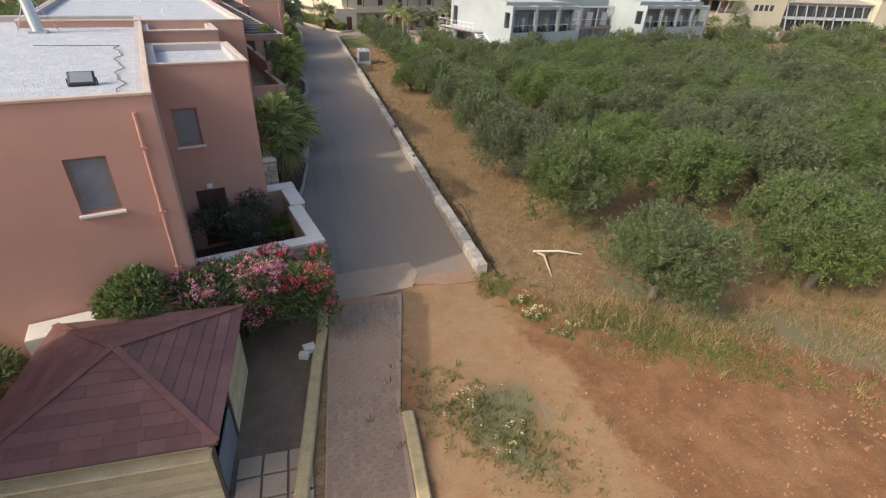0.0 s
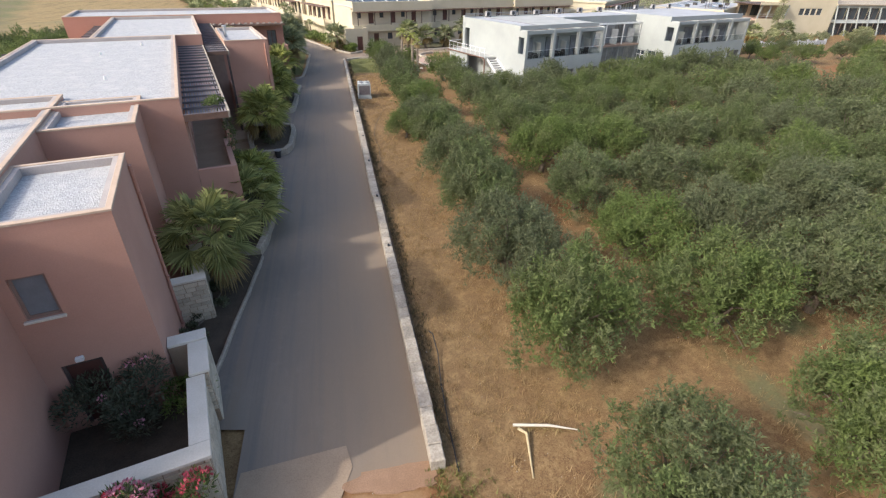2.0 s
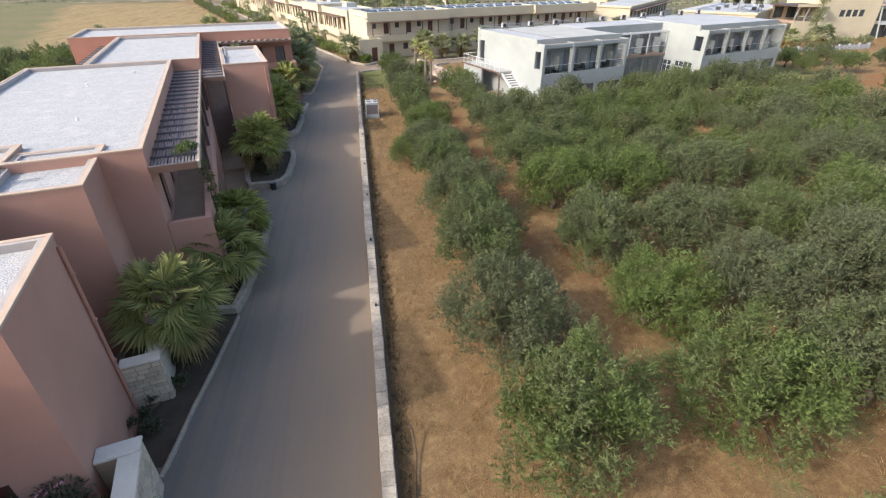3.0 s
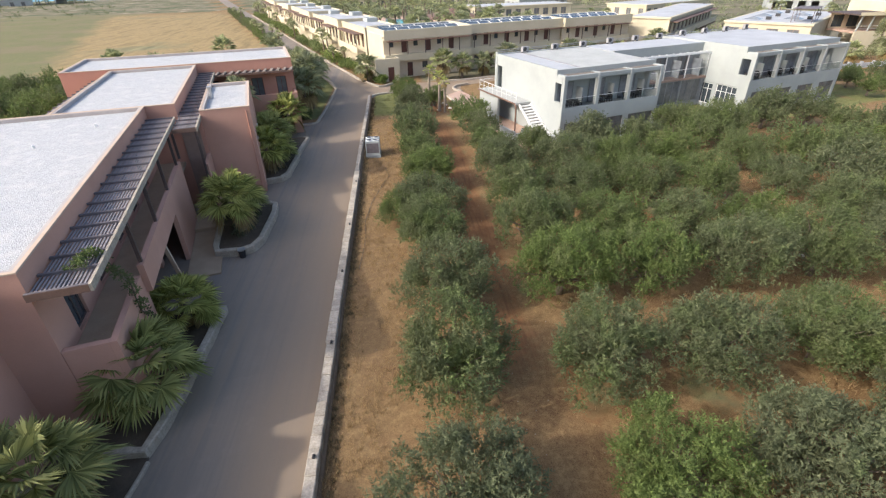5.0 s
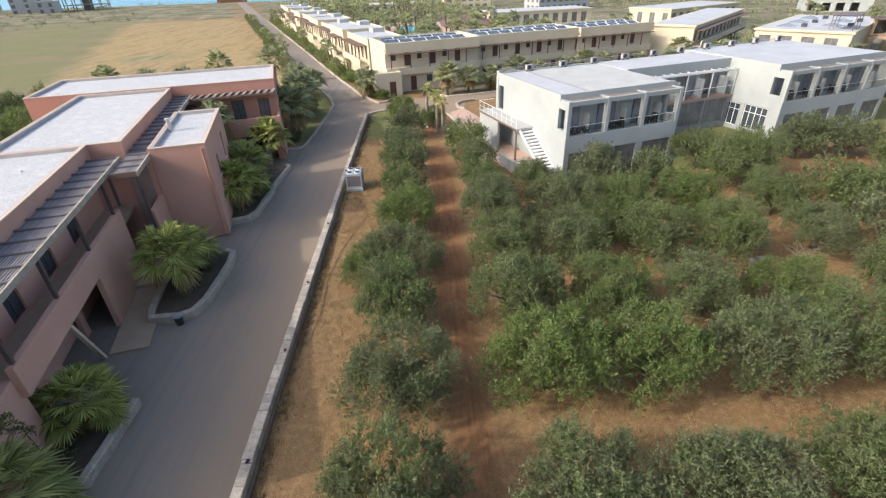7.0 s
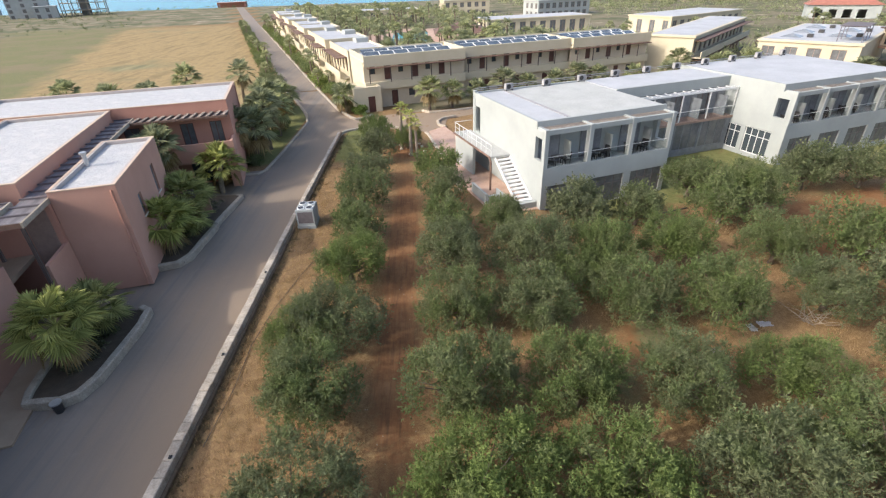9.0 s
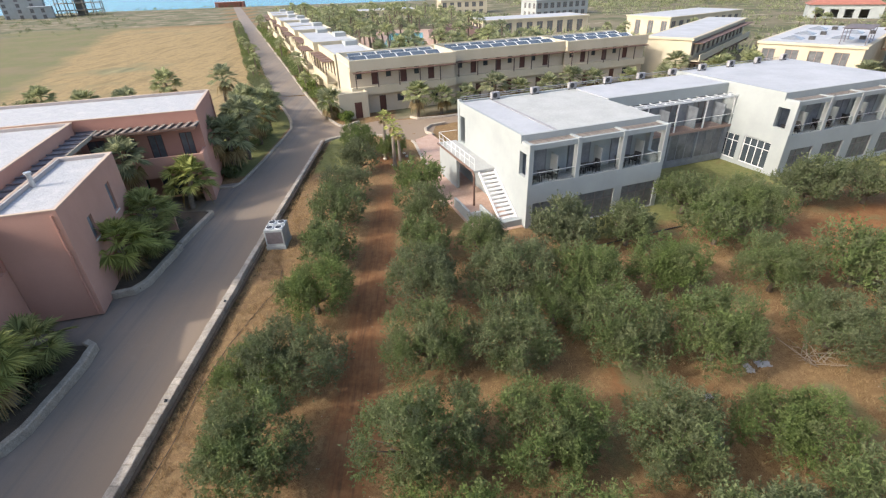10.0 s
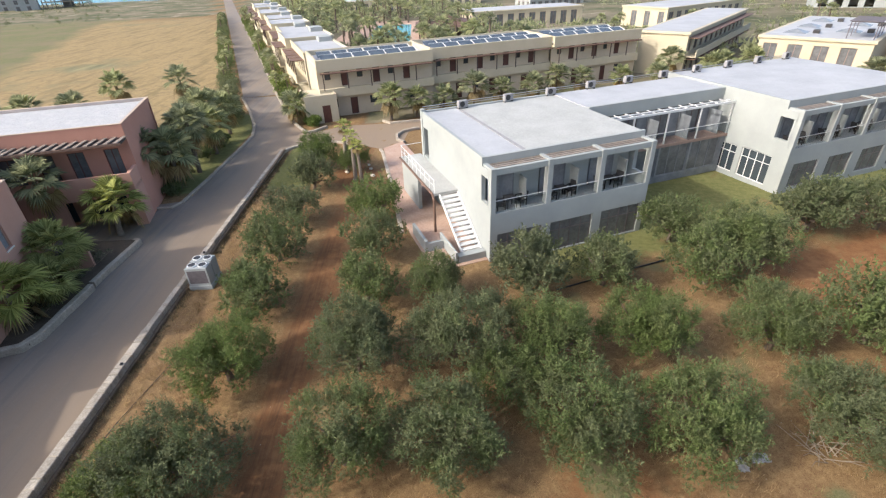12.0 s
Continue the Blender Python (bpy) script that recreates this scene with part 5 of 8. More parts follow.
def cream_hotel():
    h = thing("hotel", "long cream two-storey hotel with solar panels on the roof", "hotel", CG)
    top = 7.1
    secs = [(0.0, 15.2, 0.0), (15.2, 34.0, 0.9), (34.0, 49.5, 0.3)]
    for a, b, v in secs:
        up = [(a + 0.9 + k * 2.05, a + 0.9 + k * 2.05 + (0.95 if k % 2 else 0.75), 3.75 if k % 2 else 4.6, 5.6) for k in range(int((b - a - 1.5) / 2.05))]
        lo = [(a + 1.2 + k * 2.6, a + 1.2 + k * 2.6 + 0.95, 0.1 if k % 2 else 1.2, 2.2) for k in range(int((b - a - 1.8) / 2.6))]
        part("wall", Geo().wall('x', a, b, v + 0.6, v + 0.85, 0, 5.95, up + lo), CREAM_DK, h)
        part("fascia", Geo().box(a, v, 5.7, b, v + 0.3, top, 0.03).box(a, v + 0.3, 5.72, b, v + 1.2, 5.9), CREAM, h, "cream roof fascia")
        part("wall", Geo().box(a, v + 0.05, 2.55, b, v + 0.595, 3.6), CREAM, h, "cream balcony band")
        for (p, q, z0, z1) in up + lo:
            window(h, pose(p, v + 0.68, z0), q - p, z1 - z0, WOOD_DARK, DOOR_BR if z1 - z0 > 1.5 else DARKGLASS, 0)
        part("roof", Geo().box(a, v + 0.3, 6.2, b, v + 9.0, 6.5), WHITE_ROOF, h)
        part("parapet", Geo().box(a, v + 8.75, 6.5, b, v + 9.0, top).box(a, v + 0.31, 6.5, a + 0.25, v + 8.74, top + 0.02), CREAM, h)
        part("wall", Geo().box(a, v + 8.7, 0, b, v + 8.95, 6.2), CREAM, h)
        part("awning", Geo().box(a + 0.3, v - 0.7, 5.5, b - 0.3, v - 0.02, 5.62), RUST, h, "narrow brown awning")
        for k in range(int((b - a) / 3.0)):
            part("awning_post", Geo().box(a + 0.5 + k * 3.0, v - 0.65, 3.6, a + 0.62 + k * 3.0, v - 0.55, 5.5), WOOD_DARK, h)
        n = int((b - a - 1.4) / 2.15)
        for k in range(n):
            x = a + 0.9 + k * 2.15
            for y in (v + 1.3, v + 4.2):
                part("solar_panel", Geo().beam((x + 0.975, y, 6.72), (x + 0.975, y + 1.75, 7.2), 1.86, 0.05), SOLAR, h)
                part("panel_frame", Geo().beam((x + 2.0, y, 6.76), (x + 2.0, y + 1.75, 7.24), 0.09, 0.06).beam((x, y + 1.76, 7.24), (x + 2.0, y + 1.76, 7.24), 0.05, 0.06), METAL, h)
    part("wall", Geo().wall('y', 0.86, 8.7, 0.0, 0.28, 0, 6.3), CREAM, h, "sunlit cream end wall")
    part("wall", Geo().wall('y', 1.2, 8.7, 49.2, 49.5, 0, 6.3), CREAM, h)
    # low porch at the corner
    part("porch", Geo().wall('x', -2.2, 1.7, -1.6, -1.35, 0, 3.35, [(-0.2, 0.8, 0, 2.1)]).box(-2.2, -1.34, 0, -1.95, 3.2, 3.35).box(1.45, -1.34, 0, 1.7, -0.02, 3.35).box(-1.94, -1.34, 3.0, 1.44, 3.0, 3.2), CREAM, h, "low cream porch")
    part("porch_door", Geo().box(-0.2, -1.5, 0, 0.8, -1.44, 2.1), DOOR_BR, h)


def hotel_wing():
    """The wing along the lane to the sea: stepped blocks, each set back or forward, with slatted balconies."""
    h = thing("hotel", "row of stepped cream hotel blocks with white roofs along the lane", "hotel", pose(-1.2, 89.0, -0.4, 0, 0, 19.5))
    v = 0.0
    for k in range(9):
        n = (15.0, 12.0, 16.0, 13.0)[k % 4]
        u, w, z = (0.3, -0.5, 0.5, -0.3)[k % 4], (6.8, 7.4, 6.6, 7.8)[k % 4], (6.5, 6.8, 6.2, 6.6)[k % 4]
        cut = [(v + 1.3 + j * 2.6, v + 2.4 + j * 2.6, 3.6, 5.6) for j in range(int((n - 2) / 2.6))]
        part("wall", Geo().wall('x', u, w, v, v + 0.25, 0, z), CREAM, h)
        part("wall", Geo().wall('y', v + 0.25, v + n, u, u + 0.25, 0, z, cut), CREAM, h)
        part("wall", Geo().wall('y', v + 0.25, v + n, w - 0.25, w, 0, z), CREAM, h)
        part("roof", Geo().box(u + 0.2, v + 0.2, z - 0.2, w - 0.2, v + n - 0.2, z + 0.05), WHITE_ROOF, h, "white roof coating")
        part("parapet", Geo().box(u - 0.05, v - 0.03, z + 0.001, u + 0.2, v + n, z + 0.3).box(w - 0.2, v - 0.03, z + 0.001, w + 0.05, v + n, z + 0.3).box(u + 0.2, v - 0.03, z + 0.001, w - 0.2, v + 0.2, z + 0.3), CREAM, h)
        part("roof_step", Geo().box(w - 2.4, v + n - 3.2, z + 0.051, w - 0.3, v + n - 0.3, z + 0.75, 0.03), WHITE, h, "low white box on the roof")
        part("balcony", Geo().box(u - 1.5, v + 0.7, 2.7, u - 0.02, v + n - 0.7, 2.9).box(u - 1.5, v + 0.7, 2.9, u - 1.35, v + n - 0.7, 3.8), CREAM, h)
        for (p, q, z0, z1) in cut:
            window(h, pose(u + 0.08, q, z0, 0, 0, -90), q - p, z1 - z0, WOOD_DARK, DOOR_BR if int(p) % 2 else DARKGLASS, 0)
            part("post", Geo().box(u - 1.4, p - 0.1, 3.8, u - 1.28, p + 0.02, 5.65), WOOD_DARK, h)
            part("shade", Geo().box(u - 1.7, p - 0.3, 5.66, u - 0.02, q + 0.75, 5.78), RUST, h, "slatted brown balcony shade")
        v += n + 0.02


def villa(name, label, m, w, d, z, wall_mat, roof_mat, glass=True, floors=2, ends=True, shade=False, bay=3.2):
    h = thing(name, label, "building", m)
    fh = z / floors
    holes = []
    for f in range(floors):
        n = max(2, int(w / bay))
        holes += [(0.7 + k * (w - 1) / n, 0.7 + k * (w - 1) / n + 1.9, f * fh + 0.5, f * fh + fh - 0.7) for k in range(n)]
    side = []
    for f in range(floors):
        n = max(2, int(d / (bay + 0.4)))
        side += [(0.9 + k * (d - 1.5) / n, 0.9 + k * (d - 1.5) / n + 1.7, f * fh + 0.5, f * fh + fh - 0.7) for k in range(n)]
    part("wall", Geo().wall('x', 0, w, 0, 0.3, 0, z, holes), wall_mat, h)
    part("wall", Geo().wall('y', 0.3, d, 0, 0.3, 0, z, side if ends else []), wall_mat, h)
    if shade:
        for f in range(1, floors + 1):
            part("shade", Geo().box(0.5, -1.5, f * fh - 0.55, w - 0.5, -0.02, f * fh - 0.42), RUST, h, "slatted brown shade")
        part("balcony", Geo().box(0.5, -1.5, fh - 0.2, w - 0.5, -0.02, fh + 0.0).box(0.5, -1.5, fh, w - 0.5, -1.35, fh + 0.9), wall_mat, h)
    part("wall", Geo().wall('y', 0.3, d, w - 0.3, w, 0, z), wall_mat, h)
    part("wall", Geo().wall('x', 0.3, w - 0.3, d - 0.3, d, 0, z), wall_mat, h)
    part("roof", Geo().box(-0.25, -0.25, z, w + 0.25, d + 0.25, z + 0.35, 0.04), wall_mat, h)
    part("roof_field", Geo().box(0.3, 0.3, z + 0.351, w - 0.3, d - 0.3, z + 0.37), roof_mat, h)
    if glass:
        for a, b, z0, z1 in holes:
            window(h, pose(a, 0.12, z0), b - a, z1 - z0, FRAME_BR, ROOMGLASS, 1)
        for a, b, z0, z1 in (side if ends else []):
            window(h, pose(0.12, b, z0, 0, 0, -90), b - a, z1 - z0, FRAME_BR, ROOMGLASS, 1)
    return h


cream_hotel()
hotel_wing()
villa("hotel", "cream hotel block with a white roof and brown shades", pose(55.6, 95.0, -0.4, 0, 0, 48), 40.0, 7.4, 6.1, CREAM, WHITE_ROOF, True, 2, False, True)
low = villa("hotel", "low cream hotel block with white flat roof and skylights", pose(67.4, 96.0, -0.4, 0, 0, -48), 14.0, 30.0, 5.2, CREAM, WHITE_ROOF, True, 1)
for x, y in ((3.5, 5), (3.5, 13), (9.5, 9), (9.5, 18), (3.5, 22)):
    part("skylight", Geo().add([(x - 1.5, y - 1.5, 5.571), (x + 1.5, y - 1.5, 5.571), (x + 1.5, y + 1.5, 5.571), (x - 1.5, y + 1.5, 5.571), (x, y, 6.1)], [(0, 1, 4), (1, 2, 4), (2, 3, 4), (3, 0, 4), (3, 2, 1, 0)]), BLIND, low, "grey hipped skylight")
    part("vent", Geo().box(x + 2.2, y - 0.4, 5.571, x + 3.0, y + 0.4, 6.1, 0.03), BLACK, low, "dark roof vent")
for k in range(3):
    y = 1.0 + k * 3.2
    part("terrace_post", Geo().box(10.4, y, 5.571, 10.5, y + 0.1, 7.7).box(13.5, y, 5.571, 13.6, y + 0.1, 7.7).box(10.4, y, 7.7, 13.6, y + 0.1, 7.8), WOOD_DARK_GREY, low, "grey frame of the roof pergola")
part("pergola_slat", Geo().box(10.2, 0.8, 7.801, 13.8, 7.8, 7.86), WOOD_DARK_GREY, low)


def terrace_hotel():
    """The long block at the edge of the grove: a canopied terrace, a plain cream wing and a glazed hall with slanting posts."""
    h = thing("hotel", "cream hotel with a canopied terrace and a dark glazed hall", "hotel", pose(90.0, 90.5, -0.5, 0, 0, -3))
    # terrace over a cream wall
    part("wall", Geo().box(0, 0, 0, 7.0, 0.3, 3.6), CREAM, h, "plain cream terrace wall")
    part("terrace_floor", Geo().box(0, 0.31, 3.2, 7.0, 7.3, 3.5), PAVING, h)
    part("wall", Geo().wall('x', 0, 7.0, 7.0, 7.3, 3.51, 6.3, [(0.6 + k * 3.1, 2.8 + k * 3.1, 3.7, 5.9) for k in range(2)]), CREAM_DK, h)
    for k in range(2):
        window(h, pose(0.6 + k * 3.1, 7.1, 3.7), 2.2, 2.2, WOOD_DARK, DARKGLASS, 1)
    part("canopy", Geo().box(-0.6, -0.7, 6.3, 6.95, 7.5, 6.55), WOOD_DARK, h, "dark terrace canopy")
    part("fascia", Geo().box(-0.65, -0.8, 6.3, 6.95, -0.71, 6.85), CREAM, h)
    for k in range(4):
        part("post", Geo().beam((0.2 + k * 2.2, 0.12, 3.6), (0.2 + k * 2.2, -0.4, 6.3), 0.2, 0.2), WHITE, h, "white slanting post")
    part("rail", Geo().box(0, 0.1, 4.45, 7.0, 0.16, 4.52).box(0, 0.1, 4.0, 7.0, 0.14, 4.04), METAL, h)
    # plain wing
    wins = [(11.0 + k * 1.5, 12.25 + k * 1.5, 4.2, 5.6) for k in range(4)]
    part("wall", Geo().wall('x', 7.0, 20.0, 1.0, 1.3, 0, 8.2, wins), CREAM, h)
    for a, b, z0, z1 in wins:
        window(h, pose(a, 1.1, z0), b - a, z1 - z0, WHITE, DARKGLASS, 0)
    part("wall", Geo().wall('y', 1.3, 12.0, 7.0, 7.3, 0, 8.2), CREAM, h)
    part("wall", Geo().wall('y', 1.3, 12.0, 19.7, 20.0, 0, 8.2), CREAM, h)
    part("wall", Geo().box(7.31, 11.7, 0, 19.69, 12.0, 8.2), CREAM, h)
    part("roof", Geo().box(6.97, 0.8, 8.2, 20.2, 12.2, 8.5), WHITE_ROOF, h)
    # glazed hall
    bays, u0, pitch = 9, 20.4, 2.9
    u1 = u0 + bays * pitch
    part("wall", Geo().box(u0, 1.1, 2.75, u1, 1.5, 3.3), WHITE, h, "white band between the storeys")
    part("wall", Geo().box(u0, 1.1, 5.75, u1, 1.5, 6.2), WHITE, h)
    for k in range(bays):
        a, b = u0 + k * pitch + 0.1, u0 + (k + 1) * pitch - 0.1
        window(h, pose(a, 1.25, 0.1), b - a, 2.6, WOOD_DARK, DARKGLASS, 1)
        window(h, pose(a, 1.25, 3.35), b - a, 2.35, WOOD_DARK, DARKGLASS, 1)
        part("blind", Geo().beam((a + 0.25, 1.0, 3.2), (a + 0.25, 0.1, 2.75), 0.04, 0.04).add([(a, 1.05, 3.22), (b, 1.05, 3.22), (b, 0.0, 2.7), (a, 0.0, 2.7), (a, 1.05, 3.26), (b, 1.05, 3.26), (b, 0.0, 2.74), (a, 0.0, 2.74)], [(0, 1, 2, 3), (7, 6, 5, 4), (0, 4, 5, 1), (1, 5, 6, 2), (2, 6, 7, 3), (3, 7, 4, 0)]), WHITE, h, "short white awning")
    for k in range(bays + 1):
        part("post", Geo().beam((u0 + k * pitch, 1.0, 6.1), (u0 + k * pitch, -0.5, -0.1), 0.2, 0.2), WHITE, h, "white slanting post")
    part("roof", Geo().beam((0.5 * (u0 + u1), 0.6, 6.35), (0.5 * (u0 + u1), 12.0, 8.3), bays * pitch + 0.6, 0.25), KERB, h, "grey sloping roof")
    part("wall", Geo().box(u1 + 0.05, -0.6, 0, u1 + 9.0, 12.0, 7.6), CREAM, h, "cream end block")
    part("roof", Geo().box(u1 - 0.1, -0.8, 7.6, u1 + 9.2, 12.2, 7.9), WHITE_ROOF, h)
    return h


def garden_wall(m, n):
    """A low white garden wall in short panels between piers."""
    w = thing("garden_wall", "low white garden wall before the hotel terrace", "wall", m)
    for k in range(n):
        part("panel", Geo().box(k * 2.4, 0, -0.1, k * 2.4 + 2.0, 0.22, 0.75), WHITE_ROOF, w)
    for k in range(n + 1):
        part("pier", Geo().box(k * 2.4 - 0.38, -0.05, -0.1, k * 2.4 - 0.02, 0.3, 1.0, 0.02), WHITE_ROOF, w)


terrace_hotel()
garden_wall(pose(74.0, 74.6, -0.4, 0, 0, 6), 9)
villa("hotel", "cream reception block between palms", pose(78.0, 150.0, -0.8, 0, 0, 30), 34.0, 14.0, 5.0, CREAM, WHITE_ROOF, True, 1)
villa("hotel", "cream poolside block with a long canopy", pose(30.0, 166.0, -0.8, 0, 0, 12), 34.0, 12.0, 4.6, CREAM, WHITE_ROOF, True, 1)
villa("hotel", "cream poolside block with a deep canopy", pose(-14.0, 232.0, -1.2, 0, 0, 8), 24.0, 12.0, 5.0, CREAM, WHITE_ROOF, True, 1)
villa("hotel", "pale block among far palms", pose(22.0, 262.0, -1.2, 0, 0, 8), 22.0, 12.0, 6.5, CREAM, WHITE_ROOF)
villa("hotel", "pale block among far palms", pose(60.0, 232.0, -1.2, 0, 0, 20), 26.0, 12.0, 6.5, WHITE, WHITE_ROOF)
villa("house", "white stepped far house by the coast", pose(-248.0, 356.0, -1.0, 0, 0, 30), 22.0, 14.0, 13.0, WHITE, WHITE_ROOF, True, 4, bay=7.0)
villa("house", "low white far house by the coast", pose(-229.0, 352.0, -1.0, 0, 0, 30), 12.0, 10.0, 7.0, WHITE, WHITE_ROOF, True, 2, bay=5.5)


def frame_house(m, w, d, floors, fh):
    """An unfinished house: bare floor slabs on columns, with a stair core."""
    h = thing("house", "unfinished concrete frame house by the coast", "building", m)
    for f in range(floors + 1):
        part("slab", Geo().box(0, 0, f * fh - 0.3, w - (4 if f == floors else 0), d, f * fh), KERB, h)
    for f in range(floors):
        for k in range(6):
            for y in (0.3, d - 0.8):
                part("column", Geo().box(0.3 + k * (w - 1.1) / 5, y, f * fh, 0.8 + k * (w - 1.1) / 5, y + 0.5, f * fh + fh - 0.3), KERB, h)
    part("stair_core", Geo().box(w * 0.4, d * 0.5, 0, w * 0.6, d * 0.8, floors * fh + 2.2), SEAM, h)


frame_house(pose(-222.0, 366.0, -1.2, 0, 0, 25), 26.0, 14.0, 3, 4.2)
villa("house", "white far house on the coast", pose(-345.0, 440.0, -2.0, 0, 0, 30), 22.0, 14.0, 12.0, WHITE, WHITE_ROOF, True, 3)
villa("house", "brick-red low beach house", pose(-186.0, 540.0, -6.6, 0, 0, 8), 26.0, 12.0, 5.5, TILE_RED, WHITE_ROOF, False, 1)


def tiled_house():
    h = thing("house", "white villa with red tiled hip roofs", "house", pose(142, 186, -0.5, 0, 0, -30))
    part("wall", Geo().wall('x', 0, 20, 0, 0.3, 0, 4.2, [(2 + k * 4, 4.4 + k * 4, 0.3, 2.8) for k in range(4)]), WHITE, h)
    for x0, y0, x1, y1 in ((0, 0.3, 0.3, 10), (19.7, 0.3, 20, 10), (0.3, 9.7, 19.7, 10)):
        part("wall", Geo().box(x0, y0, 0, x1, y1, 4.2), WHITE, h)
    part("roof", Geo().add([(-0.6, -0.6, 4.2), (20.6, -0.6, 4.2), (20.6, 10.6, 4.2), (-0.6, 10.6, 4.2), (5, 5, 6.8), (15, 5, 6.8)], [(3, 2, 1, 0), (0, 1, 5, 4), (2, 3, 4, 5), (1, 2, 5), (3, 0, 4)]), TILE_RED, h, "red tiled hip roof")


tiled_house()
tagged(part("pool", Geo().box(1.5, 148, -0.9, 12.5, 186, -0.33), WATER), "turquoise swimming pool among palms", "pool")
plaza("pavement", [(-8, 140), (22, 138), (26, 196), (-6, 200)], -0.36, PAVING, "paved pool terrace", "pavement")
tagged(part("pergola_roof", Geo().add([(14, 150, 2.2), (30, 150, 2.2), (30, 166, 2.2), (14, 166, 2.2), (22, 158, 4.6)], [(0, 1, 4), (1, 2, 4), (2, 3, 4), (3, 0, 4), (3, 2, 1, 0)]), RUST), "red-brown pavilion roof by the pool", "pavilion")


# ---- plants ----
def leaf_cloud(rng, centres, radii, count, length, width, up=0.35, hollow=0.55):
    """Quads for leaves set on lobes: each points outward and a little up, with random turn."""
    n_l = len(centres)
    area = np.array([r[0] * r[1] + r[0] * r[2] for r in radii])
    idx = rng.choice(n_l, size=count, p=area / area.sum())
    d = rng.normal(size=(count, 3))
    d /= np.linalg.norm(d, axis=1)[:, None]
    d[:, 2] = np.where(d[:, 2] < -0.35, -d[:, 2], d[:, 2])
    depth = hollow + (1 - hollow) * rng.random(count) ** 0.6
    p = np.array(centres)[idx] + d * np.array(radii)[idx] * depth[:, None]
    a = d + rng.normal(scale=0.55, size=(count, 3))
    a[:, 2] += up
    a /= np.linalg.norm(a, axis=1)[:, None]
    s = np.cross(a, rng.normal(size=(count, 3)))
    s /= np.linalg.norm(s, axis=1)[:, None]
    L = length * (0.6 + 0.8 * rng.random(count))[:, None]
    W = width * (0.6 + 0.8 * rng.random(count))[:, None]
    v = np.stack([p, p + a * L * 0.5 + s * W * 0.5, p + a * L, p + a * L * 0.5 - s * W * 0.5], axis=1).reshape(-1, 3)
    return v


def slivers(v):
    """Leaves of one triangle each: the broad end of the quad's middle and its tip."""
    q = v.reshape(-1, 4, 3)
    return np.stack([q[:, 0] * 0.6 + q[:, 1] * 0.4, q[:, 2], q[:, 0] * 0.6 + q[:, 3] * 0.4 + (q[:, 3] - q[:, 1]) * 0.35], axis=1).reshape(-1, 3)


def shoots(rng, centres, radii, count, length, width, along=9):
    """Leafy sprigs standing on lobes: each a short bent stem's worth of narrow leaves set to all sides, one triangle a leaf."""
    n = count // along
    area = np.array([r[0] * r[1] + r[0] * r[2] for r in radii])
    idx = rng.choice(len(centres), size=n, p=area / area.sum())
    d = rng.normal(size=(n, 3))
    d[:, 2] += 0.35
    d /= np.linalg.norm(d, axis=1)[:, None]
    base = np.array(centres)[idx] + d * np.array(radii)[idx] * (0.35 + 0.5 * rng.random(n))[:, None]
    axis = d + rng.normal(scale=0.3, size=(n, 3))
    axis[:, 2] += 0.8
    axis /= np.linalg.norm(axis, axis=1)[:, None]
    stem = length * rng.uniform(1.8, 3.6, size=n)
    base, axis, stem = np.repeat(base, along, 0), np.repeat(axis, along, 0), np.repeat(stem, along)
    m = n * along
    t = np.tile((np.arange(along) + 0.5) / along, n)
    p = base + axis * (stem * t)[:, None]
    side = np.cross(axis, rng.normal(size=(m, 3)))
    side /= np.linalg.norm(side, axis=1)[:, None]
    leaf = axis * 0.6 + side * 0.85
    leaf /= np.linalg.norm(leaf, axis=1)[:, None]
    flat = np.cross(leaf, rng.normal(size=(m, 3)))
    flat /= np.linalg.norm(flat, axis=1)[:, None]
    L = length * (0.65 + 0.7 * rng.random(m))[:, None] * (1.1 - 0.4 * t)[:, None]
    W = width * (0.65 + 0.7 * rng.random(m))[:, None]
    return np.stack([p - flat * W * 0.5, p + leaf * L, p + flat * W * 0.5 + leaf * L * 0.25], axis=1).reshape(-1, 3)


def tris_mesh(name, v, mat):
    n = len(v) // 3
    me = bpy.data.meshes.new(name)
    me.vertices.add(len(v))
    me.vertices.foreach_set("co", np.asarray(v, dtype=np.float32).ravel())
    me.loops.add(3 * n)
    me.loops.foreach_set("vertex_index", np.arange(3 * n, dtype=np.int32))
    me.polygons.add(n)
    me.polygons.foreach_set("loop_start", np.arange(0, 3 * n, 3, dtype=np.int32))
    me.materials.append(mat)
    me.update()
    me.validate()
    return me


def quads_mesh(name, v, mat):
    n = len(v) // 4
    me = bpy.data.meshes.new(name)
    me.vertices.add(len(v))
    me.vertices.foreach_set("co", np.asarray(v, dtype=np.float32).ravel())
    me.loops.add(4 * n)
    me.loops.foreach_set("vertex_index", np.arange(4 * n, dtype=np.int32))
    me.polygons.add(n)
    me.polygons.foreach_set("loop_start", np.arange(0, 4 * n, 4, dtype=np.int32))
    me.materials.append(mat)
    me.update()
    me.validate()
    return me


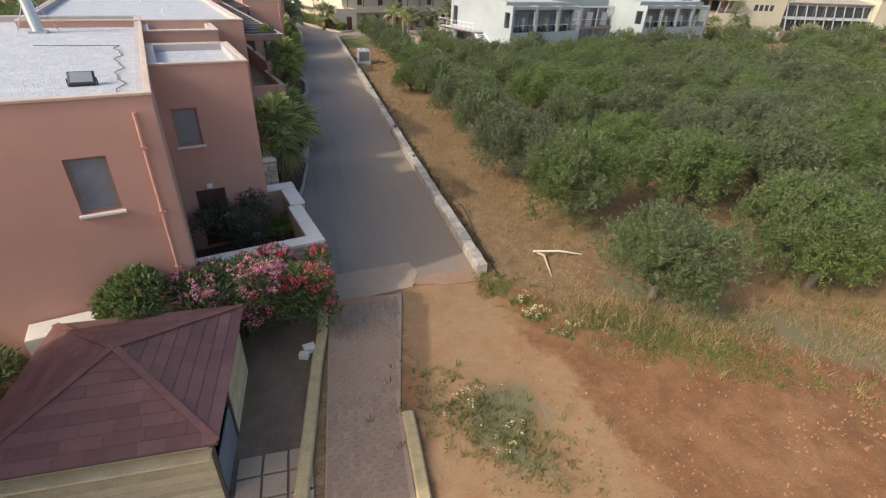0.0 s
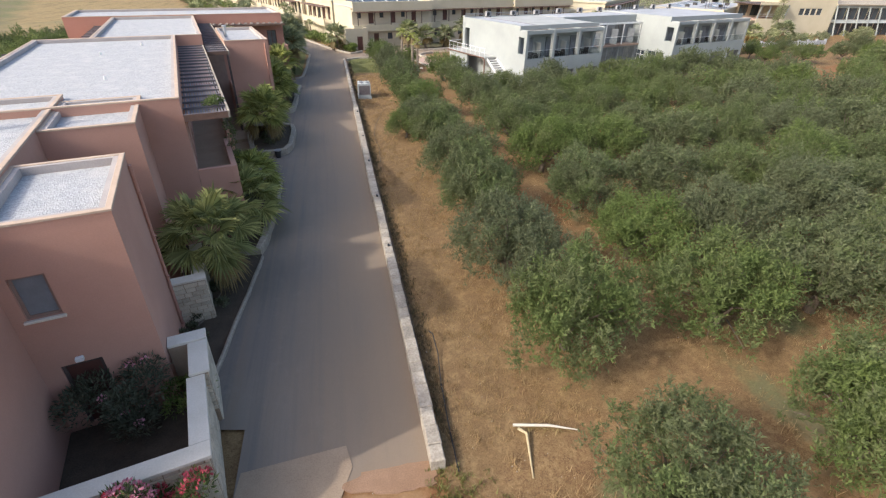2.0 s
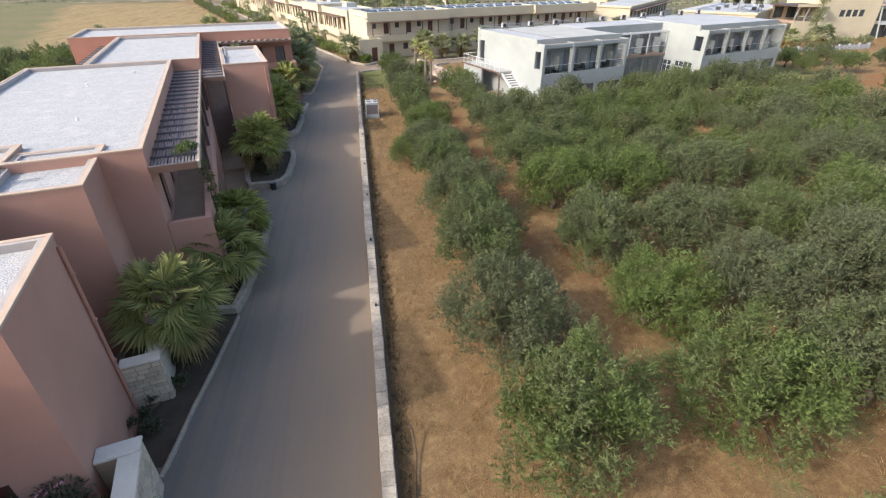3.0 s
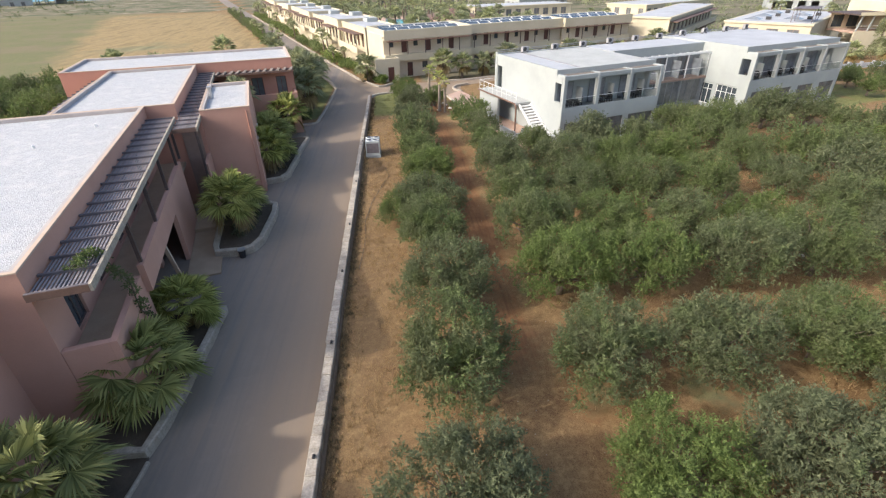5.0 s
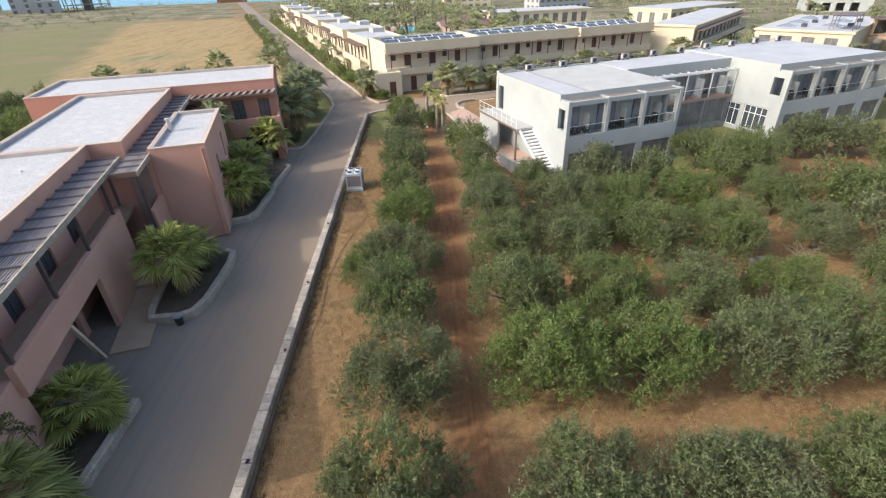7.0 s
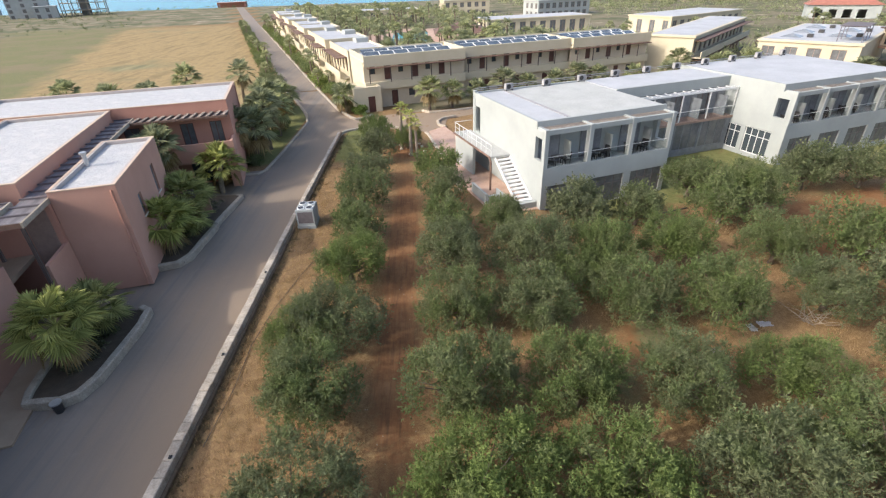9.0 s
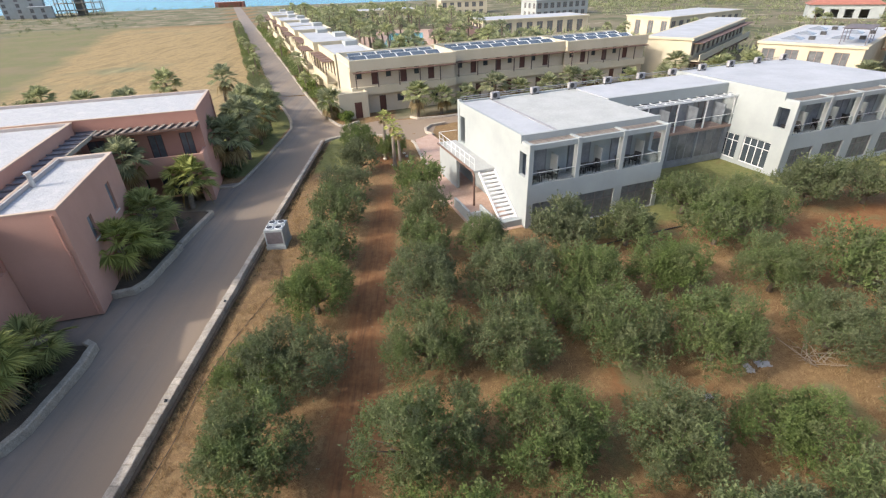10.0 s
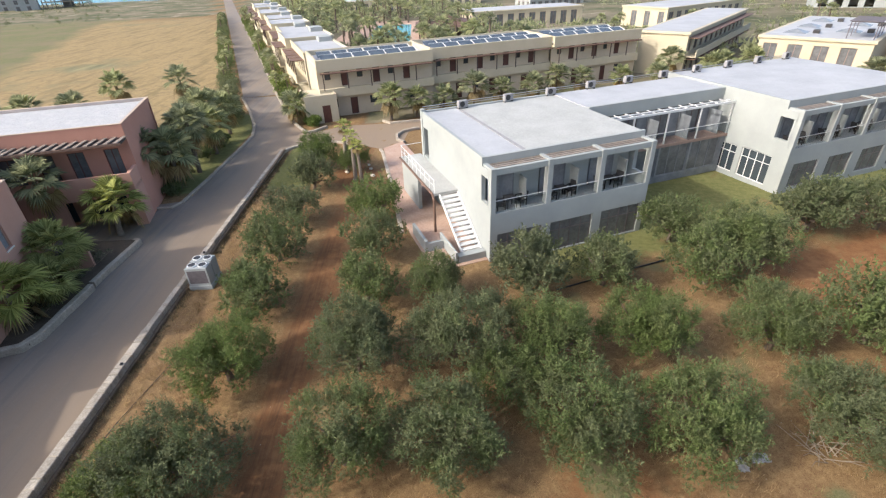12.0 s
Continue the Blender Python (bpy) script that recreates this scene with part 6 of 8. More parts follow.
def olive_parts(seed, leaves, length, width):
    """One olive: a short forked trunk and a dense ragged crown of many small lobes that hangs low."""
    rng = np.random.default_rng(seed)
    g = Geo()
    centres, radii = [], []
    lean = rng.normal(scale=0.08, size=2)
    fork = (lean[0], lean[1], 0.6)
    g.tube([(0, 0, -0.15), (lean[0] * 0.4, lean[1] * 0.4, 0.25), fork], [0.20, 0.15, 0.13], 9)
    limbs = 7
    for k in range(limbs):
        a = 2 * math.pi * (k + 0.5 * rng.random()) / limbs
        r = rng.uniform(0.7, 1.15)
        tip = np.array([math.cos(a) * r, math.sin(a) * r, rng.uniform(1.0, 1.8)])
        mid = (np.array(fork) + tip) / 2 + np.array([0, 0, -0.1])
        g.tube([fork, tuple(mid), tuple(tip)], [0.085, 0.06, 0.025], 6)
    wide = rng.uniform(0.88, 1.16, size=2)
    bulge = rng.normal(size=(5, 3))
    bulge /= np.linalg.norm(bulge, axis=1)[:, None]
    count = 48
    for k in range(count):
        z = 1.0 - 1.5 * (k + 0.5) / count
        a = 2.39996 * k + rng.uniform(-0.5, 0.5)
        rr = math.sqrt(max(0.0, 1 - min(1.0, abs(z)) ** 2))
        d = np.array([math.cos(a) * rr, math.sin(a) * rr, z])
        out = rng.uniform(0.6, 0.96) + 0.62 * max(0.0, float(np.max(bulge @ d)) - 0.55)
        c = np.array([d[0] * 1.86 * wide[0] * out, d[1] * 1.86 * wide[1] * out, 1.42 + z * 1.16 * out])
        if c[2] < 0.45:
            c[2] = 0.45 + 0.25 * rng.random()
        centres.append(c)
        s = rng.uniform(0.24, 0.46)
        radii.append((s, s, s * rng.uniform(1.1, 1.8)))
        if k % 3 == 0:
            g.tube([tuple(c * 0.35 + np.array([0, 0, 0.55])), tuple(c)], [0.03, 0.008], 4)
    inner, inner_r = [], []
    for k in range(12):
        a, r = rng.uniform(0, 6.28), rng.uniform(0.0, 0.95)
        inner.append(np.array([math.cos(a) * r, math.sin(a) * r, rng.uniform(0.8, 1.75)]))
        inner_r.append((0.5, 0.5, 0.5))
    core = leaf_cloud(rng, inner, inner_r, leaves // 12, length * 1.9, width * 1.9, 0.3, 0.2)
    v = np.concatenate([slivers(core), shoots(rng, centres, radii, leaves - leaves // 12, length, width)])
    return g.mesh("trunk", BARK, True), tris_mesh("crown", v, OLIVE_LEAF)


OLIVES = [olive_parts(11 + k, 18000, 0.143, 0.05) for k in range(7)]
OLIVES_FAR = [olive_parts(41 + k, 6200, 0.2, 0.098) for k in range(4)]


def olive(x, y, size, variant, far=False, label="grey-green olive tree with a dense ragged crown"):
    kinds = OLIVES_FAR if far else OLIVES
    tr, cr = kinds[variant % len(kinds)]
    t = thing("olive_tree", label, "tree", Matrix.Translation((x, y, ground_z(y))) @ pose(0, 0, 0, 0, 0, random.uniform(0, 360)) @ Matrix.Diagonal((size, size, size * random.uniform(0.98, 1.18), 1)), "olive grove")
    part("trunk", tr, None, t)
    part("crown", cr, None, t)


COLS = [5.25, 11.3, 15.8, 20.4, 25.0, 30.8, 35.4, 40.2, 45.2, 50.2, 55.2, 60.2, 65.2, 70.2, 75.2, 80.2]
ROWY = [-1.8, 3.8, 9.0, 14.5, 20.3, 25.0, 30.3, 35.4, 40.8, 45.6, 51.2, 57.5]
MISSING = {(5.25, -1.8), (35.4, 40.8), (15.8, 40.8)}
tree_no = 0
for cx in COLS:
    for ry in ROWY:
        x, y = cx + random.uniform(-0.25, 0.25), ry + random.uniform(-0.25, 0.25)
        du, dv = (x - 18.8) * 0.951 + (y - 44.2) * 0.309, -(x - 18.8) * 0.309 + (y - 44.2) * 0.951
        if (cx, ry) in MISSING or dv > -1.9 and du > -4.0 and y > 30 or du > 48 and dv > -8:
            continue
        if cx == 11.3 and ry > 52 or cx > 12 and y > 44 + 0.3 * (x - 18):
            continue
        if y < -0.62 * x + 1.0 + (4.5 if x < 8 else 0):
            continue
        if cx > 33 and ry > 33 and (cx > 42 or ry > 40) and random.random() < 0.7:
            continue
        tree_no += 1
        olive(x, y, random.uniform(1.1, 1.22) if cx < 6 and ry < 17 else random.uniform(1.0, 1.12) if cx < 6 and ry < 38 else random.uniform(0.84, 0.95) if cx < 12 and ry > 38 else random.uniform(1.04, 1.24) if ry < 22 else random.uniform(0.92, 1.13), tree_no, cx > 31 or ry > 37)
for x, y, s in ((3.5, 29.3, 0.75), (15.3, 40.3, 0.85), (5.2, -2.7, 1.0), (11.4, -3.2, 1.05), (4.7, 63.1, 0.95), (8.2, 61.6, 0.75), (22.6, 12.2, 1.0), (18.2, 33.2, 0.8), (33.4, 41.8, 1.15)):
    tree_no += 1
    olive(x, y, s, tree_no)

for x, y in ((64, 58), (68.5, 57), (78, 54), (64.5, 63.5), (70.5, 63), (80, 58.5), (66, 68), (85, 53), (89, 58), (95, 60), (99, 66), (90, 66), (104, 62), (108, 69)):
    tree_no += 1
    olive(x + random.uniform(-0.8, 0.8), y + random.uniform(-0.8, 0.8), random.uniform(0.8, 1.1), tree_no, True, "grey-green olive tree in front of a cream hotel block")


for k in range(34):
    x, y = -31 - 4.6 * (k % 6) + random.uniform(-1.2, 1.2), 46 + 6.2 * (k // 6) + random.uniform(-1.5, 1.5)
    if x > -30 - 0.2 * (y - 50):
        continue
    olive(x, y, random.uniform(1.0, 1.3), k, True, "dense green tree of the thicket behind the terracotta houses")


def palm_parts(seed, height, leaves, reach, trunk_r, blades=18, dry=7, leaf=None, bark=None):
    """A fan palm: ringed fibrous trunk, stalked pleated fans, a skirt of drooping dry ones."""
    rng = np.random.default_rng(seed)
    g = Geo()
    n = max(6, int(height / 0.22))
    bend = rng.normal(scale=0.06, size=2)
    pts = [(bend[0] * (k / n) ** 2 * height, bend[1] * (k / n) ** 2 * height, -0.1 + (height + 0.1) * k / n) for k in range(n + 1)]
    rad = [trunk_r * (1.25 - 0.35 * k / n) * (1.0 + 0.1 * (k % 2)) for k in range(n + 1)]
    g.tube(pts, rad, 11)
    top = np.array(pts[-1])

    def fans(count, lo, hi, ln, droop=1.0):
        out = []
        for k in range(count):
            az = 2.399 * k + rng.uniform(-0.35, 0.35)
            el = math.radians(lo + (hi - lo) * (k + rng.random()) / count)
            d = np.array([math.cos(az) * math.cos(el), math.sin(az) * math.cos(el), math.sin(el)])
            side = np.array([-math.sin(az), math.cos(az), 0.0])
            stalk = ln * rng.uniform(0.42, 0.62)
            knee = top + d * stalk * 0.55
            hub = top + d * stalk + np.array([0, 0, -0.14 * stalk])
            w = 0.024
            out += [top + side * w, knee + side * w, knee - side * w, top - side * w]
            out += [knee + side * w, hub + side * w * 0.7, hub - side * w * 0.7, knee - side * w]
            # the fan bends down at its stalk, is cupped and rolled a little, and its fingers hang at the tips
            ax = d + np.array([0, 0, -0.45 * droop])
            ax /= np.linalg.norm(ax)
            roll = rng.uniform(-0.45, 0.45)
            nor = np.cross(ax, side)
            sd = side * math.cos(roll) + nor * math.sin(roll)
            nor = np.cross(ax, sd)
            fr = ln * rng.uniform(0.42, 0.52)

            def at(a, r, lift, fall):
                q = ax * math.cos(a) + sd * math.sin(a) + nor * (0.22 * abs(math.sin(a)))
                return hub + q * r + nor * lift + np.array([0, 0, -fall])
            span = math.radians(rng.uniform(105, 122))
            step = 2 * span / blades
            for b in range(blades):
                a0 = -span + b * step
                am = a0 + step / 2
                L = fr * (1.0 - 0.28 * (abs(am) / span) ** 2) * rng.uniform(0.9, 1.06)
                e0, e1 = at(a0, L * 0.62, -0.02 * L, 0.03 * L), at(a0 + step, L * 0.62, -0.02 * L, 0.03 * L)
                mid = at(am, L * 0.5, 0.03 * L, 0.0)
                tip = at(am + rng.uniform(-0.06, 0.06), L, 0.0, L * droop * rng.uniform(0.16, 0.42))
                out += [hub, e0, tip, mid]
                out += [hub, mid, tip, e1]
        return np.array(out)
    green = fans(leaves, -12, 80, reach, 0.75)
    old = fans(dry, -66, -35, reach * 0.85, 1.6) if dry else None
    return g.mesh("trunk", bark or PALM_BARK), quads_mesh("crown", green, leaf or PALM_LEAF), (quads_mesh("dry_skirt", old, DRY_LEAF) if dry else None)


PALM_BIG = [palm_parts(3 + k, h, 30, 2.7, 0.2, 26, 4) for k, h in enumerate((2.7, 1.5, 2.2))]
PALM_TALL = [palm_parts(23 + k, h, 24, 2.1, 0.15, 18, 6, TALL_LEAF, BARK) for k, h in enumerate((3.9, 4.8, 3.3))]
PALM_FAR = [palm_parts(33 + k, h, 18, 1.9, 0.17, 9, 0, TALL_LEAF, BARK) for k, h in enumerate((4.2, 5.4))]
PALM_MID = [palm_parts(63 + k, h, 26, 2.3, 0.17, 16, 6, TALL_LEAF, BARK) for k, h in enumerate((2.1, 2.9, 2.5))]
PALM_SLIM = [palm_parts(51, 4.3, 14, 0.95, 0.15, 12, 5)]


def palm(kinds, k, x, y, z, s=1.0, label="fan palm with stiff green fronds and a fibrous trunk", group=""):
    tr, cr, dr = kinds[k % len(kinds)]
    t = thing("palm_tree", label, "palm tree", Matrix.Translation((x, y, z)) @ pose(0, 0, 0, 0, 0, random.uniform(0, 360)) @ Matrix.Diagonal((s, s, s, 1)), group)
    part("trunk", tr, None, t)
    part("crown", cr, None, t)
    if dr:
        part("dry_skirt", dr, None, t, "brown hanging dry fronds")


LANE_PALMS = [(0, -6.85, 10.6, 0.14, 0.88), (1, -6.8, 15.5, 0.3, 0.9), (1, -6.9, 20.0, 0.3, 0.7), (0, -6.75, 29.4, 0.32, 0.86), (1, -7.3, 31.9, 0.32, 0.72),
              (2, -7.35, 40.2, 0.3, 0.92), (1, -6.9, 42.4, 0.3, 0.72), (2, -7.9, 44.6, 0.3, 0.86), (0, -7.7, 50.6, 0.0, 0.9)]
for k, x, y, z, s in LANE_PALMS:
    palm(PALM_BIG, k, x, y, z, s, "broad fan palm with stiff green fronds in a kerbed bed", "lane palms")
for k, (x, y) in enumerate([(-8.2, 57.6), (-7.2, 59.6), (-8.8, 61.5), (-7.0, 63.5), (-8.6, 66.0), (-7.4, 69.0), (-9.0, 72.0), (-8.2, 76.0), (-10.4, 79.0), (-9.9, 74.0)]):
    palm(PALM_TALL if k % 3 == 0 else PALM_MID, k, x, y, -0.3, random.uniform(1.0, 1.25), "fan palm with drooping fronds on the lawn beside the lane", "lawn palms")
palm(PALM_TALL, 0, -12.0, 50.6, 0.0, 1.12, "fan palm in the yard between terracotta houses", "lane palms")
for k, (x, y) in enumerate([(-35.5, 76.0), (-29.2, 74.2), (-25.1, 76.0), (-20.9, 79.0), (-14.9, 80.5)]):
    palm(PALM_TALL, k + (k % 2), x, y, -0.3, random.uniform(1.05, 1.2), "fan palm rising behind a terracotta house", "palms behind the house")
for k, (x, y) in enumerate([(-0.6, 79.4), (11.0, 78.4), (14.2, 79.4), (17.6, 80.6), (21.8, 81.9), (25.6, 83.2), (29.8, 84.6), (33.4, 85.8), (37.4, 87.0), (43.0, 87.9), (47.5, 85.5), (52.5, 82.0), (58.5, 86.0), (52.6, 93.4), (57.4, 90.4), (60.6, 93.2), (64.2, 91.4), (62.0, 84.5), (66.5, 82.0), (72.0, 79.0), (77.0, 76.5), (85.4, 78.0)]):
    palm(PALM_MID, k, x, y, -0.35, random.uniform(0.88, 1.1), "fan palm along the cream hotel front", "hotel palms")
palm(PALM_SLIM, 0, 7.6, 61.6, -0.25, 1.0, "slim young palm in a round stone bed", "island palms")
palm(PALM_SLIM, 0, 9.3, 58.3, -0.2, 0.82, "slim young palm in a round stone bed", "island palms")
palm(PALM_SLIM, 0, 8.7, 58.9, -0.2, 0.95, "slim young palm in a round stone bed", "island palms")
for k in range(95):
    a, b = random.random(), random.random()
    x, y = -22 + 60 * a - 20 * b, 112 + 150 * b
    if 0 < x < 14 and 145 < y < 190 or x < 9 - 0.405 * (y - 88.4) + 1.5 and y < 225 or 28 < x < 66 and 160 < y < 185:
        continue
    palm(PALM_FAR, k, x, y, ground_z(y), random.uniform(0.7, 1.15), "far palm in the hotel gardens", "garden palms")
for k in range(40):
    x, y = random.uniform(40, 120), random.uniform(108, 150)
    if 70 < x < 112 and y > 138:
        continue
    palm(PALM_FAR, k, x, y, ground_z(y), random.uniform(0.6, 1.0), "far palm in the hotel gardens", "garden palms")


def shrub_parts(seed, w, d, h, leaves, length, width, mat, name="foliage"):
    rng = np.random.default_rng(seed)
    cs, rs = [], []
    n = max(5, int(w * d * 3))
    for k in range(n):
        s = rng.uniform(0.28, 0.5) * min(1.2, h)
        cs.append(np.array([rng.uniform(-w / 2, w / 2) * 0.8, rng.uniform(-d / 2, d / 2) * 0.8, rng.uniform(0.18, 0.85) * h]))
        rs.append((s * 1.1, s * 1.1, s))
    return quads_mesh(name, leaf_cloud(rng, cs, rs, leaves, length, width, 0.5, 0.35), mat), cs, rs


def shrub(name, label, x, y, z, w, d, h, leaves, mat, seed, length=0.16, width=0.045, group="", flowers=()):
    t = thing(name, label, "shrub", pose(x, y, z), group)
    me, cs, rs = shrub_parts(seed, w, d, h, leaves, length, width, mat)
    part("foliage", me, None, t)
    rng = np.random.default_rng(seed + 5)
    for c in cs[::2]:
        part("branch", Geo().tube([(c[0] * 0.3, c[1] * 0.3, -0.05), (c[0] * 0.8, c[1] * 0.8, c[2] * 0.6), tuple(c)], [0.025, 0.018, 0.008], 5), BARK, t)
    for fmat, lo, hi, count in flowers:
        sel = [k for k, c in enumerate(cs) if lo <= c[0] <= hi]
        if not sel:
            continue
        fc, fr = [], []
        for j in range(count):
            k = sel[rng.integers(len(sel))]
            dd = rng.normal(size=3)
            dd[2] = abs(dd[2]) + 0.3
            dd /= np.linalg.norm(dd)
            fc.append(cs[k] + dd * np.array(rs[k]) * 1.05)
            fr.append((0.10, 0.10, 0.07))
        part("blossom", quads_mesh("blossom", leaf_cloud(rng, fc, fr, count * 16, 0.075, 0.06, 0.4, 0.5), fmat), None, t)
    return t


shrub("oleander", "oleander bush with pink blossoms against a terracotta wall", -8.05, -1.6, 0.15, 3.3, 2.5, 2.55, 13000, BUSH_LEAF, 5, 0.17, 0.05, flowers=[(PINK_FLOWER, -1.6, 1.6, 380), (RED_FLOWER, 0.8, 1.6, 12)])
shrub("oleander", "oleander bush with dark red blossoms", -6.25, -1.1, 0.15, 1.9, 2.4, 2.35, 8500, BUSH_LEAF, 6, 0.17, 0.05, flowers=[(RED_FLOWER, -1.0, 1.0, 240)])
shrub("hedge_bush", "round bright green bush beside a terracotta wall", -10.45, -2.35, 0.15, 2.5, 1.1, 2.7, 8000, BUSH_LEAF, 7, 0.15, 0.06)
shrub("hedge_bush", "green bush behind the hut", -13.7, -3.3, 0.2, 3.0, 2.2, 2.0, 6000, BUSH_LEAF, 8, 0.16, 0.05)
shrub("lavender_shrub", "dark violet-green shrub in a stone planter", -8.35, 2.9, 0.6, 2.1, 2.0, 1.75, 5200, DARK_LEAF, 9, 0.15, 0.04, flowers=[(PINK_FLOWER, -1, 1, 6)])
shrub("hedge_bush", "low green plants in a stone planter", -6.8, 3.2, 0.6, 1.2, 2.0, 0.7, 1400, BUSH_LEAF, 10, 0.13, 0.04)
for k, (x, y, w, d, h) in enumerate([(-7.3, 8.2, 1.3, 4.0, 0.35), (-7.6, 16.5, 2.2, 6.5, 0.5), (-6.8, 30.0, 1.8, 5.0, 0.35), (-7.0, 43.5, 1.6, 9.0, 0.5), (-9.0, 45.2, 1.6, 5.0, 0.7), (-7.6, 12.0, 1.6, 1.4, 0.5)]):
    shrub("ground_cover", "low dark ground cover in a palm bed", x, y, 0.25, w, d, h, 2200, DARK_LEAF, 60 + k, 0.15, 0.05, "bed plants")
def bush_row(label, rows, group, mat):
    """Clumps of one hedge each, placed along the lane."""
    for k, (x, y, w, d, h, turn) in enumerate(rows):
        t = shrub("hedge", label, x, y, ground_z(y), w, d, h, 2600, mat, 80 + int(abs(x * 3 + y)), 0.3, 0.13, group)
        t.matrix_basis = pose(x, y, ground_z(y) - 0.05, 0, 0, turn)


bush_row("dense green hedge along the lane", [(-1.0, 82.5, 2.2, 8, 1.4, 22), (-4.2, 90.5, 2.4, 8, 1.5, 22), (1.4, 77.6, 1.6, 1.8, 1.0, 0)] +
         [(-6.4 - 0.355 * (y - 95.5), y, 2.4, 12, random.uniform(1.5, 2.3), 19.5) for y in range(100, 226, 14)], "lane hedges", BUSH_LEAF)
bush_row("rough green scrub at the edge of the stubble field", [(-10.2, 83, 2.4, 8, 1.6, 22)] + [(-14.3 - 0.355 * (y - 94.5), y, 3.0, 13, random.uniform(1.6, 3.2), 19.5) for y in range(93, 240, 13)] +
         [(-7.6, 60, 2.0, 6, 0.7, 0), (-8.0, 70, 2, 8, 0.8, 0), (-30, 62, 16, 5, 1.6, 0), (-32, 30, 8, 14, 2.2, 0)], "field scrub", OLIVE_LEAF)
for k in range(30):
    y = random.uniform(86, 230)
    x = (-14.4 if k % 3 == 0 else -6.2) - 0.355 * (y - 95) + random.uniform(-0.8, 0.8)
    palm(PALM_FAR, k, x, y, ground_z(y), random.uniform(0.5, 0.85), "palm in the hedge along the far lane", "far lane palms")
for k in range(120):
    a, b = random.random(), random.random() ** 1.3
    y = 106 + 150 * b
    x = 8.5 - 0.355 * (y - 95.5) + a * (24 + 26 * b)
    if -1 < x < 15 and 145 < y < 190 or 26 < x < 66 and 160 < y < 186 or -20 < x < 14 and 228 < y < 248 or 14 < x < 30 and 150 < y < 166:
        continue
    palm(PALM_FAR, k, x, y, ground_z(y), random.uniform(0.8, 1.25), "far palm in the dense hotel garden", "garden palms")


def scrub(name, label, category, spots, mat, seed):
    """Far bushes too small to tell apart: ragged clumps of coarse leaves."""
    rng = np.random.default_rng(seed)
    out = []
    for x, y, s in spots:
        cs = [np.array([x + rng.normal() * s * 0.5, y + rng.normal() * s * 0.5, ground_z(y) + s * rng.uniform(0.25, 0.6)]) for _ in range(4)]
        out.append(leaf_cloud(rng, cs, [(s * 0.6, s * 0.6, s * 0.5)] * 4, 34, s * 0.42, s * 0.26, 0.4, 0.3))
    tagged(part(name, tris_mesh(name, slivers(np.concatenate(out)), mat), None), label, category, "", "stuff")


for k in range(11):
    shrub("garden_shrub", "rounded green shrub in the garden before the hotel terrace", 76 + 4.0 * k + random.uniform(-1.4, 1.4), 82.5 + random.uniform(-3.5, 3), -0.45, random.uniform(2.2, 4.0), random.uniform(1.8, 2.8), random.uniform(1.2, 2.6), 900, TALL_LEAF, 210 + k, 0.34, 0.13, "terrace garden")
for k in range(9):
    shrub("garden_shrub", "low green shrub on bare earth below the garden wall", 73 + 5.2 * k + random.uniform(-2, 2), 68.0 + random.uniform(-3.5, 3.5), -0.45, random.uniform(2.0, 4.0), random.uniform(1.6, 2.8), random.uniform(0.5, 1.15), 800, BUSH_LEAF if k % 3 == 0 else OLIVE_LEAF, 230 + k, 0.32, 0.12, "terrace garden")


def narrow_tree(x, y, z, height, seed):
    """A tall slim tree: one stem clothed from low down in short drooping sprays."""
    t = thing("tree", "tall slim grey-green tree before the hotel terrace", "tree", pose(x, y, z))
    part("trunk", Geo().tube([(0, 0, -0.1), (0.08, 0.03, height * 0.5), (0, 0, height * 0.95)], [0.2, 0.13, 0.03], 8), BARK, t)
    rng = np.random.default_rng(seed)
    cs, rd = [], []
    for k in range(40):
        f = rng.uniform(0.08, 1.0)
        r = 1.25 * (1.05 - f) ** 0.45
        a = rng.uniform(0, 6.283)
        cs.append(np.array([math.cos(a) * r * 0.6, math.sin(a) * r * 0.6, f * height]))
        rd.append((0.55, 0.55, 0.8))
    part("crown", quads_mesh("crown", leaf_cloud(rng, cs, rd, 3200, 0.36, 0.11, 0.5, 0.3), TALL_LEAF), None, t)


narrow_tree(91.5, 86.2, -0.45, 9.5, 250)


rs = random.Random(31)
spots = []
for k in range(900):
    y = rs.uniform(102, 330)
    spots.append((9 - 0.355 * (y - 95.5) + rs.uniform(0, 75), y, rs.uniform(1.2, 3.2)))
for k in range(500):
    spots.append((rs.uniform(85, 240), rs.uniform(125, 300), rs.uniform(0.8, 2.4)))
for k in range(700):
    row_y = 262 + 9 * rs.randint(0, 18)
    spots.append((rs.uniform(60, 330), row_y + rs.gauss(0, 1.0), rs.uniform(1.8, 3.4)))
spots = [p for p in spots if not (-9 < p[0] < 27 and 137 < p[1] < 201 or 26 < p[0] < 66 and 160 < p[1] < 186 or -20 < p[0] < 14 and 228 < p[1] < 248 or 76 < p[0] < 110 and 148 < p[1] < 185 or 138 < p[0] < 168 and 170 < p[1] < 200 or 55 < p[0] < 88 and 228 < p[1] < 256)]
scrub("garden_scrub", "dense dark green planting between far buildings", "shrubs", spots, TALL_LEAF, 71)
spots = [(rs.uniform(-330, -120), rs.uniform(220, 420), rs.uniform(0.5, 1.6)) for k in range(420)]
spots = [p for p in spots if p[0] + 0.75 * (p[1] - 240) < -95 and not (p[1] > 405 and p[0] < -230)]
spots += [(x, 395 + rs.uniform(0, 40), rs.uniform(0.5, 1.5)) for x in np.linspace(-230, -110, 60)]
scrub("field_scrub", "grey-green scrub at the edges of the far field", "shrubs", spots, OLIVE_LEAF, 72)
